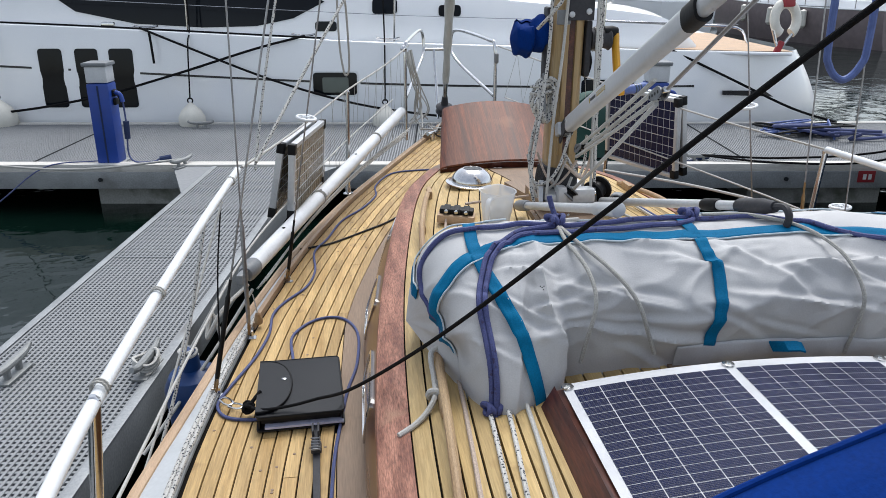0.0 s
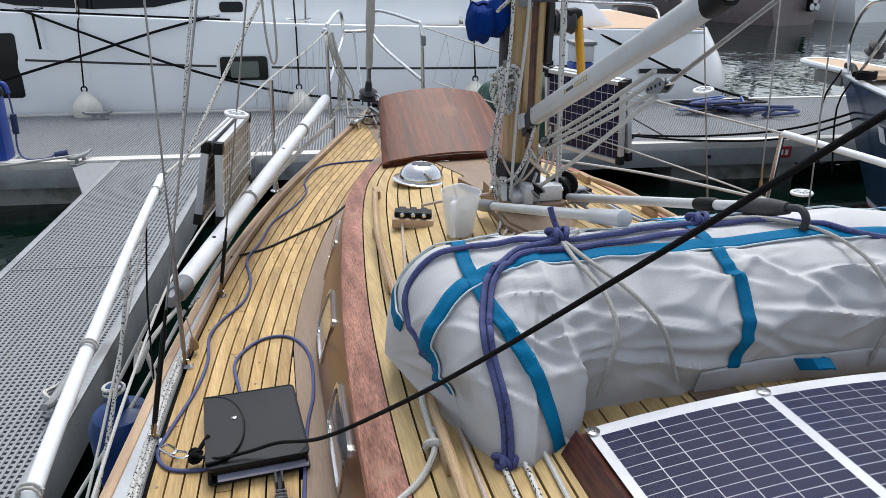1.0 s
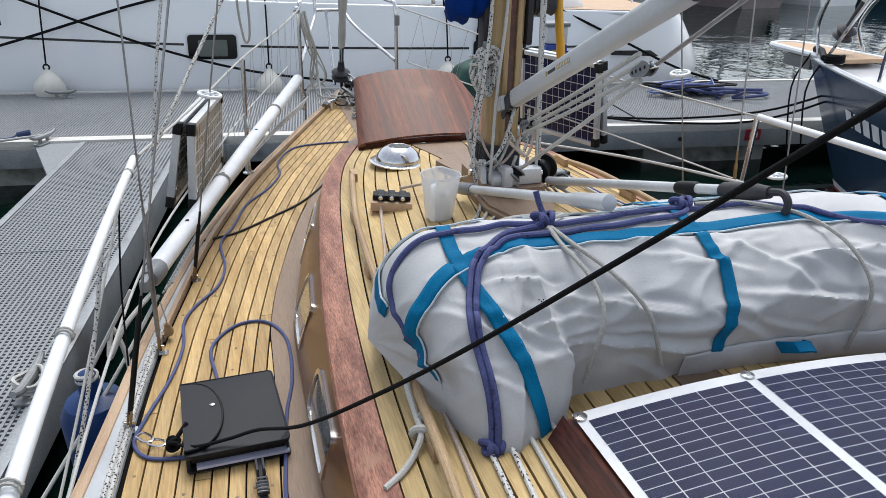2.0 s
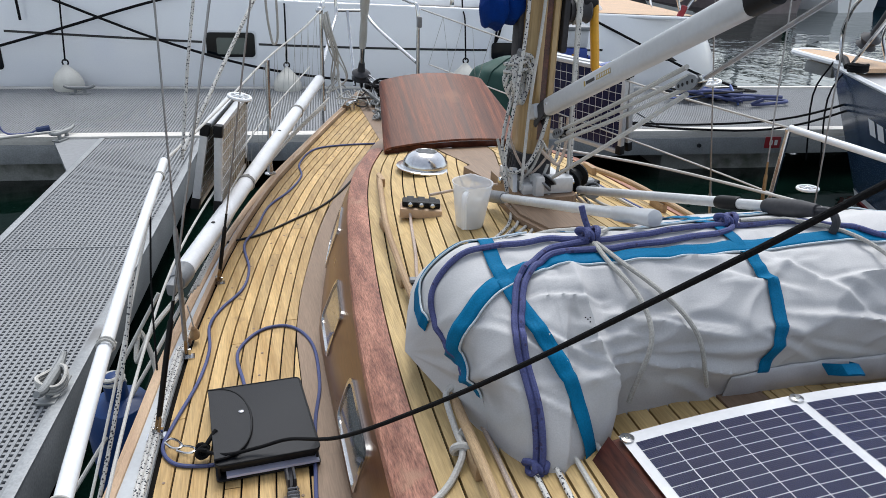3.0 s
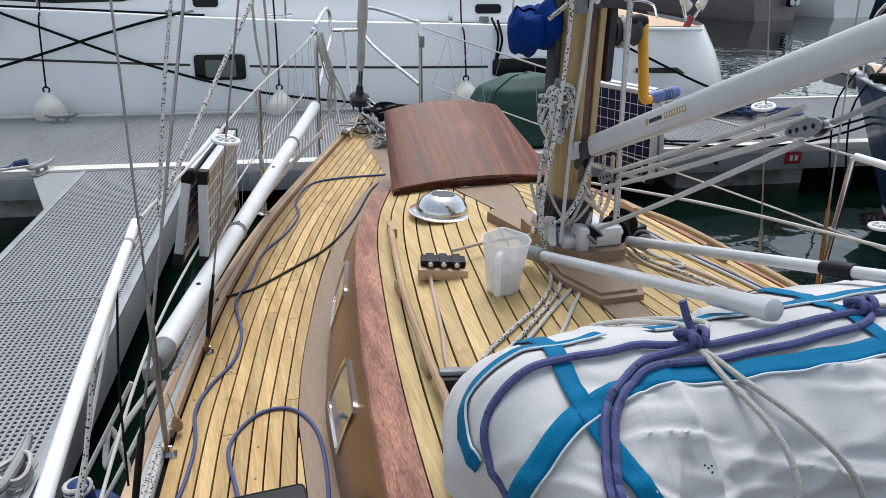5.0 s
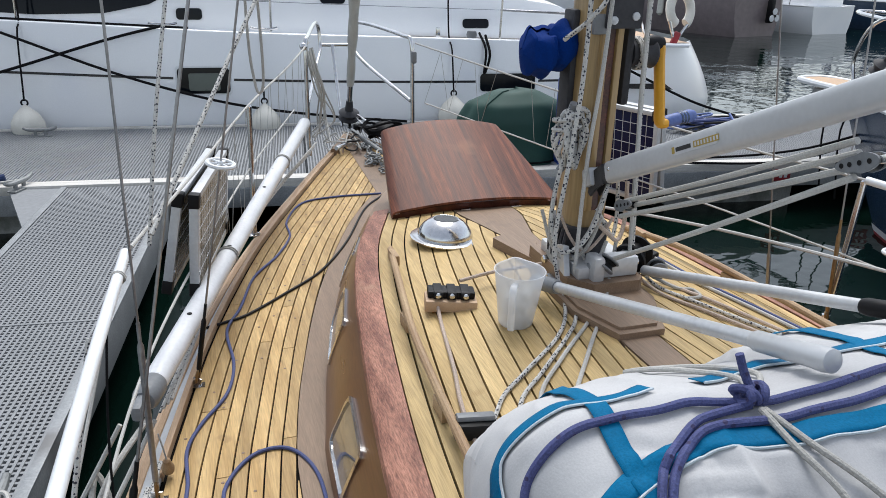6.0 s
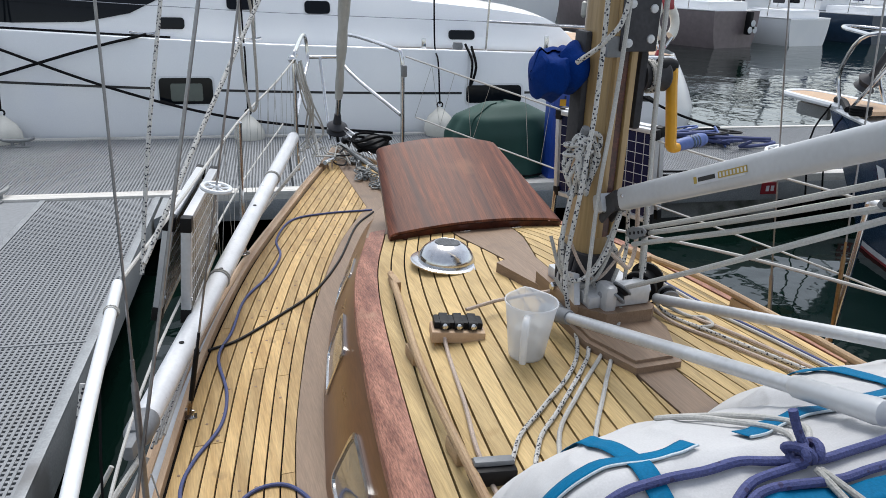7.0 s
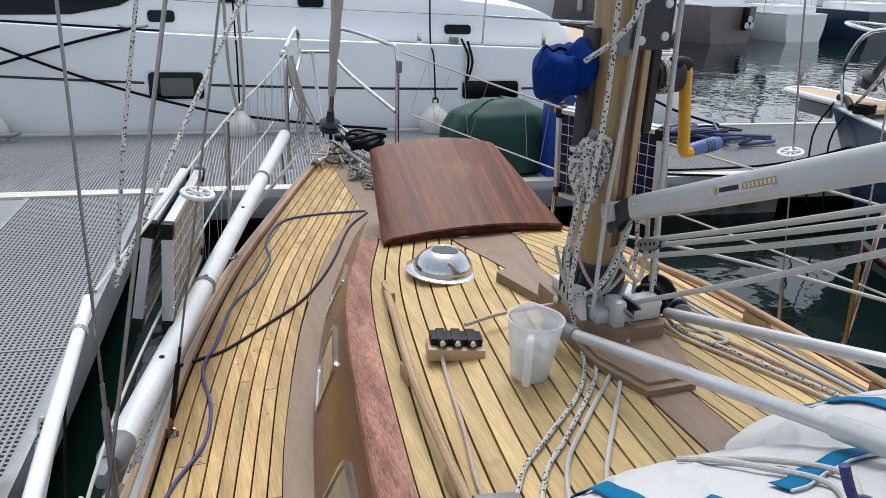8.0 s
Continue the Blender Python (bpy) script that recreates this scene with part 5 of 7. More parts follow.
# ---------------------------------------------------------------- sliding hatch with the flexible solar panels
def garage(x):
    return 0.494 - 0.16 * (x - 0.12) ** 2


sh = thing("sliding_hatch", "dark varnished companionway hatch with an arched top", "hatch")
g = Geo()
xs_ = span(-0.345, 0.585, 20)
vs = []
for y in (-1.27, -1.29, -2.05, -2.1):
    for x in xs_:
        vs.append((x, y, garage(x) - (0.02 if y in (-1.27, -2.1) else 0.008)))
n_ = 21
g.add(vs, [(i * n_ + j, i * n_ + j + 1, (i + 1) * n_ + j + 1, (i + 1) * n_ + j) for i in range(3) for j in range(20)])
part("top", g, "dark_wood", sh)
g = Geo()
for xa in (-0.345, 0.585):
    s_ = -1 if xa < 0 else 1
    g.add([(xa, -1.27, garage(xa) - 0.008), (xa, -2.1, garage(xa) - 0.008), (xa + s_ * 0.045, -2.1, 0.37), (xa + s_ * 0.045, -1.27, 0.37)], [(0, 1, 2, 3)])
g.add([(x, -1.27, garage(x) - 0.02) for x in xs_] + [(x, -1.255, 0.36) for x in xs_], [(j, j + 1, 22 + j, 21 + j) for j in range(20)])
part("side_panel", g, "dark_wood", sh, "dark reddish wooden sides")
sp = thing("solar_panel", "flexible dark blue solar panel screwed onto the sliding hatch", "solar panel")
y_n, y_f = -2.02, -1.285
part("backing", Geo().grid(lambda u, v: (-0.335 + 0.89 * u, y_n + (y_f - y_n) * v, garage(-0.335 + 0.89 * u) + 0.0), 40, 6), "cellback", sp, "white woven border")
cw, ch = 0.0533, 0.0222
for x0 in (-0.316, 0.037):
    for i in range(6):
        for j in range(28):
            xa, ya = x0 + i * 0.0555, y_f - 0.026 - (j + 1) * 0.0243
            g = Geo().grid(lambda u, v: (xa + cw * u, ya + ch * v, garage(xa + cw * u) + 0.0007), 2, 1)
            part("solar_cell", g, "cell", sp)
for x, y in ((-0.325, y_f - 0.013), (0.027, y_f - 0.013), (0.38, y_f - 0.013), (-0.327, -1.8), (0.027, -1.8)):
    part("grommet", Geo().lathe([(0.0135, 0.0), (0.013, 0.003), (0.006, 0.004), (0.005, 0.007)], 18, Matrix.Translation((x, y, garage(x) + 0.001))), "steel", sp)
# sprayhood edge close to the companionway
hood_edge = curve_of([(-0.55, 0.75), (-0.42, 0.82), (-0.27, 0.882), (-0.1, 0.94), (0.2, 1.0), (0.6, 0.98), (1.0, 0.8)])
hood = Geo().grid(lambda u, v: (-0.52 + 1.4 * u, -2.1 - 0.3 * v, hood_edge(-0.52 + 1.4 * u) - 0.05 * v - 0.12 * v * v), 30, 8)
sh_ = thing("sprayhood", "royal blue canvas sprayhood over the companionway", "sprayhood")
ob = part("canvas", hood, "bluecloth", sh_)
ob.modifiers.new("thickness", "SOLIDIFY").thickness = 0.006
part("hem", Geo().tube([(x, -2.098, hood_edge(x)) for x in span(-0.52, 0.88, 20)], 0.004, 8, 2), "bluecloth", sh_)

# ---------------------------------------------------------------- things on the side deck
FM = pose(-0.947, -0.498, 0.006, 0, 0, 3.2)
folder = thing("document_folder", "black vinyl document folder with a flap lying on the deck", "folder", FM)
def rounded(w, h, r, n=5):
    return [(sx * (w / 2 - r) + r * math.cos(a), sy * (h / 2 - r) + r * math.sin(a)) for sx, sy, q in ((1, 1, 0), (-1, 1, 1), (-1, -1, 2), (1, -1, 3)) for a in span(q * math.pi / 2, (q + 1) * math.pi / 2, n)]


part("back_cover", Geo().prism(rounded(0.262, 0.36, 0.012), 0.0, 0.005), "folder", folder)
LIDM = pose(0, 0, 0.003, -1.5, 0, 0)
lid_top = Geo().grid(lambda u, v: LIDM @ Vector((0.25 * (u - 0.5), 0.355 * (v - 0.5), 0.0435 + 0.005 * math.sin(math.pi * u) * math.sin(math.pi * v) ** 0.5)), 12, 12)
part("lid", Geo().prism(rounded(0.258, 0.362, 0.014), 0.033, 0.0435, LIDM), "folder", folder)
part("lid_pad", lid_top, "folder", folder)
part("binding", Geo().tube([LIDM @ Vector((x, y, 0.0425)) for x, y in rounded(0.258, 0.362, 0.014) + [(0.129, 0.167)]], 0.003, 6, 1), "black", folder)
part("spine", Geo().box((0, 0.176, 0.022), (0.25, 0.01, 0.036), bevel=0.005), "folder", folder)
part("side_gusset", Geo().box((0.123, 0, 0.02), (0.006, 0.34, 0.03)), "folder", folder)
part("side_gusset", Geo().box((-0.123, 0, 0.02), (0.006, 0.34, 0.03)), "folder", folder)
part("paper_sheet", Geo().box((0.01, -0.006, 0.012), (0.232, 0.35, 0.007)), "paper", folder, "pale lilac sheets of paper")
part("inner_pocket", Geo().box((0.0, 0.003, 0.025), (0.235, 0.335, 0.012)), "black", folder)
flap = [(-0.131, 0.165)] + [(-0.131 + 0.105 * math.sin(a) ** 0.7, 0.165 * math.cos(a)) for a in span(0.02, 3.12, 20)] + [(-0.131, -0.165)]
part("flap", Geo().prism(flap, 0.0465, 0.0525, LIDM), "folder", folder)
part("flap_binding", Geo().tube([LIDM @ Vector((x, y, 0.052)) for x, y in flap], 0.0032, 6, 1), "black", folder)
part("snap_button", Geo().lathe([(0.008, 0.0), (0.008, 0.002), (0.005, 0.004)], 14, LIDM @ pose(-0.05, 0.03, 0.0525)), "steel", folder, "bright snap button")


def on_deck(pts, h=0.006):
    return [dp(x, y, h) for x, y in pts]


solo("thin_blue_line", Geo().tube(on_deck([(-0.06, 2.2), (-0.31, 2.2), (-0.5, 2.14), (-0.61, 1.9), (-0.62, 1.7), (-0.7, 1.49), (-0.82, 1.28), (-0.89, 1.02), (-0.95, 0.84), (-0.94, 0.6), (-0.97, 0.42), (-1.05, 0.27), (-1.09, 0.15), (-1.09, -0.02), (-1.12, -0.2), (-1.18, -0.4), (-1.205, -0.51), (-1.17, -0.585), (-1.09, -0.61), (-1.04, -0.6)]), 0.0054, 8, 7), "bluecord", "blue cord winding along the side deck", "rope")
solo("thin_blue_line", Geo().tube(on_deck([(-0.98, -0.3), (-0.99, -0.22), (-1.0, -0.05), (-0.92, 0.08), (-0.82, 0.085), (-0.76, -0.05), (-0.765, -0.29), (-0.8, -0.48), (-0.825, -0.7), (-0.84, -0.89), (-0.85, -1.3)]), 0.0054, 8, 7), "bluecord", "blue cord looped beside the folder on deck", "rope")
solo("black_cable", Geo().tube(on_deck([(-1.02, 0.88), (-0.95, 0.91), (-0.87, 0.95), (-0.72, 1.09), (-0.54, 1.28), (-0.37, 1.58), (-0.2, 1.98), (-0.06, 2.17)]), 0.0052, 8, 7), "blackcable", "black cable crossing the side deck to the foredeck", "cable")
BA = Vector((-1.1, -0.585, 0.035))
br = thing("preventer_line", "taut black rope rising from the deck edge", "rope")
B0 = Vector((-1.0, -0.6, -0.06))
BD = Vector((0.42, -0.62, 0.66))
part("rope", Geo().tube([BA, (-1.04, -0.655, 0.066), (-0.96, -0.658, 0.076), (-0.885, -0.69, 0.112), B0 + BD * 0.5 + Vector((0, 0, -0.008)), B0 + BD * 0.8 + Vector((0, 0, -0.03)), B0 + BD * 1.1 + Vector((0, 0, -0.034)), B0 + BD * 1.5 + Vector((0, 0, -0.02)), B0 + BD * 2.0, B0 + BD * 3.2], 0.0046, 10, 10), "blackrope", br)
part("knot", Geo().tube([BA + Vector((0.014 * math.cos(3 * a), 0.014 * math.sin(2 * a), 0.012 * math.sin(3 * a))) for a in span(0, 6.283, 18)], 0.006, 8, 2), "blackrope", br)
part("tail", Geo().tube([BA, BA + Vector((0.02, 0.02, 0.02)), BA + Vector((0.035, 0.04, 0.03))], 0.006, 8, 4), "blackrope", br)
for p, q in (((-1.19, -0.5, 0.02), (-1.15, -0.55, 0.022)), ((-1.16, -0.54, 0.02), (-1.11, -0.58, 0.03))):
    m_ = turn_to(p, q)
    sk = solo("shackle", Geo().tube([(-0.011, 0, 0), (-0.013, 0, 0.035), (0, 0, 0.052), (0.013, 0, 0.035), (0.011, 0, 0), (-0.011, 0, 0)], 0.0035, 7, 4), "steel", "small bright steel shackle on the deck edge", "shackle", m_, "shackles at the deck edge")
tr = thing("sheet_track", "steel sheet track with a standing block on the side deck", "track", pose(-0.878, -1.1, 0.004, 0, 0, 2))
part("rail", Geo().box((0, 0, 0.004), (0.02, 0.9, 0.008), bevel=0.003), "rubber", tr)
part("spring", Geo().tube([(0.013 * math.cos(a), 0.27 + 0.001 * a, 0.026 + 0.0008 * a + 0.013 * math.sin(a) * 0.3) for a in span(0, 31, 70)], 0.0018, 5, 1), "wire", tr)
part("block", Geo().box((-0.008, 0.34, 0.034), (0.006, 0.045, 0.05), bevel=0.002).box((0.008, 0.34, 0.034), (0.006, 0.045, 0.05), bevel=0.002), "rubber", tr, "dark block cheeks")
part("car", Geo().box((0, 0.3, 0.016), (0.03, 0.04, 0.016), bevel=0.004), "rubber", tr)
tg = thing("wooden_toggle", "small yellowish wooden toggle hanging on a cord at the deck edge", "toggle", pose(-1.135, 0.06, 0.012, 20, 0, 0))
part("bulb", Geo().lathe([(0.004, 0.0), (0.015, 0.008), (0.017, 0.024), (0.011, 0.042), (0.009, 0.054), (0.003, 0.06)], 16), "rail", tg)
part("cord", Geo().tube([(0, 0, 0.058), (-0.004, 0.01, 0.09), (-0.012, 0.03, 0.13)], 0.0022, 6, 4), "greyrope", tg)
# flecked line along the covering board
for k in range(2):
    solo("side_line", Geo().tube([dp(-(plank_b(y) + 0.02 + 0.014 * k), y, 0.016 + 0.003 * wob(y * 4, k)) for y in span(-1.9, 0.1 - 0.1 * k, 30)], 0.0075, 7, 2), "fleckrope", "white rope with dark flecks lying along the deck edge", "rope", group="lines along the deck edge")
# jug on the roof
JC = (-0.252, -0.122)
jug = thing("measuring_jug", "translucent plastic measuring jug with bits of white paper in it", "jug", pose(JC[0], JC[1], roof_z(*JC) + 0.002, 0, 2, -33))
g = Geo()
jp = [(0.0, 0.0), (0.041, 0.0), (0.044, 0.004), (0.063, 0.142), (0.066, 0.144), (0.0655, 0.147), (0.0622, 0.146), (0.0425, 0.006), (0.0, 0.006)]
seg = 36
vs = []
for r, z in jp:
    for k in range(seg):
        a = 2 * math.pi * k / seg
        lip = 1 + (0.28 * math.exp(-((a - 1.9) / 0.3) ** 2) if z > 0.13 else 0)
        vs.append((r * lip * math.cos(a), r * lip * math.sin(a), z))
g.add(vs, [(i * seg + k, i * seg + (k + 1) % seg, (i + 1) * seg + (k + 1) % seg, (i + 1) * seg + k) for i in range(len(jp) - 1) for k in range(seg)])
part("body", g, "jug", jug)
part("handle", Geo().tube([(0.0, -0.058, 0.13), (0.0, -0.082, 0.128), (0.0, -0.088, 0.1), (0.0, -0.078, 0.05), (0.0, -0.068, 0.012)], 0.009, 8, 5, flat=0.6), "jug", jug)
for k in range(9):
    q = random.Random(k + 3)
    part("paper_scrap", Geo().grid(lambda u, v: (0.06 * (u - 0.5) * 0.8 + 0.012 * q.uniform(-0.2, 0.2) + 0.016 * math.cos(k * 2.4), 0.055 * (v - 0.5) * 0.8 + 0.016 * math.sin(k * 2.4), 0.018 + 0.009 * k + 0.016 * wob(u * 3 + k, v * 3)), 6, 6), "whiterope", jug)

# ---------------------------------------------------------------- port rail, shrouds, spinnaker pole
pole = thing("spinnaker_pole", "long scuffed white spinnaker pole lashed along the rail", "spinnaker pole")
PA, PB = Vector((-1.155, 0.215, 0.195)), Vector((-0.385, 2.78, 0.35))
PP = turn_to(PA, PB)
L = (PB - PA).length
part("tube", Geo().lathe([(0.034, 0.0), (0.034, L)], 24, PP), "pole", pole)
part("end_cap", Geo().lathe([(0.028, -0.085), (0.036, -0.07), (0.037, -0.01), (0.034, 0.0)], 22, PP), "greyplast", pole, "dark grey end cap")
part("jaw", Geo().box((0, 0, -0.11), (0.03, 0.045, 0.07), PP, bevel=0.012), "greyplast", pole)
part("far_end", Geo().lathe([(0.034, L), (0.03, L + 0.03), (0.012, L + 0.05)], 20, PP), "greyplast", pole)
for t in (0.3, 0.72):
    part("lashing", Geo().tube([PP @ Vector((0.037 * math.cos(a), 0.037 * math.sin(a), L * t + 0.002 * a)) for a in span(0, 9.4, 24)], 0.003, 6, 1), "greyrope", pole)
for p in (0.12, 0.31, 0.55):
    part("drain_hole", Geo().lathe([(0.008, 0.0), (0.008, 0.002)], 10, PP @ pose(-0.005, 0.033, L * p, -90)), "black", pole)


def wire(name, pts, r, m_, lab, cat, grp=""):
    return solo(name, Geo().tube(pts, r, 6, 0), m_, lab, cat, group=grp)


def shroud(base, top, foot, lab, wheel=None, sleeve="wire"):
    """A shroud from its chainplate, with turnbuckle, to the masthead side."""
    b0, t0 = Vector(base), Vector(top)
    d = (t0 - b0).normalized()
    m_ = turn_to(b0, t0)
    o = thing("shroud", lab, "shroud", group="shrouds")
    part("chainplate", Geo().box((0, 0, 0.012), (0.006, 0.03, 0.04), m_, bevel=0.002).box((0, 0, 0.002), (0.05, 0.03, 0.005), Matrix.Translation(b0)), "steel", o)
    part("toggle", Geo().tube([m_ @ Vector((0.009, 0, 0.02)), m_ @ Vector((0.009, 0, 0.06)), m_ @ Vector((-0.009, 0, 0.06)), m_ @ Vector((-0.009, 0, 0.02))], 0.004, 6, 3), "bronze", o)
    part("turnbuckle", Geo().lathe([(0.0045, 0.055), (0.0075, 0.07), (0.0078, foot - 0.06), (0.0045, foot - 0.05), (0.0045, foot)], 10, m_), sleeve, o, "taped turnbuckle")
    part("wire", Geo().lathe([(0.0032, foot - 0.02), (0.0032, (t0 - b0).length)], 6, m_), "wire", o)
    if wheel:
        wm_ = turn_to(Vector(wheel), Vector(wheel) + d)
        wh = part("deflector_wheel", Geo().lathe([(0.0, -0.008), (0.01, -0.008), (0.01, 0.008), (0.0, 0.008)], 16, wm_), "plastic_white", o, "white plastic deflector wheel")
        rim = Geo()
        rim.tube([wm_ @ Vector((0.037 * math.cos(a), 0.037 * math.sin(a), 0)) for a in span(0, 6.283, 28)], 0.0065, 8, 1)
        for k in range(6):
            a = k * math.pi / 3
            rim.tube([wm_ @ Vector((0.008 * math.cos(a), 0.008 * math.sin(a), 0)), wm_ @ Vector((0.037 * math.cos(a), 0.037 * math.sin(a), 0))], 0.004, 6, 0)
        part("wheel_rim", rim, "plastic_white", wh)
    return o


shroud((-1.225, -0.45, 0.0), (-0.05, 0.05, 5.6), 0.4, "wire shroud with a black taped turnbuckle at the deck edge", sleeve="black")
shroud((-1.16, -0.04, 0.0), (-1.04, -0.05, 5.2), 0.5, "upright cap shroud with a steel turnbuckle")
shroud((-1.06, 0.5, 0.0), (-0.02, 0.02, 5.8), 0.3, "wire shroud with a white deflector wheel", wheel=(-0.928, 0.437, 0.735), sleeve="black")
shroud((1.12, 0.5, 0.02), (0.0, 0.2, 5.6), 0.28, "starboard wire shroud with a white deflector wheel", wheel=(0.965, 0.46, 0.74))
shroud((1.185, 0.26, 0.02), (1.08, 0.55, 5.2), 0.42, "starboard cap shroud with a bronze turnbuckle", sleeve="bronze")
shroud((1.16, -0.06, 0.02), (0.95, 0.1, 5.6), 0.3, "starboard wire shroud with a low deflector wheel", wheel=(1.2, 0.06, 0.395))
# lifeline tube and lines, port
tube = thing("lifeline_tube", "white plastic tube over the port lifeline", "guard rail")
part("tube", Geo().tube([(-1.176, 0.16, 0.597), (-1.2, -0.55, 0.595), (-1.215, -1.45, 0.585), (-1.19, -1.95, 0.58)], 0.0128, 14, 6), "plastic_white", tube)
part("end_tip", Geo().lathe([(0.012, 0), (0.008, 0.02), (0.005, 0.04)], 10, turn_to((-1.176, 0.16, 0.597), (-1.15, 0.5, 0.6))), "steel", tube)
for x, y in ((-1.181, 0.0), (-1.208, -1.0), (-1.214, -1.42)):
    part("cord_turn", Geo().tube([(x + 0.0148 * math.cos(a), y + 0.0014 * a, 0.594 + 0.0148 * math.sin(a)) for a in span(0, 12.5, 24)], 0.0028, 6, 1), "black" if y > 0 else "greyrope", tube)


def stanchion(x, y, h, lean=0.0, m_="steel", lab="stainless steel stanchion at the deck edge"):
    o = thing("stanchion", lab, "stanchion", group="stanchions")
    z = deck_z(y)
    part("post", Geo().tube([(x, y, z), (x + lean, y, z + h)], 0.0115, 12, 0), m_, o)
    part("base", Geo().lathe([(0.03, 0.0), (0.03, 0.006), (0.016, 0.012), (0.015, 0.05)], 14, Matrix.Translation((x, y, z + 0.005))), "steel", o)
    part("cap", Geo().lathe([(0.0125, 0.0), (0.0125, 0.012), (0.006, 0.02)], 12, Matrix.Translation((x + lean, y, z + h))), "steel", o)
    return o


stanchion(-1.285, -1.45, 0.58, 0.07)
stanchion(-0.78, 1.76, 0.6, 0.02)
stanchion(0.8, 1.76, 0.58, 0.02)
stanchion(1.21, 0.29, 0.56, 0.04)
stanchion(1.33, -1.2, 0.58, 0.0)
PT = Vector((-0.3, 3.05, 0.79))
lifel = [
    ("whiterope", [(-1.165, 0.2, 0.597), (-1.0, 0.9, 0.6), (-0.76, 1.77, 0.655), (-0.5, 2.5, 0.715), tuple(PT)], 0.005, "white upper lifeline along the port rail"),
    ("whiterope", [(-1.25, -1.45, 0.3), (-1.24, -0.5, 0.24), (-1.16, 0.2, 0.28), (-0.98, 1.0, 0.32), (-0.77, 1.77, 0.37), (-0.45, 2.7, 0.45)], 0.0042, "white lower lifeline along the port rail"),
    ("whiterope", [(1.25, 0.29, 0.58), (1.05, 1.0, 0.6), (0.82, 1.77, 0.65), (0.36, 3.0, 0.78)], 0.005, "white upper lifeline along the starboard rail"),
    ("whiterope", [(1.33, -1.2, 0.3), (1.22, 0.29, 0.3), (0.8, 1.77, 0.35), (0.4, 2.9, 0.42)], 0.0042, "white lower lifeline along the starboard rail"),
    ("whiterope", [(0.5, 0.9, 0.36), (0.75, 0.3, 0.42), (1.05, -0.5, 0.46)], 0.006, "white rope along the starboard side deck"),
    ("fleckrope", [(-1.12, 0.27, 0.6), (-0.87, 0.67, 1.0), (-0.55, 1.16, 1.5), (-0.2, 1.75, 2.1)], 0.0065, "flecked topping rope hooked to the port lifeline"),
    ("fleckrope", [(-1.13, 0.3, 0.56), (-1.08, 0.45, 0.9), (-0.98, 0.7, 1.45), (-0.9, 0.9, 2.0)], 0.0055, "flecked rope hooked to the port lifeline"),
    ("fleckrope", [(-1.21, -0.3, 0.6), (-1.3, -0.5, 0.15), (-1.42, -0.8, -0.25)], 0.0055, "flecked mooring line over the rail"),
    ("whiterope", [(-1.2, -0.1, 0.55), (-1.33, -0.55, 0.1), (-1.46, -1.1, -0.3)], 0.004, "thin white mooring line over the rail"),
    ("whiterope", [(-1.16, 0.15, 0.12), (-1.3, -0.05, -0.05), (-1.52, -0.3, -0.3)], 0.0065, "white line from the deck edge to the pontoon cleat"),
    ("greyrope", [(-1.17, 0.1, 0.16), (-1.25, -0.05, 0.12), (-1.3, -0.1, 0.04), (-1.29, -0.02, 0.1), (-1.25, -0.1, -0.02), (-1.3, -0.18, -0.1)], 0.008, "frayed grey rope knotted at the pole end"),
    ("greyrope", [(-0.78, 1.0, 1.9), (-0.79, 1.05, 1.1), (-0.775, 1.06, 0.86), (-0.755, 1.06, 0.83), (-0.745, 1.05, 0.9), (-0.75, 1.03, 1.12), (-0.76, 1.0, 1.2)], 0.005, "grey rope end hanging in a loop"),
]
for m_, pts, r, lab in lifel:
    solo("guard_line" if "lifeline along" in lab else "mooring_line", Geo().tube(pts, r, 7, 6), m_, lab, "lifeline" if "lifeline along" in lab else "rope")
solo("shock_cord", Geo().tube([(-1.2, -0.08, 0.585), (-1.215, -0.22, 0.35), (-1.22, -0.3, 0.12)], 0.0028, 6, 5), "blackrope", "black cord with a plastic hook hanging from the lifeline tube", "cord")
net = Geo()
for k in range(9):
    f0, f1 = k / 9 + 0.02 * math.sin(k * 5.1), (k + 0.5) / 9 + 0.025 * math.sin(k * 3.3)
    up_ = lambda f: Vector((-0.9 + 0.58 * f, 1.3 + 1.72 * f, 0.63 + 0.15 * f))
    lo_ = lambda f: Vector((-0.93 + 0.58 * f, 1.25 + 1.72 * f, 0.1 + 0.1 * f))
    net.tube([up_(f0), lo_(f1)], 0.0012, 5, 0).tube([lo_(f1), up_(f0 + 1 / 9)], 0.0012, 5, 0)
solo("rail_netting", net, "greyrope", "thin grey netting cord laced between port lifelines", "netting", kind="stuff")
net = Geo()
for f0, f1 in ((0.55, 0.66), (0.66, 0.67), (0.72, 0.83), (0.84, 0.83), (0.84, 0.97), (0.3, 0.36), (0.4, 0.41)):
    net.tube([(0.95 - 0.6 * f0, 1.3 + 1.72 * f0, 0.63 + 0.15 * f0), (0.98 - 0.6 * f1, 1.25 + 1.72 * f1, 0.32 + 0.1 * f1)], 0.0013, 5, 0)
solo("rail_netting", net, "greyrope", "thin grey netting cord laced between starboard lifelines", "netting", kind="stuff")
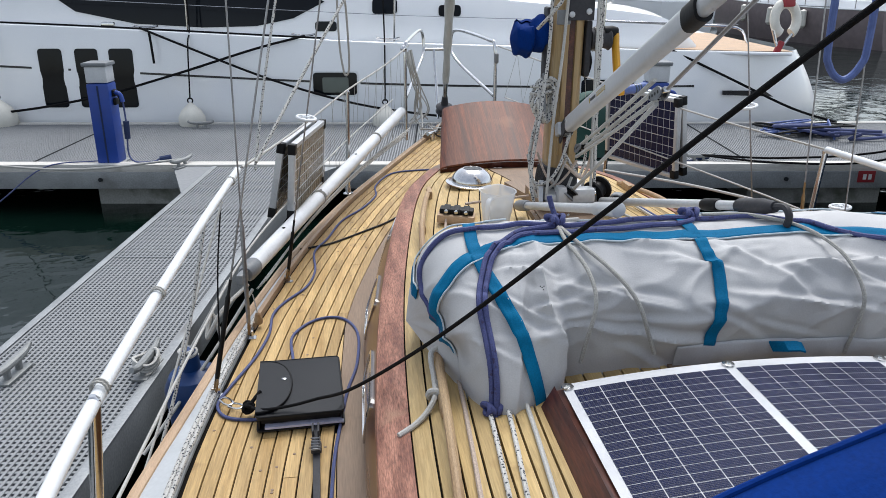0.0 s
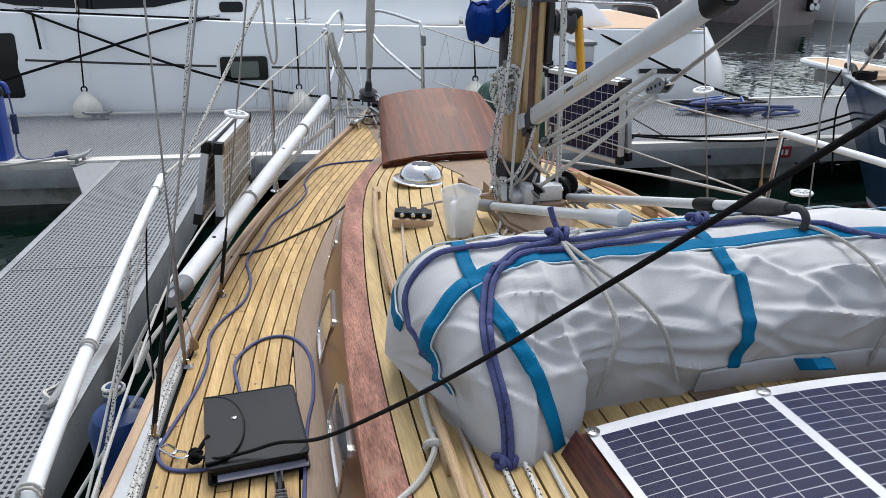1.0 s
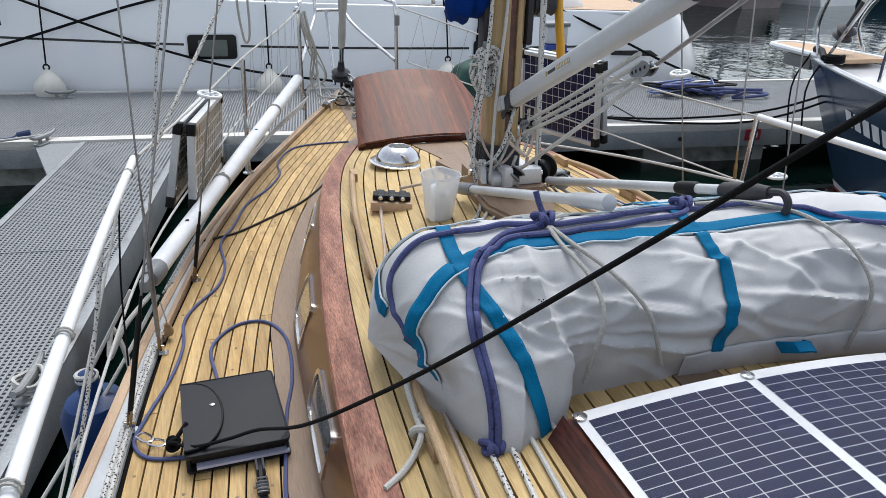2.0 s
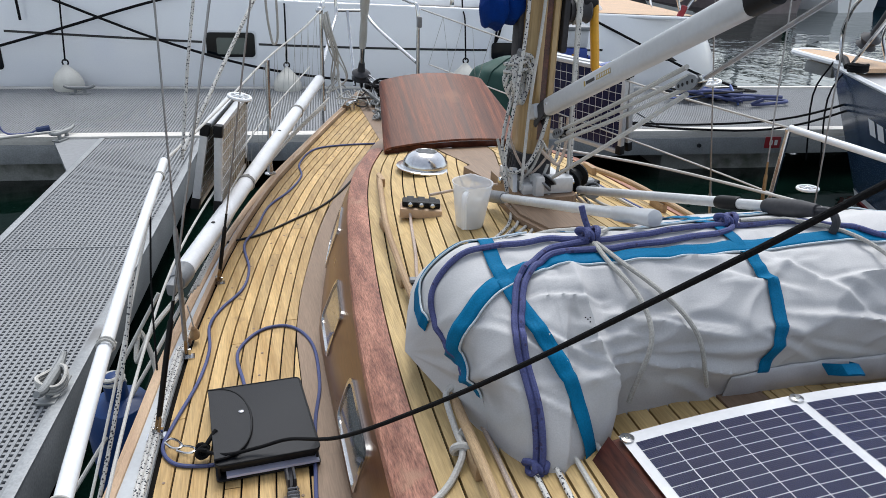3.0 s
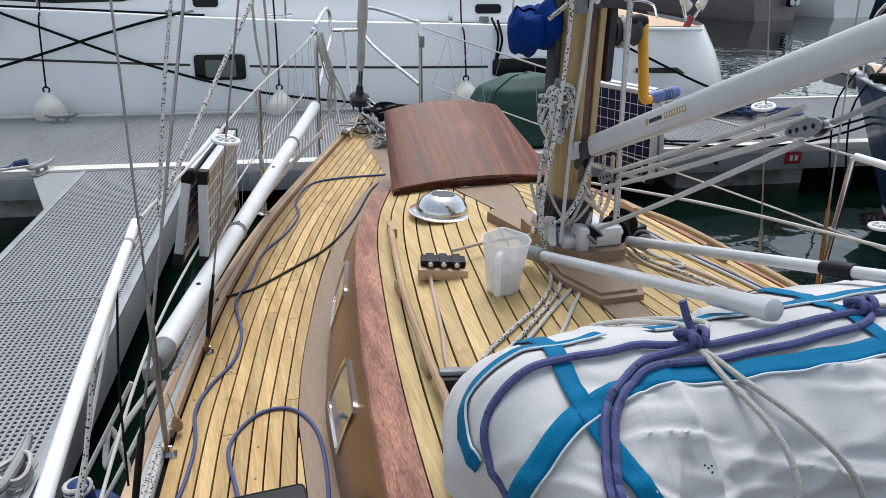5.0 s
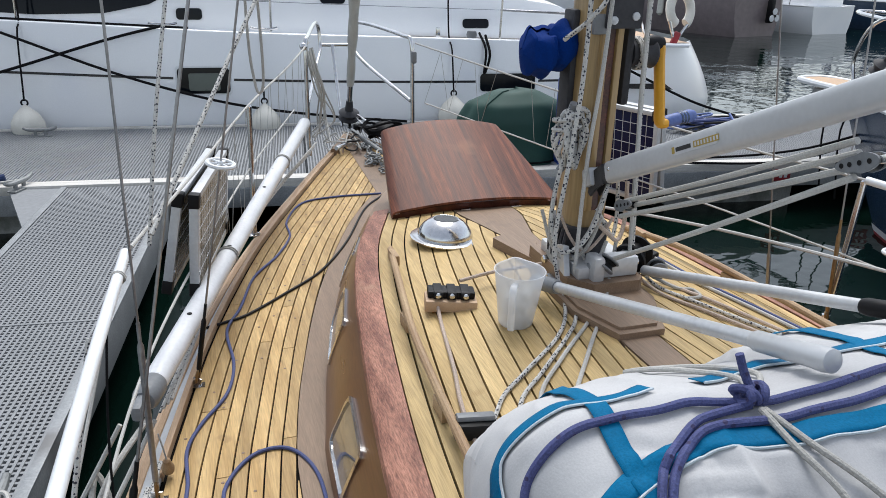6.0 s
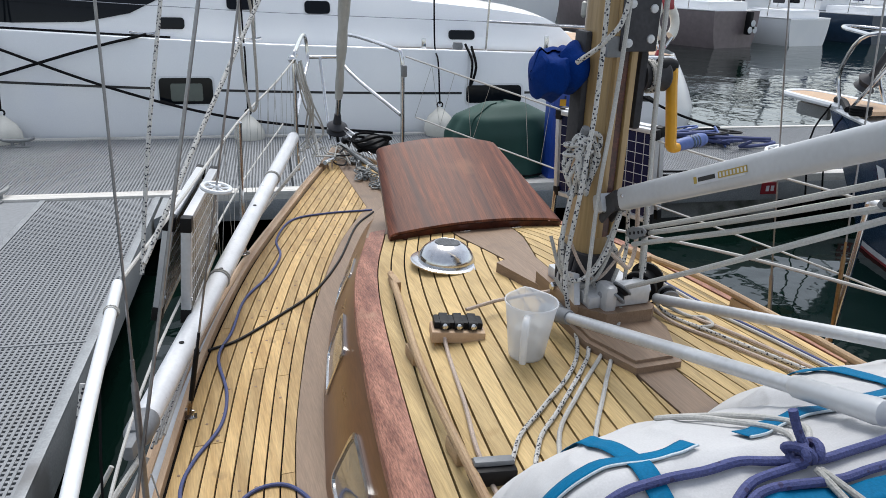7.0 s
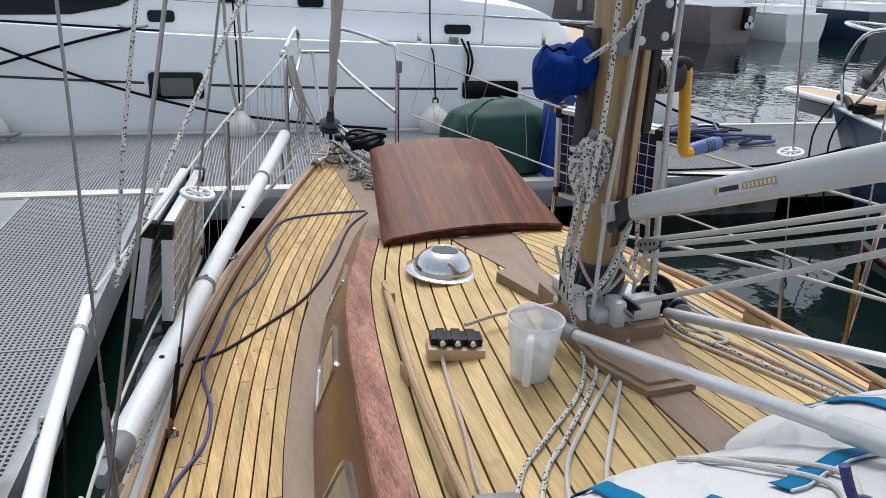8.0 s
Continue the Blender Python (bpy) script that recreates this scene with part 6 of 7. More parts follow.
# bow pulpit, forestay and furler
pul = thing("bow_pulpit", "stainless steel pulpit rail round the bow", "pulpit")
zt = 0.83
for side in (-1, 1):
    s_ = side
    part("top_rail", Geo().tube([(s_ * 0.335, 2.97, 0.1 + 0.005), (s_ * 0.335, 2.98, 0.5), (s_ * 0.33, 2.99, 0.78), (s_ * 0.3, 3.1, 0.82), (s_ * 0.18, 3.62, 0.85), (s_ * 0.13, 3.8, 0.83), (s_ * 0.115, 3.82, 0.74), (s_ * 0.12, 3.78, 0.66), (s_ * 0.18, 3.6, 0.57), (s_ * 0.33, 3.0, 0.42)], 0.0125, 12, 6), "steel", pul)
part("cross_rail", Geo().tube([(-0.118, 3.81, 0.69), (0.118, 3.81, 0.69)], 0.0115, 12, 0), "steel", pul)
part("front_leg", Geo().tube([(-0.03, 3.8, 0.69), (-0.03, 3.5, 0.17)], 0.0115, 12, 0), "steel", pul)
part("navigation_light", Geo().box((0.335, 2.95, 0.7), (0.03, 0.05, 0.075), bevel=0.012), "greyplast", pul, "grey navigation light")
part("rail_ball", Geo().lathe([(0.0, -0.025), (0.018, -0.018), (0.025, 0.0), (0.018, 0.018), (0.0, 0.025)], 14, pose(-0.345, 2.97, 0.775)), "steel", pul)
fs = thing("furled_forestay", "furled sail on the forestay with a furling drum at the bow", "forestay")
FB, FT = Vector((0.02, 3.52, 0.2)), Vector((0.03, 0.3, 9.0))
fm = turn_to(FB, FT)
part("drum", Geo().lathe([(0.03, 0.0), (0.034, 0.015), (0.07, 0.02), (0.072, 0.03), (0.05, 0.04), (0.05, 0.058), (0.072, 0.066), (0.066, 0.074), (0.03, 0.09), (0.022, 0.16)], 26, fm), "rubber", fs, "dark furling drum")
part("foil", Geo().lathe([(0.018, 0.1), (0.018, 0.5)], 12, fm), "steel", fs)
g = Geo()
g.grid(lambda u, v: fm @ Vector(((0.024 + 0.012 * min(1, v * 14) + 0.0035 * math.sin(6.283 * u * 2 + v * 190)) * math.cos(6.283 * u), (0.024 + 0.012 * min(1, v * 14) + 0.0035 * math.sin(6.283 * u * 2 + v * 190)) * math.sin(6.283 * u), 0.28 + 8.4 * v)), 14, 220)
part("rolled_sail", g, "wake", fs, "tightly rolled pale sail")
part("fork", Geo().tube([(0.02, 3.45, 0.14), FB], 0.016, 8, 0), "steel", fs)
part("tack_link", Geo().tube([(0.06, 3.5, 0.26), (0.2, 3.1, 0.18)], 0.007, 8, 0).tube([(0.04, 3.48, 0.25), (0.15, 3.05, 0.16)], 0.007, 8, 0), "steel", fs)
# foredeck clutter
for k, (x, y) in enumerate(((0.06, 3.0), (0.03, 2.75), (0.09, 2.55))):
    ch_ = thing("anchor_chain", "short heap of galvanised chain on the foredeck", "chain", pose(x, y, deck_z(y) + 0.012), group="chain on the foredeck")
    for i in range(22):
        q = random.Random(i + 20 * k)
        part("link", Geo().tube([(0.018 * math.cos(a) * 1.6, 0.012 * math.sin(a), 0) for a in span(0, 6.283, 10)], 0.0045, 6, 1, pose(q.uniform(-0.05, 0.05), q.uniform(-0.07, 0.07), q.uniform(0, 0.03), q.uniform(-70, 70), q.uniform(-40, 40), q.uniform(0, 180))), "galv", ch_)
bd2 = thing("stowed_bundle", "dark sail bag and coiled black line beside the forestay", "sail bag")
part("bag", Geo().grid(lambda u, v: (0.2 + 0.11 * math.sin(math.pi * v) * math.cos(6.283 * u) * (1 + 0.25 * wob(3 * u, 4 * v, 2.0)), 3.2 - 0.3 * (v - 0.5), deck_z(3.2) + 0.07 + 0.065 * math.sin(math.pi * v) * math.sin(6.283 * u) * (1 + 0.3 * wob(5 * u, 3 * v, 6.0))), 24, 14), "black", bd2)
for k in range(5):
    q = random.Random(k + 300)
    part("coil", Geo().tube([(0.17 + (0.09 + 0.01 * k) * math.cos(a), 3.12 + 0.07 * math.sin(a), deck_z(3.1) + 0.06 + 0.02 * k + 0.02 * math.sin(2 * a + k)) for a in span(0, 6.283, 12)], 0.008, 7, 2), "blackrope", bd2)
an = thing("bow_anchor", "black-jawed anchor fitting and chain stopper at the bow", "anchor")
part("stock", Geo().tube([(0.0, 3.3, deck_z(3.3) + 0.05), (0.13, 2.6, deck_z(2.6) + 0.05)], 0.014, 8, 0), "galv", an)
part("fluke", Geo().box((0.12, 3.2, 0.2), (0.1, 0.16, 0.05), pose(0, 0, 0), bevel=0.02), "black", an)
part("roller", Geo().lathe([(0.02, -0.03), (0.025, -0.02), (0.018, 0.0), (0.025, 0.02), (0.02, 0.03)], 14, pose(0.05, 3.35, 0.19, 0, 90)), "black", an)
part("mooring_bitt", Geo().tube([(-0.14, 2.95, 0.1), (-0.14, 2.95, 0.17)], 0.018, 10, 0).tube([(-0.18, 2.9, 0.16), (-0.1, 3.0, 0.16)], 0.014, 10, 0), "steel", an)
bd = thing("toe_board", "dark wooden bulwark piece at the bow", "trim", kind="structure")
part("bulwark", Geo().strip([(dp(-(plank_b(y) + 0.03), y, 0.04), dp(-(plank_b(y) - 0.005), y, 0.04)) for y in span(2.95, 3.25, 8)], 0.05), "board", bd)
for k in range(10):
    q = random.Random(k)
    x, y = -0.31 + 0.03 * q.uniform(-1, 1), 2.95 + 0.1 * q.uniform(-1, 1)
    solo("bow_line", Geo().tube([(x, y, 0.76), (x + 0.02, y - 0.02, 0.65), (x + 0.05 + 0.04 * q.random(), y + 0.02, 0.5), (x + 0.1 + 0.06 * q.uniform(-1, 1), y + 0.08, 0.32), (x + 0.16 * q.random(), y + 0.05 + 0.2 * q.uniform(-1, 1), 0.22)], 0.005, 6, 5), "greyrope" if k % 3 else "whiterope", "tangled grey line hanging from the pulpit" if k % 3 else "thin white cord hanging from the pulpit", "rope", group="tangled lines at the pulpit")
for k in range(7):
    q = random.Random(k + 80)
    x0, y0 = q.uniform(-0.2, 0.15), q.uniform(2.75, 3.3)
    solo("foredeck_line", Geo().tube([(x0 + 0.1 * q.uniform(-1, 1), y0 + 0.14 * q.uniform(-1, 1), deck_z(y0) + 0.01 + 0.08 * q.random()) for _ in range(6)], 0.004 + 0.002 * q.random(), 6, 6), ("greyrope", "blackcable", "whiterope")[k % 3], ("grey rope end tangled at the bow", "black cord tangled at the bow", "white rope end tangled at the bow")[k % 3], "rope", group="tangled lines at the bow")
for k in range(4):
    q = random.Random(k + 50)
    solo("rail_line", Geo().tube([(-1.155 + 0.012 * k, 0.25, 0.08 + 0.012 * k), (-0.975 + 0.01 * k, 1.05, 0.1 + 0.014 * k), (-0.69 + 0.01 * k, 1.95, 0.14 + 0.016 * k), (-0.36 + 0.012 * k, 2.75, 0.18 + 0.02 * k)], 0.0045, 6, 5), "whiterope" if k % 2 else "fleckrope", "thin line stowed under the spinnaker pole", "rope", group="lines under the spinnaker pole")


# portable solar panels hung on the rails
def hung_panel(m, w, h, lab, cell_m="cell"):
    o = thing("portable_solar_panel", lab, "solar panel", m, group="solar panels hung on the rails")
    for sz in (-1, 1):
        part("frame", Geo().box((0, 0, sz * (h / 2 - 0.011)), (0.03, w, 0.022), bevel=0.003), "alu", o)
    for sy in (-1, 1):
        part("frame_side", Geo().box((0, sy * (w / 2 - 0.011), 0), (0.03, 0.022, h - 0.044), bevel=0.003), "alu", o)
    part("glass", Geo().box((0.004, 0, 0), (0.008, w - 0.044, h - 0.044)), "cellback", o)
    nx, nz = max(2, int((w - 0.05) / 0.045)), max(2, int((h - 0.05) / 0.045))
    cy, cz = (w - 0.05) / nx, (h - 0.05) / nz
    for i in range(nx):
        for sx in (-1, 1):
            part("cell_strip", Geo().box((0.004 + sx * 0.0055, -w / 2 + 0.025 + cy * (i + 0.5), 0), (0.004, cy - 0.007, h - 0.05)), cell_m, o)
    for j in range(1, nz):
        part("cell_line", Geo().box((0.004, 0, -h / 2 + 0.025 + cz * j), (0.0165, w - 0.05, 0.003)), "cellback", o)
    for sy in (-1, 1):
        for sz in (-1, 1):
            part("corner_cap", Geo().box((0, sy * (w / 2 - 0.016), sz * (h / 2 - 0.022)), (0.034, 0.036, 0.048), bevel=0.004), "black", o)
        part("bolt", Geo().lathe([(0.007, 0), (0.007, 0.004)], 10, pose(0.015, sy * (w / 2 - 0.011), -h / 2 + 0.08, 0, 90)), "steel", o)
    return o


M["cell_gold"] = mat("bronze_solar_cell", (0.16, 0.125, 0.075), 0.25, fine=300, grain=0.2)
hung_panel(pose(-0.968, 1.02, 0.395, 0, 5, -11.0), 0.64, 0.35, "portable solar panel with bronze cells hung on the port rail", "cell_gold")
hung_panel(pose(-1.035, 1.03, 0.405, 0, 12, -11.0), 0.64, 0.35, "second portable solar panel folded behind the first", "cell_gold")
hung_panel(pose(0.9, 1.48, 0.44, 0, -4, 20.0), 0.6, 0.44, "dark portable solar panel hung on the starboard rail")
hung_panel(pose(0.945, 1.5, 0.45, 0, -8, 20.0), 0.6, 0.44, "second dark solar panel folded on the starboard rail")
# blue fender between hull and finger
fe = thing("blue_fender", "royal blue cylindrical fender hanging between hull and pontoon", "fender", pose(-1.375, -0.08, -0.085, 4, -3, 0))
part("body", Geo().lathe([(0.03, 0.0), (0.085, -0.025), (0.108, -0.07), (0.111, -0.3), (0.108, -0.52), (0.085, -0.57), (0.03, -0.6)], 26), "bluefender", fe)
part("eye", Geo().lathe([(0.035, -0.005), (0.034, 0.06), (0.026, 0.075), (0.012, 0.08)], 16), "bluefender", fe)
part("lanyard", Geo().tube([(0.03 * math.cos(a), 0.03 * math.sin(a), 0.045 + 0.003 * a) for a in span(0, 12, 24)], 0.007, 6, 1).tube([(0, 0, 0.06), (0.1, 0.05, 0.2), (0.17, 0.08, 0.3)], 0.006, 6, 4), "whiterope", fe)
# starboard tube
tb = thing("lifeline_tube", "white plastic tube over the starboard lifeline", "guard rail")
part("tube", Geo().tube([(1.25, 0.28, 0.58), (1.31, -0.3, 0.575), (1.34, -1.2, 0.57)], 0.0145, 12, 6), "plastic_white", tb)
solo("blue_rope_loop", Geo().tube([(-0.052, -1.576, 1.44), (-0.05, -1.576, 1.2), (-0.044, -1.577, 1.152), (-0.021, -1.58, 1.131), (0.002, -1.583, 1.152), (0.008, -1.584, 1.2), (0.004, -1.584, 1.44)], 0.0056, 10, 6), "bluegrip", "thick blue rope hanging in a loop under the boom", "rope")

# ---------------------------------------------------------------- on the pontoon
def pontoon_cleat(u, v, turn, lab="galvanised mooring cleat bolted to the pontoon"):
    o = thing("mooring_cleat", lab, "cleat", PM @ pose(u, v, TOP, 0, 0, turn), group="pontoon cleats")
    part("base", Geo().box((0, 0, 0.006), (0.2, 0.07, 0.012), bevel=0.004), "galv", o)
    part("horn", Geo().tube([(-0.15, 0, 0.085), (-0.11, 0, 0.068), (-0.05, 0, 0.062), (0.05, 0, 0.062), (0.11, 0, 0.068), (0.15, 0, 0.085)], lambda t: 0.013 + 0.006 * math.sin(math.pi * t), 10, 4), "galv", o)
    for x in (-0.045, 0.045):
        part("post", Geo().tube([(x, 0, 0.005), (x, 0, 0.06)], 0.016, 10, 0), "galv", o)
    return o


for u, v, t in ((-0.4, 1.84, 4), (-0.03, -0.02, 70), (0.46, -3.9, 88), (1.04, -3.86, 88), (4.82, 0.14, 4), (-3.3, 1.98, 0), (7.6, 0.14, 0)):
    pontoon_cleat(u, v, t)
ct = thing("cleat_turns", "white mooring rope turned round the finger cleat", "rope")
for k in range(3):
    part("rope_turn", Geo().tube([PM @ Vector((1.04 + 0.05 * math.cos(a), -3.86 + 0.05 * math.sin(a) * 1.4, TOP + 0.04 + 0.014 * k + 0.012 * math.sin(2 * a))) for a in span(0, 6.283, 16)], 0.008, 6, 2), "whiterope", ct)


def pedestal(u, v, turn, h, lab, stars):
    o = thing("power_pedestal", lab, "power pedestal", PM @ pose(u, v, TOP, 0, 0, turn), group="power pedestals")
    part("base_plate", Geo().box((0, 0, 0.008), (0.26, 0.26, 0.016), bevel=0.004), "walegrey", o)
    part("column", Geo().box((0, 0, h * 0.39), (0.2, 0.2, h * 0.78), bevel=0.02), "bluepost", o)
    part("front_groove", Geo().box((0.0, -0.1, h * 0.39), (0.014, 0.01, h * 0.74)), "bluedark", o)
    part("lamp_band", Geo().box((0, 0, h * 0.86), (0.19, 0.19, h * 0.15), bevel=0.01), "cellback", o, "white lamp band")
    part("cap", Geo().box((0, 0, h * 0.955), (0.225, 0.225, 0.035), bevel=0.012), "greyplast", o, "grey cap")
    for z in (0.6, 0.68):
        part("socket", Geo().box((0.11, 0, h * z), (0.04, 0.08, 0.06), bevel=0.012), "black", o)
    part("plug", Geo().tube([(0.12, -0.02, h * 0.69), (0.17, -0.03, h * 0.67), (0.19, -0.04, h * 0.6)], 0.02, 10, 4), "bluepost", o)
    part("cable", Geo().tube([(0.19, -0.04, h * 0.6), (0.2, -0.06, h * 0.35), (0.19, -0.08, h * 0.12), (0.25, -0.1, 0.03), (0.4, -0.06, 0.02), (0.46, -0.04, 0.04)], 0.008, 7, 5), "bluecord", o)
    part("adaptor", Geo().tube([(0.2, -0.06, h * 0.42), (0.197, -0.066, h * 0.25)], 0.026, 10, 2), "bluedark", o)
    part("floor_plug", Geo().tube([(0.46, -0.04, 0.035), (0.56, -0.02, 0.05)], 0.028, 10, 2), "bluedark", o)
    if stars:
        for x, z in ((-0.05, 0.62), (0.03, 0.58), (-0.02, 0.7)):
            part("sticker", Geo().box((x, -0.104, h * z), (0.055, 0.004, 0.055), pose(0, 0, 0, 0, 0, 0)), "yellow", o, "yellow sticker")
    return o


pedestal(-0.745, 0.16, 2, 0.96, "blue power pedestal with a white lamp band and plugged cable", False)
pedestal(4.36, 0.2, 0, 0.96, "blue power pedestal with yellow stickers on the walkway", True)


def green_shape(u, v):
    a = 2 * math.pi * u
    prof = [(0.0, 0.62), (0.2, 0.6), (0.42, 0.5), (0.5, 0.36), (0.51, 0.15), (0.53, 0.0)]
    k = v * (len(prof) - 1)
    i = min(int(k), len(prof) - 2)
    f = k - i
    r = prof[i][0] * (1 - f) + prof[i + 1][0] * f
    z = prof[i][1] * (1 - f) + prof[i + 1][1] * f
    r *= 1 + 0.06 * wob(math.cos(a) * 2, math.sin(a) * 2, v * 2) + 0.025 * math.sin(9 * a) * v
    return (r * math.cos(a) * 1.0, r * math.sin(a) * 0.62, z * (1 + 0.06 * wob(math.cos(a), math.sin(a), 5)))


cart = thing("covered_dock_cart", "bundle under a dark green canvas cover on the walkway", "canvas cover", PM @ pose(3.95, 0.52, TOP))
part("canvas", Geo().grid(green_shape, 64, 26), "greencover", cart)
part("hem_cord", Geo().tube([Vector(green_shape(u, 0.985)) * 1.01 + Vector((0, 0, 0.012)) for u in span(0, 1, 40)], 0.008, 6, 1), "blackrope", cart, "dark cord round the hem")
part("seam", Geo().tube([Vector(green_shape(0.62, v)) + Vector((0, -0.004, 0.004)) for v in span(0.1, 1.0, 20)] , 0.005, 6, 1), "greencover", cart)
for k in range(9):
    q = random.Random(k + 9)
    u0, v0 = q.uniform(6.1, 6.8), q.uniform(1.1, 1.7)
    pts = [PM @ Vector((u0 + q.uniform(-0.45, 0.45), v0 + q.uniform(-0.25, 0.25), TOP + 0.015 + q.uniform(0, 0.12))) for _ in range(9)]
    solo("shore_cable", Geo().tube(pts, 0.012 if k % 3 else 0.018, 7, 5), ("bluecord", "bluegrip", "blackcable")[k % 3], ("tangled blue shore cable heaped on the walkway", "light blue hose heaped on the walkway", "black cable heaped on the walkway")[k % 3], "cable", group="heap of cables on the walkway")
lines2 = [
    ("whiterope", 0.011, [(-0.03, -0.02, TOP + 0.07), (-1.0, -0.2, TOP + 0.02), (-2.2, -0.15, TOP + 0.1), (-4.0, -0.05, TOP + 0.25)], "white mooring rope running from the corner cleat"),
    ("bluecord", 0.006, [(-0.85, 0.1, TOP + 0.03), (-1.3, -0.05, TOP + 0.0), (-1.7, -0.3, TOP - 0.3), (-2.1, -0.3, TOP - 0.36), (-2.8, -0.25, TOP - 0.05)], "thin blue cable drooping over the pontoon edge"),
    ("blackrope", 0.0105, [(4.82, 0.14, TOP + 0.07), (5.5, 0.0, TOP + 0.03), (6.3, -0.3, TOP + 0.12), (7.0, -0.9, TOP + 0.6)], "black mooring rope led to the navy yacht"),
    ("blackrope", 0.0105, [(4.82, 0.14, TOP + 0.07), (5.6, 0.05, TOP + 0.06), (6.4, -0.25, TOP + 0.2), (7.0, -0.85, TOP + 0.63)], "black mooring rope led to the navy yacht"),
    ("whiterope", 0.009, [(3.6, 0.1, TOP + 0.03), (3.3, -0.6, TOP + 0.3), (2.9, -1.2, TOP + 0.56)], "white bow line to the pontoon"),
]
for m_, r, pts, lab in lines2:
    solo("mooring_rope", Geo().tube([PM @ Vector(p) for p in pts], r, 8, 6), m_, lab, "rope")
for u in (-2.05, 7.3, 6.35):
    sg = thing("berth_sign", "small red berth sign on the pontoon edge", "sign", PM @ pose(u, -0.03, TOP - 0.1))
    part("plate", Geo().box((0, 0, 0), (0.16, 0.012, 0.11), bevel=0.004), "red", sg)
    part("mark", Geo().box((-0.02, -0.008, 0), (0.03, 0.004, 0.05)), "ink_white", sg)
    part("mark", Geo().box((0.03, -0.008, 0), (0.03, 0.004, 0.05)), "ink_white", sg)
for k in range(7):
    part("beam_bolt", Geo().lathe([(0.02, 0), (0.02, 0.015)], 8, pose(-2.4 + k * 1.6, -0.028, TOP - 0.12, 90)), "under", walkway)
part("grating_seam", Geo().box((-1.5, 1.1, TOP + 0.0015), (0.02, 2.0, 0.004), pose(0, 0, 0)), "under", walkway)
part("grating_seam", Geo().box((2.1, 1.1, TOP + 0.0015), (0.02, 2.0, 0.004)), "under", walkway)
part("grating_seam", Geo().box((5.3, 1.1, TOP + 0.0015), (0.02, 2.0, 0.004)), "under", walkway)
for v in (-2.4, -4.9):
    part("grating_seam", Geo().box((0.68, v, TOP + 0.0015), (0.77, 0.012, 0.004)), "grating", finger)

# ---------------------------------------------------------------- catamaran across the walkway
cat = thing("catamaran", "large white catamaran moored along the far side of the walkway", "catamaran", PM)
edge = curve_of([(-9, 0.95), (-2.73, 0.72), (-0.78, 0.63), (1.45, 0.52), (3.17, 0.47), (5.5, 0.41), (6.4, 0.39), (7.1, 0.38)])


def cat_side(w, d):
    """Topside: w along it from -9 to the end, d from the deck edge (0) down to the water (1)."""
    u = -9 + w * 16.0
    z = edge(u) - d * (edge(u) + 0.9)
    tail = max(0.0, (w - 0.9) / 0.1)
    bulge = 0.1 * math.sin(math.pi * min(1, d * 0.8 + 0.08))
    uu = u + tail ** 2 * (0.45 * math.sin(math.pi * min(1, d / 0.75 * 0.5)) - (0.55 * max(0, d - 0.55)) )
    vv = 2.33 - bulge * (1 - tail) + 1.0 * (1 - math.sqrt(max(0, 1 - tail ** 2)))
    return (uu, vv, z)


part("hull", Geo().grid(cat_side, 140, 22), "white", cat, "glossy white topsides", angle=80)
part("transom", Geo().grid(lambda a, d: (Vector(cat_side(1.0, d)) + Vector((0.0, 1.6 * a, 0))), 6, 22), "white", cat)
rim = Geo().tube([(u, 2.345, edge(u) - 0.004) for u in span(-9, 6.55, 40)], 0.022, 10, 1)
part("deck_edge", rim, "white", cat)
part("deck", Geo().grid(lambda a, c: (-9 + 15.7 * a, 2.34 + 0.25 * max(0.0, a - 0.97) / 0.03 + 3.6 * c, edge(-9 + 15.7 * a) - 0.002), 40, 3), "white", cat)
part("teak_deck", Geo().grid(lambda a, c: (3.2 + 3.5 * a, 2.6 + 3.2 * c, edge(3.2 + 3.5 * a) + 0.004), 10, 3), "teakfar", cat, "pale teak aft deck")
hp = [(-9.0, 1.9), (-2.4, 1.9), (0.6, 1.55), (1.6, 1.15), (3.2, 0.98), (4.75, 0.84), (5.25, 0.72), (5.6, 0.44)]
house_top = curve_of(hp)


def house_side(a, c):
    u = -9 + 14.6 * a
    z0, z1 = edge(u) - 0.01, max(house_top(u), edge(u) + 0.01)
    z = z0 + (z1 - z0) * c
    return (u, 2.62 + 0.3 * c ** 2 * (z1 - z0) + (0.5 * max(0, u - 4.8) ** 2), z)


part("cabin_house", Geo().grid(house_side, 90, 10), "white", cat, "white moulded cabin house", angle=80)
part("house_roof", Geo().grid(lambda a, c: (lambda p: (p[0], p[1] + 2.6 * c, p[2] + 0.06 * math.sin(math.pi * c)))(house_side(a, 1.0)), 90, 6), "white", cat, "white cabin roof", angle=80)


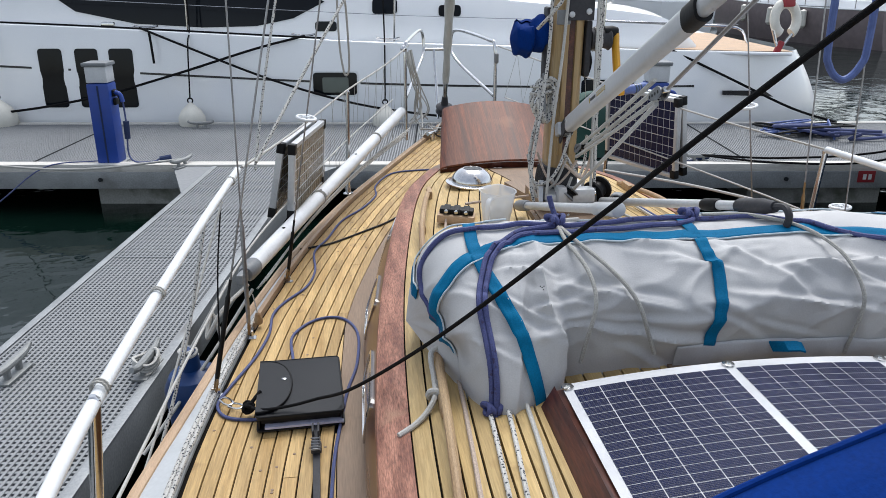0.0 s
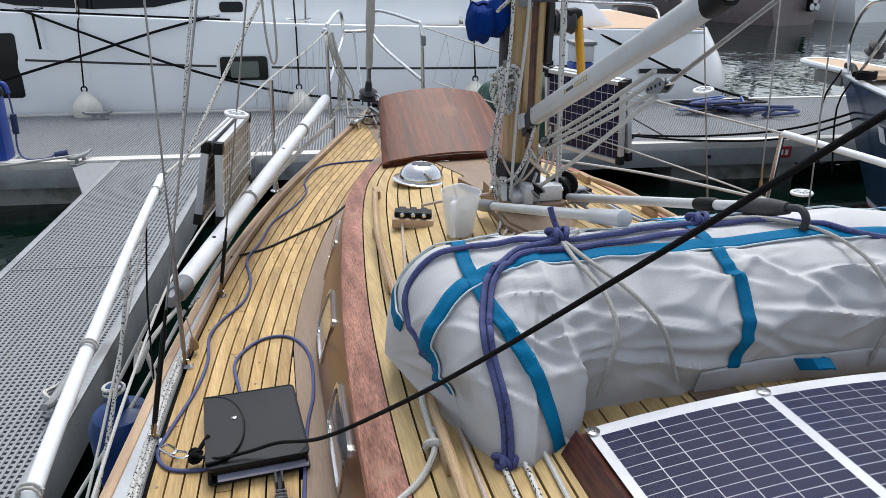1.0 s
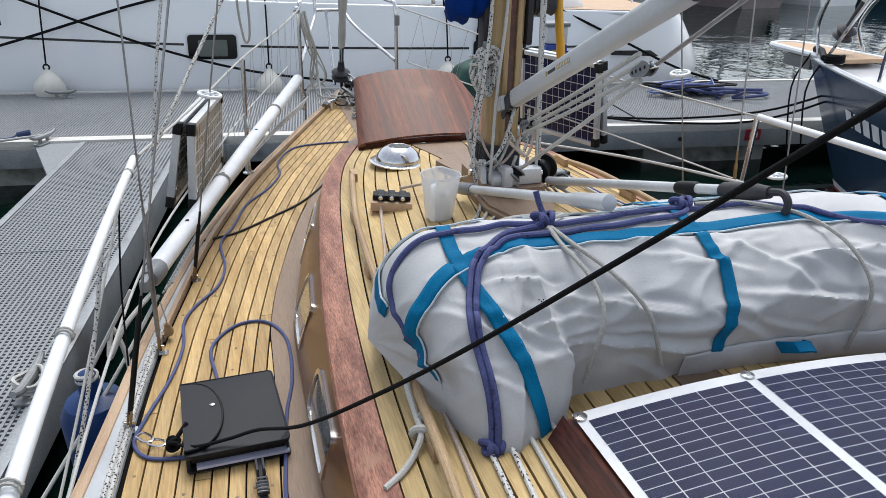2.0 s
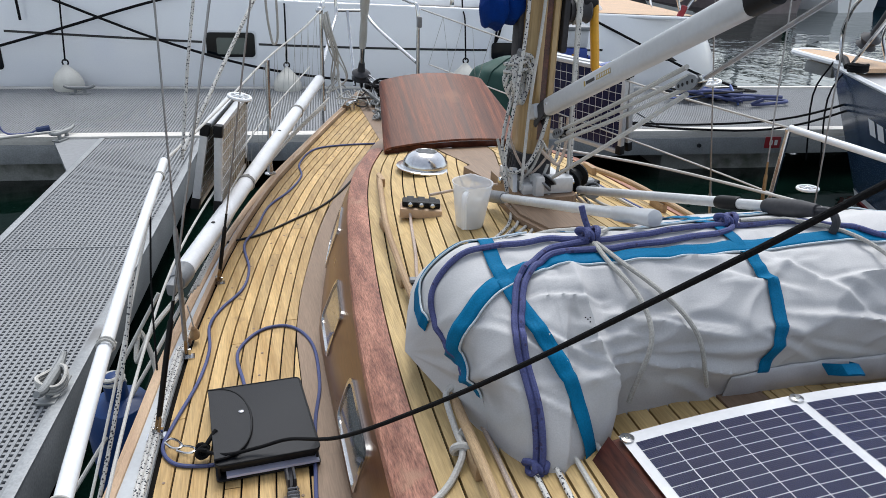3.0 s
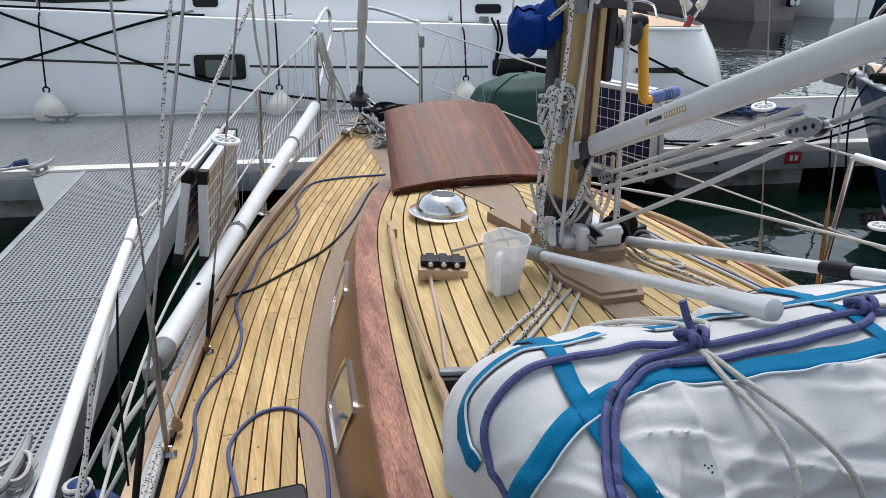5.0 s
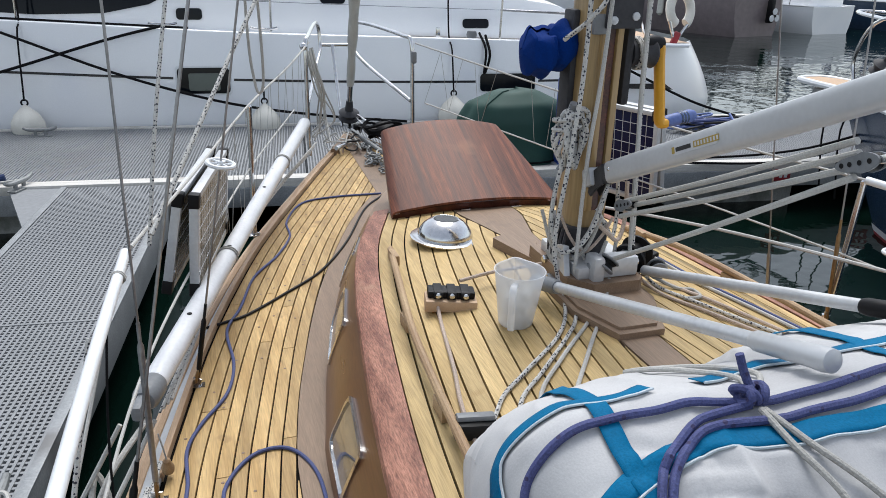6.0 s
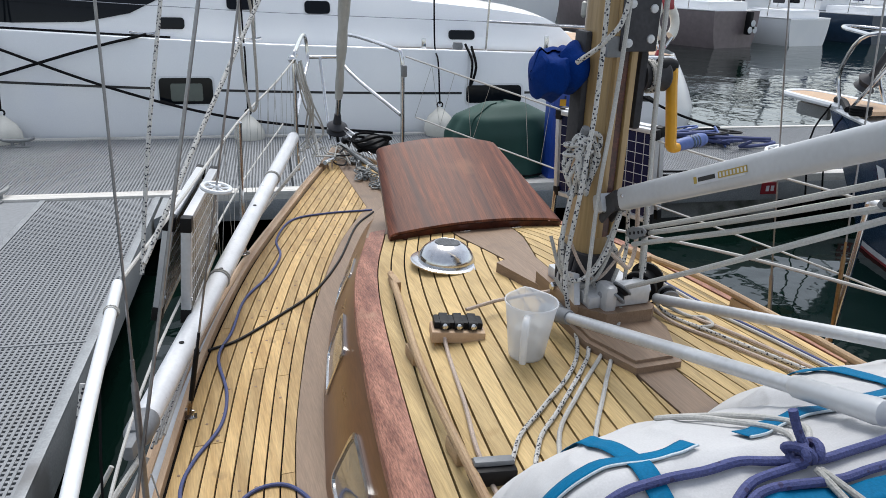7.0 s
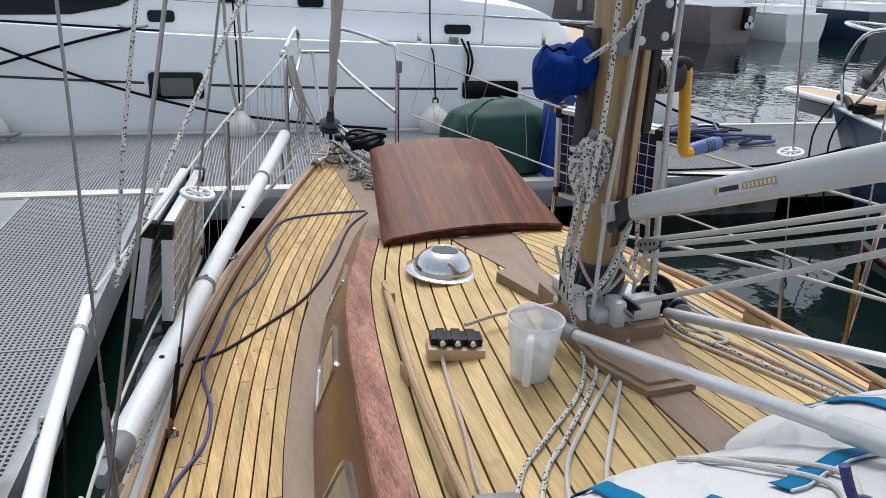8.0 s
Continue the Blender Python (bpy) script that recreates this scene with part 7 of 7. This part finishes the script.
def cat_pane(name, pts, lift, m_, lab="", house=False):
    """A pane lying on the topside or the house: pts of (u, z)."""
    g = Geo()
    n_ = len(pts)

    def surf(u, z):
        if house:
            z0, z1 = edge(u) - 0.01, max(house_top(u), edge(u) + 0.01)
            return 2.62 + 0.3 * ((z - z0) / (z1 - z0)) ** 2 * (z1 - z0) + (0.5 * max(0, u - 4.8) ** 2)
        d = (edge(u) - z) / (edge(u) + 0.9)
        return 2.33 - 0.1 * math.sin(math.pi * min(1, d * 0.8 + 0.08))
    front = [(u, surf(u, z) - lift, z) for u, z in pts]
    back = [(u, surf(u, z) + 0.02, z) for u, z in pts]
    c = (sum(p[0] for p in pts) / n_, sum(p[1] for p in pts) / n_)
    g.add(front + back + [(c[0], surf(*c) - lift, c[1])], [(i, (i + 1) % n_, 2 * n_) for i in range(n_)] + [(i, (i + 1) % n_, n_ + (i + 1) % n_, n_ + i) for i in range(n_)])
    return part(name, g, m_, cat, lab)


def rounded(u0, u1, z0, z1, lean=0.0, r=0.04):
    out = []
    for cx, cz, a0 in ((u1 - r, z1 - r, 0), (u0 + r, z1 - r, 90), (u0 + r, z0 + r, 180), (u1 - r, z0 + r, 270)):
        for k in range(5):
            a = radians(a0 + 22.5 * k)
            x, z = cx + r * math.cos(a), cz + r * math.sin(a)
            out.append((x + lean * (z1 - z), z))
    return out


for u0, u1 in ((-2.36, -2.08), (-1.93, -1.66), (-1.53, -1.25)):
    cat_pane("window_recess", rounded(u0 - 0.03, u1 + 0.03, -0.25, 0.5, 0.02), 0.003, "white")
    cat_pane("hull_window", rounded(u0, u1, -0.22, 0.46, 0.02), 0.009, "glass", "tall tinted hull window")
for u0, u1, z0, z1 in ((0.86, 1.38, -0.075, 0.185), (4.05, 4.68, -0.09, 0.1)):
    cat_pane("port_frame", rounded(u0 - 0.02, u1 + 0.02, z0 - 0.02, z1 + 0.02), 0.004, "plastic_white")
    cat_pane("hull_port", rounded(u0, u1, z0, z1), 0.01, "glass", "oblong tinted hull port")
M["dimgreen"] = mat("dim_cabin_interior", (0.1, 0.12, 0.105), 0.3, grain=0.05, bump=0.0)
cat_pane("port_view", rounded(0.97, 1.28, -0.045, 0.13, 0, 0.02), 0.013, "dimgreen")
for u0, u1, z0, z1 in ((0.86, 1.12, 0.63, 0.745), (3.92, 4.22, 0.55, 0.65)):
    cat_pane("house_port", rounded(u0, u1, z0, z1, 0, 0.035), 0.012, "glass", "small tinted cabin port", True)
cat_pane("saloon_window", [(-2.35, 1.1), (-2.0, 0.86), (-1.3, 0.72), (-0.5, 0.675), (0.15, 0.69), (0.6, 0.78), (0.98, 0.97), (0.6, 1.15), (-0.5, 1.35), (-2.0, 1.4)], 0.012, "glass", "long tinted saloon window", True)
cat_pane("roof_hatch_dark", rounded(1.55, 1.85, 0.83, 1.0), 0.014, "glass", "", True)
cat_pane("roof_hatch_dark", rounded(2.35, 2.62, 0.8, 0.93), 0.014, "glass", "", True)
for a, b_ in ((-9, -2.45), (-2.02, -1.99), (-1.6, -1.58), (-1.18, 0.82), (1.42, 4.0), (4.72, 5.4)):
    n_ = max(2, int((b_ - a) / 0.2))
    zs = lambda u: 0.12 - 0.05 * u + 0.006 * max(0, u) ** 2
    cat_pane("hull_stripe", [(u, zs(u) + 0.012) for u in span(a, b_, n_)] + [(u, zs(u) - 0.012) for u in span(b_, a, n_)], 0.003, "stripe")
cat_pane("stripe_arrow", [(5.75, -0.03), (6.25, -0.03), (6.36, -0.1), (5.75, -0.08)], 0.003, "stripe")
part("deck_jackline", Geo().tube([(u, 2.36, edge(u) + 0.03) for u in span(-9, 1.0, 24)], 0.012, 6, 2), "blackrope", cat)
for u in (-6.4, -2.86, -0.62, 1.82, 4.3):
    part("stanchion", Geo().tube([(u, 2.42, edge(u)), (u + 0.02, 2.42, edge(u) + 0.62)], 0.012, 8, 0), "steel", cat)
part("lifeline", Geo().tube([(u, 2.42, edge(u) + 0.6) for u in (-6.4, -2.86, -0.62, 1.82, 4.3, 5.9)], 0.004, 6, 2), "steel", cat)
part("lifeline", Geo().tube([(u, 2.42, edge(u) + 0.32) for u in (-6.4, -2.86, -0.62, 1.82, 4.3, 5.9)], 0.004, 6, 2), "steel", cat)
part("aft_rail", Geo().tube([(4.3, 2.44, edge(4.3) + 0.32), (5.3, 2.44, edge(5.3) + 0.3), (5.9, 2.44, edge(5.9) + 0.28), (6.1, 2.6, edge(6) + 0.1)], 0.014, 8, 4), "steel", cat)
for u in (-1.1, 0.75, 1.75):
    cl = part("deck_cleat", Geo().tube([(u - 0.14, 2.4, edge(u) + 0.06), (u - 0.06, 2.4, edge(u) + 0.045), (u + 0.06, 2.4, edge(u) + 0.045), (u + 0.14, 2.4, edge(u) + 0.06)], 0.014, 8, 4), "steel", cat)
part("genoa_car", Geo().box((-1.55, 2.42, edge(-1.5) + 0.05), (0.16, 0.05, 0.07), bevel=0.02), "steel", cat)
part("fairlead", Geo().lathe([(0.05, 0), (0.06, 0.04), (0.05, 0.08), (0.03, 0.08)], 16, pose(3.98, 2.42, edge(4) + 0.01)), "greyplast", cat)
for u, h in ((3.6, 0.12), (5.0, 0.2)):
    part("hanging_block", Geo().box((u, 2.42, edge(u) + h * 0.5), (0.05, 0.03, h), bevel=0.018), "steel", cat)
# cat fenders, each with its cord
for u, z, s in ((-2.82, -0.2, 1.1), (-0.57, -0.23, 0.95), (1.72, -0.25, 0.95), (3.72, -0.2, 1.0)):
    f_ = thing("white_fender", "cream pear-shaped fender hanging against the catamaran hull", "fender", PM @ pose(u, 2.07, z), group="catamaran fenders")
    part("body", Geo().lathe([(0.02 * s, 0.1 * s), (0.03 * s, 0.085 * s), (0.055 * s, 0.06 * s), (0.12 * s, 0.0), (0.16 * s, -0.08 * s), (0.165 * s, -0.15 * s), (0.13 * s, -0.25 * s), (0.05 * s, -0.3 * s)], 26), "fender", f_)
    part("eye", Geo().tube([(0.03 * math.cos(a), 0, 0.12 * s + 0.03 * math.sin(a)) for a in span(0, 6.283, 12)], 0.009, 6, 1), "black", f_)
    part("cord", Geo().tube([(0, 0, 0.13), (0.0, 0.14, edge(u) - z - 0.1), (-0.01, 0.29, edge(u) - z + 0.05), (-0.02, 0.34, edge(u) - z + 0.6)], 0.009, 6, 4), "blackrope", f_)
for pts, lab in (
    ([(-1.15, 2.33, 0.69), (-0.6, 2.16, 0.5), (0.4, 2.1, 0.12), (1.4, 2.08, -0.16), (2.4, 2.05, -0.3), (3.2, 2.0, -0.36)], "black spring line crossing the catamaran side"),
    ([(0.78, 2.33, 0.6), (0.2, 2.16, 0.46), (-0.8, 2.1, 0.16), (-1.8, 2.06, -0.1), (-3.0, 2.04, -0.27), (-5.0, 2.02, -0.36)], "black spring line crossing the catamaran side"),
    ([(5.1, 2.34, 0.44), (5.8, 2.2, 0.12), (6.5, 2.05, -0.2), (7.0, 1.9, -0.35)], "black stern line of the catamaran"),
):
    solo("mooring_rope", Geo().tube([PM @ Vector(p) for p in pts], 0.014, 8, 6), "blackrope", lab, "rope")
solo("hanging_line", Geo().tube([PM @ Vector(p) for p in ((-1.0, 2.2, 0.66), (-0.98, 2.17, 0.5), (-0.97, 2.16, 0.3))], 0.014, 6, 4), "blackrope", "black rope end hanging down the catamaran side", "rope")
solo("hanging_line", Geo().tube([PM @ Vector(p) for p in ((4.06, 2.4, 0.52), (4.1, 2.22, 0.35), (4.08, 2.2, 0.1), (4.14, 2.2, 0.3), (4.12, 2.36, 0.5))], 0.014, 6, 4), "blackrope", "black rope looped over the catamaran deck edge", "rope")
# lifebuoy and small motor on the stern rail
buoy = thing("horseshoe_lifebuoy", "white horseshoe lifebuoy with a red patch on the stern rail", "lifebuoy", PM @ pose(6.6, 2.75, 0.76, 80, 0, 20))
part("horseshoe", Geo().tube([(0.17 * math.cos(a), 0.19 * math.sin(a), 0) for a in span(radians(-60), radians(240), 16)], 0.065, 12, 3, flat=0.7), "fender", buoy)
part("patch", Geo().box((0, 0.2, 0.02), (0.16, 0.12, 0.12), bevel=0.02), "red", buoy)
om = thing("stern_bracket", "orange and steel bracket below the lifebuoy", "bracket", PM @ pose(6.5, 2.6, 0.44))
part("arm", Geo().tube([(-0.1, 0, 0.2), (0, 0, 0.0), (0.14, 0, 0.16)], 0.02, 8, 4), "steel", om)
part("hook", Geo().box((0.0, 0, 0.0), (0.08, 0.05, 0.16), pose(0, 0, 0, 0, 20), bevel=0.02), "red", om)


# ---------------------------------------------------------------- other yachts
def yacht_hull(name, lab, m, L, B, free, col, group="", deck="white", sheer=0.25, stripe=None, stern=0.7):
    o = thing(name, lab, "sailing boat", m, group)

    def beam(s):
        return B / 2 * (math.sin(math.pi * min(1, s * 0.62 + 0.02)) ** 0.8 if s < 0.8 else (1 - (s - 0.8) * (1 - stern) / 0.2) * math.sin(math.pi * 0.516) ** 0.8)

    def side(sgn):
        def f(a, d):
            z = free + sheer * (1 - a) ** 2 - d * (free + sheer * (1 - a) ** 2 + 0.3)
            return (sgn * beam(a) * (1 - 0.3 * d ** 2), -a * L - (1 - a) ** 3 * d * L * 0.09, z)
        return f
    part("hull", Geo().grid(side(-1), 40, 10).grid(side(1), 40, 10), col, o, angle=70)
    part("transom", Geo().grid(lambda a, d: Vector(side(-1)(1, d)).lerp(Vector(side(1)(1, d)), a), 6, 10), col, o)
    part("deck", Geo().grid(lambda a, c: ((2 * c - 1) * beam(a), -a * L, free + sheer * (1 - a) ** 2 - 0.01), 40, 8), deck, o)
    part("toe_rail", Geo().tube([Vector(side(-1)(a, 0)) + Vector((0, 0, 0.015)) for a in span(0, 1, 24)], 0.022, 6, 1), "plastic_white", o)
    part("toe_rail", Geo().tube([Vector(side(1)(a, 0)) + Vector((0, 0, 0.015)) for a in span(0, 1, 24)], 0.022, 6, 1), "plastic_white", o)
    if stripe:
        for sgn in (-1, 1):
            for d0, d1, mm in ((0.72, 0.76, "ink_white"), (0.76, 0.83, "red"), (0.83, 0.87, "ink_white")):
                g = Geo().grid(lambda a, c: Vector(side(sgn)(a, d0 + (d1 - d0) * c)) + Vector((sgn * 0.006, 0.006 * (a < 0.05), 0)), 40, 1)
                part("boot_stripe", g, mm, o)
    return o, beam, side


NB = pose(4.52, 3.5, WATER, 0, 0, -3)
navy, nbeam, nside = yacht_hull("navy_yacht", "navy blue yacht moored bow-on in the next berth", NB, 9.0, 2.9, 0.95, "navy", stripe=True, sheer=0.12)
part("bow_platform", Geo().prism([(-0.22, -0.5), (-0.16, 0.45), (-0.08, 0.6), (0.08, 0.6), (0.16, 0.45), (0.22, -0.5)], 1.09, 1.125), "teakfar", navy, "pale teak bow platform")
part("platform_rim", Geo().tube([(-0.24, -0.5, 1.11), (-0.18, 0.45, 1.11), (-0.09, 0.62, 1.11), (0.09, 0.62, 1.11), (0.18, 0.45, 1.11), (0.24, -0.5, 1.11)], 0.028, 8, 4), "plastic_white", navy)
for s_ in (-1, 1):
    part("pulpit_rail", Geo().tube([(s_ * 0.24, -0.2, 1.1), (s_ * 0.22, -0.1, 1.4), (s_ * 0.3, -0.4, 1.72), (s_ * 0.5, -1.2, 1.68), (s_ * 0.52, -1.25, 1.08)], 0.016, 8, 5), "steel", navy)
    part("pulpit_leg", Geo().tube([(s_ * 0.24, -0.3, 1.1), (s_ * 0.42, -0.9, 1.7)], 0.014, 8, 0), "steel", navy)
    part("guard_wire", Geo().tube([(s_ * 0.5, -1.2, 1.66), (s_ * 1.3, -4, 1.65)], 0.005, 6, 0), "steel", navy)
part("pulpit_front", Geo().tube([(-0.3, -0.4, 1.72), (-0.1, 0.1, 1.74), (0.1, 0.1, 1.74), (0.3, -0.4, 1.72)], 0.016, 8, 5), "steel", navy)
part("furling_drum", Geo().lathe([(0.05, 0), (0.09, 0.02), (0.06, 0.05), (0.09, 0.1), (0.03, 0.14), (0.03, 5.0)], 16, turn_to((0, -0.15, 1.25), (0, -4, 8))), "rubber", navy)
part("rolled_sail", Geo().lathe([(0.045, 0.4), (0.06, 1.0), (0.05, 7.0)], 14, turn_to((0, -0.15, 1.25), (0, -4, 8))), "wake", navy)
part("anchor", Geo().box((0.0, 0.35, 0.98), (0.06, 0.4, 0.12), bevel=0.03), "galv", navy)
part("cabin", Geo().box((0, -4.2, 1.25), (1.7, 4.5, 0.45), bevel=0.12), "white", navy)
part("bow_fairlead", Geo().tube([(-0.3, -0.35, 1.12), (-0.22, -0.2, 1.16), (-0.2, -0.1, 1.16)], 0.03, 8, 4), "black", navy)
part("mooring_turns", Geo().tube([(-0.32 + 0.07 * math.cos(a), -0.5 + 0.07 * math.sin(a), 1.1 + 0.0035 * a) for a in span(0, 18, 40)], 0.016, 6, 1), "blackrope", navy)
for k in range(6):
    a = 0.085 + 0.018 * k
    p, q = Vector(nside(-1)(a, 0.2)), Vector(nside(-1)(a + 0.012, 0.28))
    part("name_bar", Geo().grid(lambda c, d: Vector(nside(-1)(a + 0.013 * c, 0.19 + 0.09 * d)) + Vector((-0.006, 0.002, 0)), 1, 1), "ink_white", navy, "white name lettering, unreadable")
for y0 in (-0.1, -0.3):
    part("dock_line", Geo().tube([(-0.24, y0, 1.12), (-0.3, y0 + 0.1, 0.8), (-0.26, y0 + 0.05, 0.2)], 0.008, 6, 4), "blackrope", navy)


def far_yacht(m, L, col, lab, cover, free=1.1, mast_h=12.0, deck="white"):
    o, bm_, sd = yacht_hull("moored_yacht", lab, m, L, L * 0.31, free, col, "moored yachts across the water", deck, sheer=0.2, stern=0.75)
    part("cabin", Geo().box((0, -L * 0.52, free + 0.28), (L * 0.17, L * 0.4, 0.55), bevel=0.16), "white", o)
    for sgn in (-1, 1):
        for k in range(3):
            part("cabin_window", Geo().box((sgn * L * 0.0855, -L * (0.42 + 0.08 * k), free + 0.32), (0.02, L * 0.06, 0.16), bevel=0.008), "glass", o)
    part("cockpit", Geo().box((0, -L * 0.86, free + 0.12), (L * 0.2, L * 0.2, 0.3), bevel=0.08), "white", o)
    part("mast", Geo().tube([(0, -L * 0.42, free), (0, -L * 0.42, mast_h)], 0.085, 10, 0), "alu", o)
    part("boom", Geo().tube([(0, -L * 0.43, free + 1.35), (0, -L * 0.85, free + 1.45)], 0.07, 8, 0), "alu", o)
    part("sail_cover", Geo().grid(lambda a, c: (0.17 * math.cos(6.283 * c) * (1 - 0.5 * a), -L * (0.43 + 0.4 * a), free + 1.52 - 0.06 * a + (0.26 - 0.1 * a) * math.sin(6.283 * c) + 0.03 * wob(a * 9, c * 5)), 24, 14), cover, o, "furled sail under a canvas cover")
    part("sprayhood", Geo().grid(lambda a, c: (L * 0.12 * math.cos(math.pi * a), -L * 0.7 - 0.5 * c, free + 0.4 + 0.75 * math.sin(math.pi * a) ** 0.6 * (1 - 0.25 * (1 - c))), 14, 4), cover, o)
    for k in range(5):
        a = 0.1 + 0.2 * k
        for sgn in (-1, 1):
            p = Vector(sd(sgn)(a, 0))
            part("stanchion", Geo().tube([p, p + Vector((0, 0, 0.62))], 0.014, 6, 0), "steel", o)
    for sgn in (-1, 1):
        part("guard_wire", Geo().tube([Vector(sd(sgn)(a, 0)) + Vector((0, 0, 0.6)) for a in span(0.02, 1, 10)], 0.007, 5, 1), "steel", o)
        part("shroud", Geo().tube([Vector(sd(sgn)(0.45, 0)), (0, -L * 0.42, mast_h * 0.95)], 0.008, 5, 0), "wire", o)
        for k in range(3):
            p = Vector(sd(sgn)(0.35 + 0.18 * k, 0.25)) + Vector((sgn * 0.12, 0, 0))
            part("fender", Geo().lathe([(0.03, 0.3), (0.1, 0.25), (0.11, -0.2), (0.04, -0.28)], 12, Matrix.Translation(p)), "fender", o)
    part("forestay", Geo().tube([(0, -0.2, free + 0.3), (0, -L * 0.41, mast_h * 0.95)], 0.05, 6, 0), "wake", o)
    part("stern_rail", Geo().tube([Vector(sd(-1)(0.85, 0)) + Vector((0, 0, 0.6)), Vector(sd(-1)(1, 0)) + Vector((0, 0, 0.62)), Vector(sd(1)(1, 0)) + Vector((0, 0, 0.62)), Vector(sd(1)(0.85, 0)) + Vector((0, 0, 0.6))], 0.018, 6, 4), "steel", o)
    return o


pk = far_yacht(pose(13.7, 27.2, WATER, 0, 0, 12), 9.0, "maroon", "grey-pink yacht moored stern-on across the water", "greysail")
ob_m = part("outboard_leg", Geo().box((0.4, -9.15, 0.75), (0.16, 0.2, 0.7), bevel=0.05), "black", pk)
prop = part("propeller", Geo().lathe([(0.05, -0.06), (0.06, 0.0), (0.03, 0.06)], 12, pose(0.4, -9.3, 0.62, 90)), "black", pk)
for k in range(3):
    part("blade", Geo().lathe([(0.0, -0.01), (0.1, -0.008), (0.1, 0.008), (0.0, 0.01)], 14, pose(0.4, -9.32, 0.62, 90) @ pose(0, 0, 0, 0, 0, 120 * k) @ pose(0, 0.13, 0)), "plastic_white", prop)
far_yacht(pose(17.7, 26.9, WATER, 0, 0, 8), 8.2, "white", "white yacht moored across the water", "greysail", 0.85)
far_yacht(pose(22.3, 28.2, WATER, 0, 0, 4), 9.0, "navy", "dark blue and white yacht moored across the water", "bluedark", 0.95)
far_yacht(pose(27.4, 28.0, WATER, 0, 0, 0), 9.5, "white", "white yacht with a blue sail cover across the water", "bluedark", 1.1)
far_yacht(pose(35.0, 28.0, WATER, 0, 0, 0), 10.5, "white", "white cruising yacht across the water", "greysail", 1.2)
far_yacht(pose(5.0, 33.5, WATER, 0, 0, 10), 10.5, "white", "white yacht behind the catamaran", "bluedark", 1.3)
far_yacht(pose(9.5, 33.0, WATER, 0, 0, 10), 9.5, "white", "white cruising yacht with red trim across the water", "red", 1.2)
far_yacht(pose(-2.0, 32.0, WATER, 0, 0, 10), 10.5, "white", "white yacht behind the catamaran", "greysail", 1.3)
far_yacht(pose(-9.0, 32.0, WATER, 0, 0, 10), 11.0, "white", "white yacht behind the catamaran", "bluedark", 1.3)
for x in (20.1, 24.9, 31.0):
    fp = thing("far_pontoon", "low grey finger pontoon across the water", "pontoon", pose(x, 24.5, WATER, 0, 0, 6), group="far pontoons", kind="structure")
    part("deck", Geo().box((0, 0, 0.42), (0.9, 8.0, 0.12), bevel=0.02), "walegrey", fp)
    part("float", Geo().box((0, 0, 0.15), (0.8, 7.0, 0.42)), "concrete", fp)
quay = thing("far_pontoon", "long grey pontoon behind the far moored yachts", "pontoon", pose(15, 34.5, WATER, 0, 0, 6), kind="structure")
part("deck", Geo().box((0, 0, 0.42), (90, 2.4, 0.12), bevel=0.02), "walegrey", quay)
part("float", Geo().box((0, 0, 0.15), (88, 2.0, 0.42)), "concrete", quay)
for k in range(8):
    far_yacht(pose(-14 + 8.5 * k, 48 + 2 * (k % 3), WATER, 0, 0, 6), 10.0 + (k % 3), ("white", "navy", "white", "white")[k % 4], ("white yacht in the second row of the marina", "dark blue yacht in the second row of the marina", "white yacht in the second row of the marina", "white yacht in the second row of the marina")[k % 4], ("bluedark", "greysail")[k % 2], 1.2)
M["bank"] = mat("grey_green_far_shore", (0.16, 0.18, 0.16), 0.9, scale=0.05, fine=0.6)
shore = Geo().grid(lambda a, c: (-260 + 520 * a, 130 + 30 * c, WATER + (5 + 4 * wob(a * 30, 0, 3)) * math.sin(math.pi * 0.5 * c)), 120, 6)
solo("far_shore", shore, "bank", "low grey-green shore beyond the marina", "shore", kind="structure")
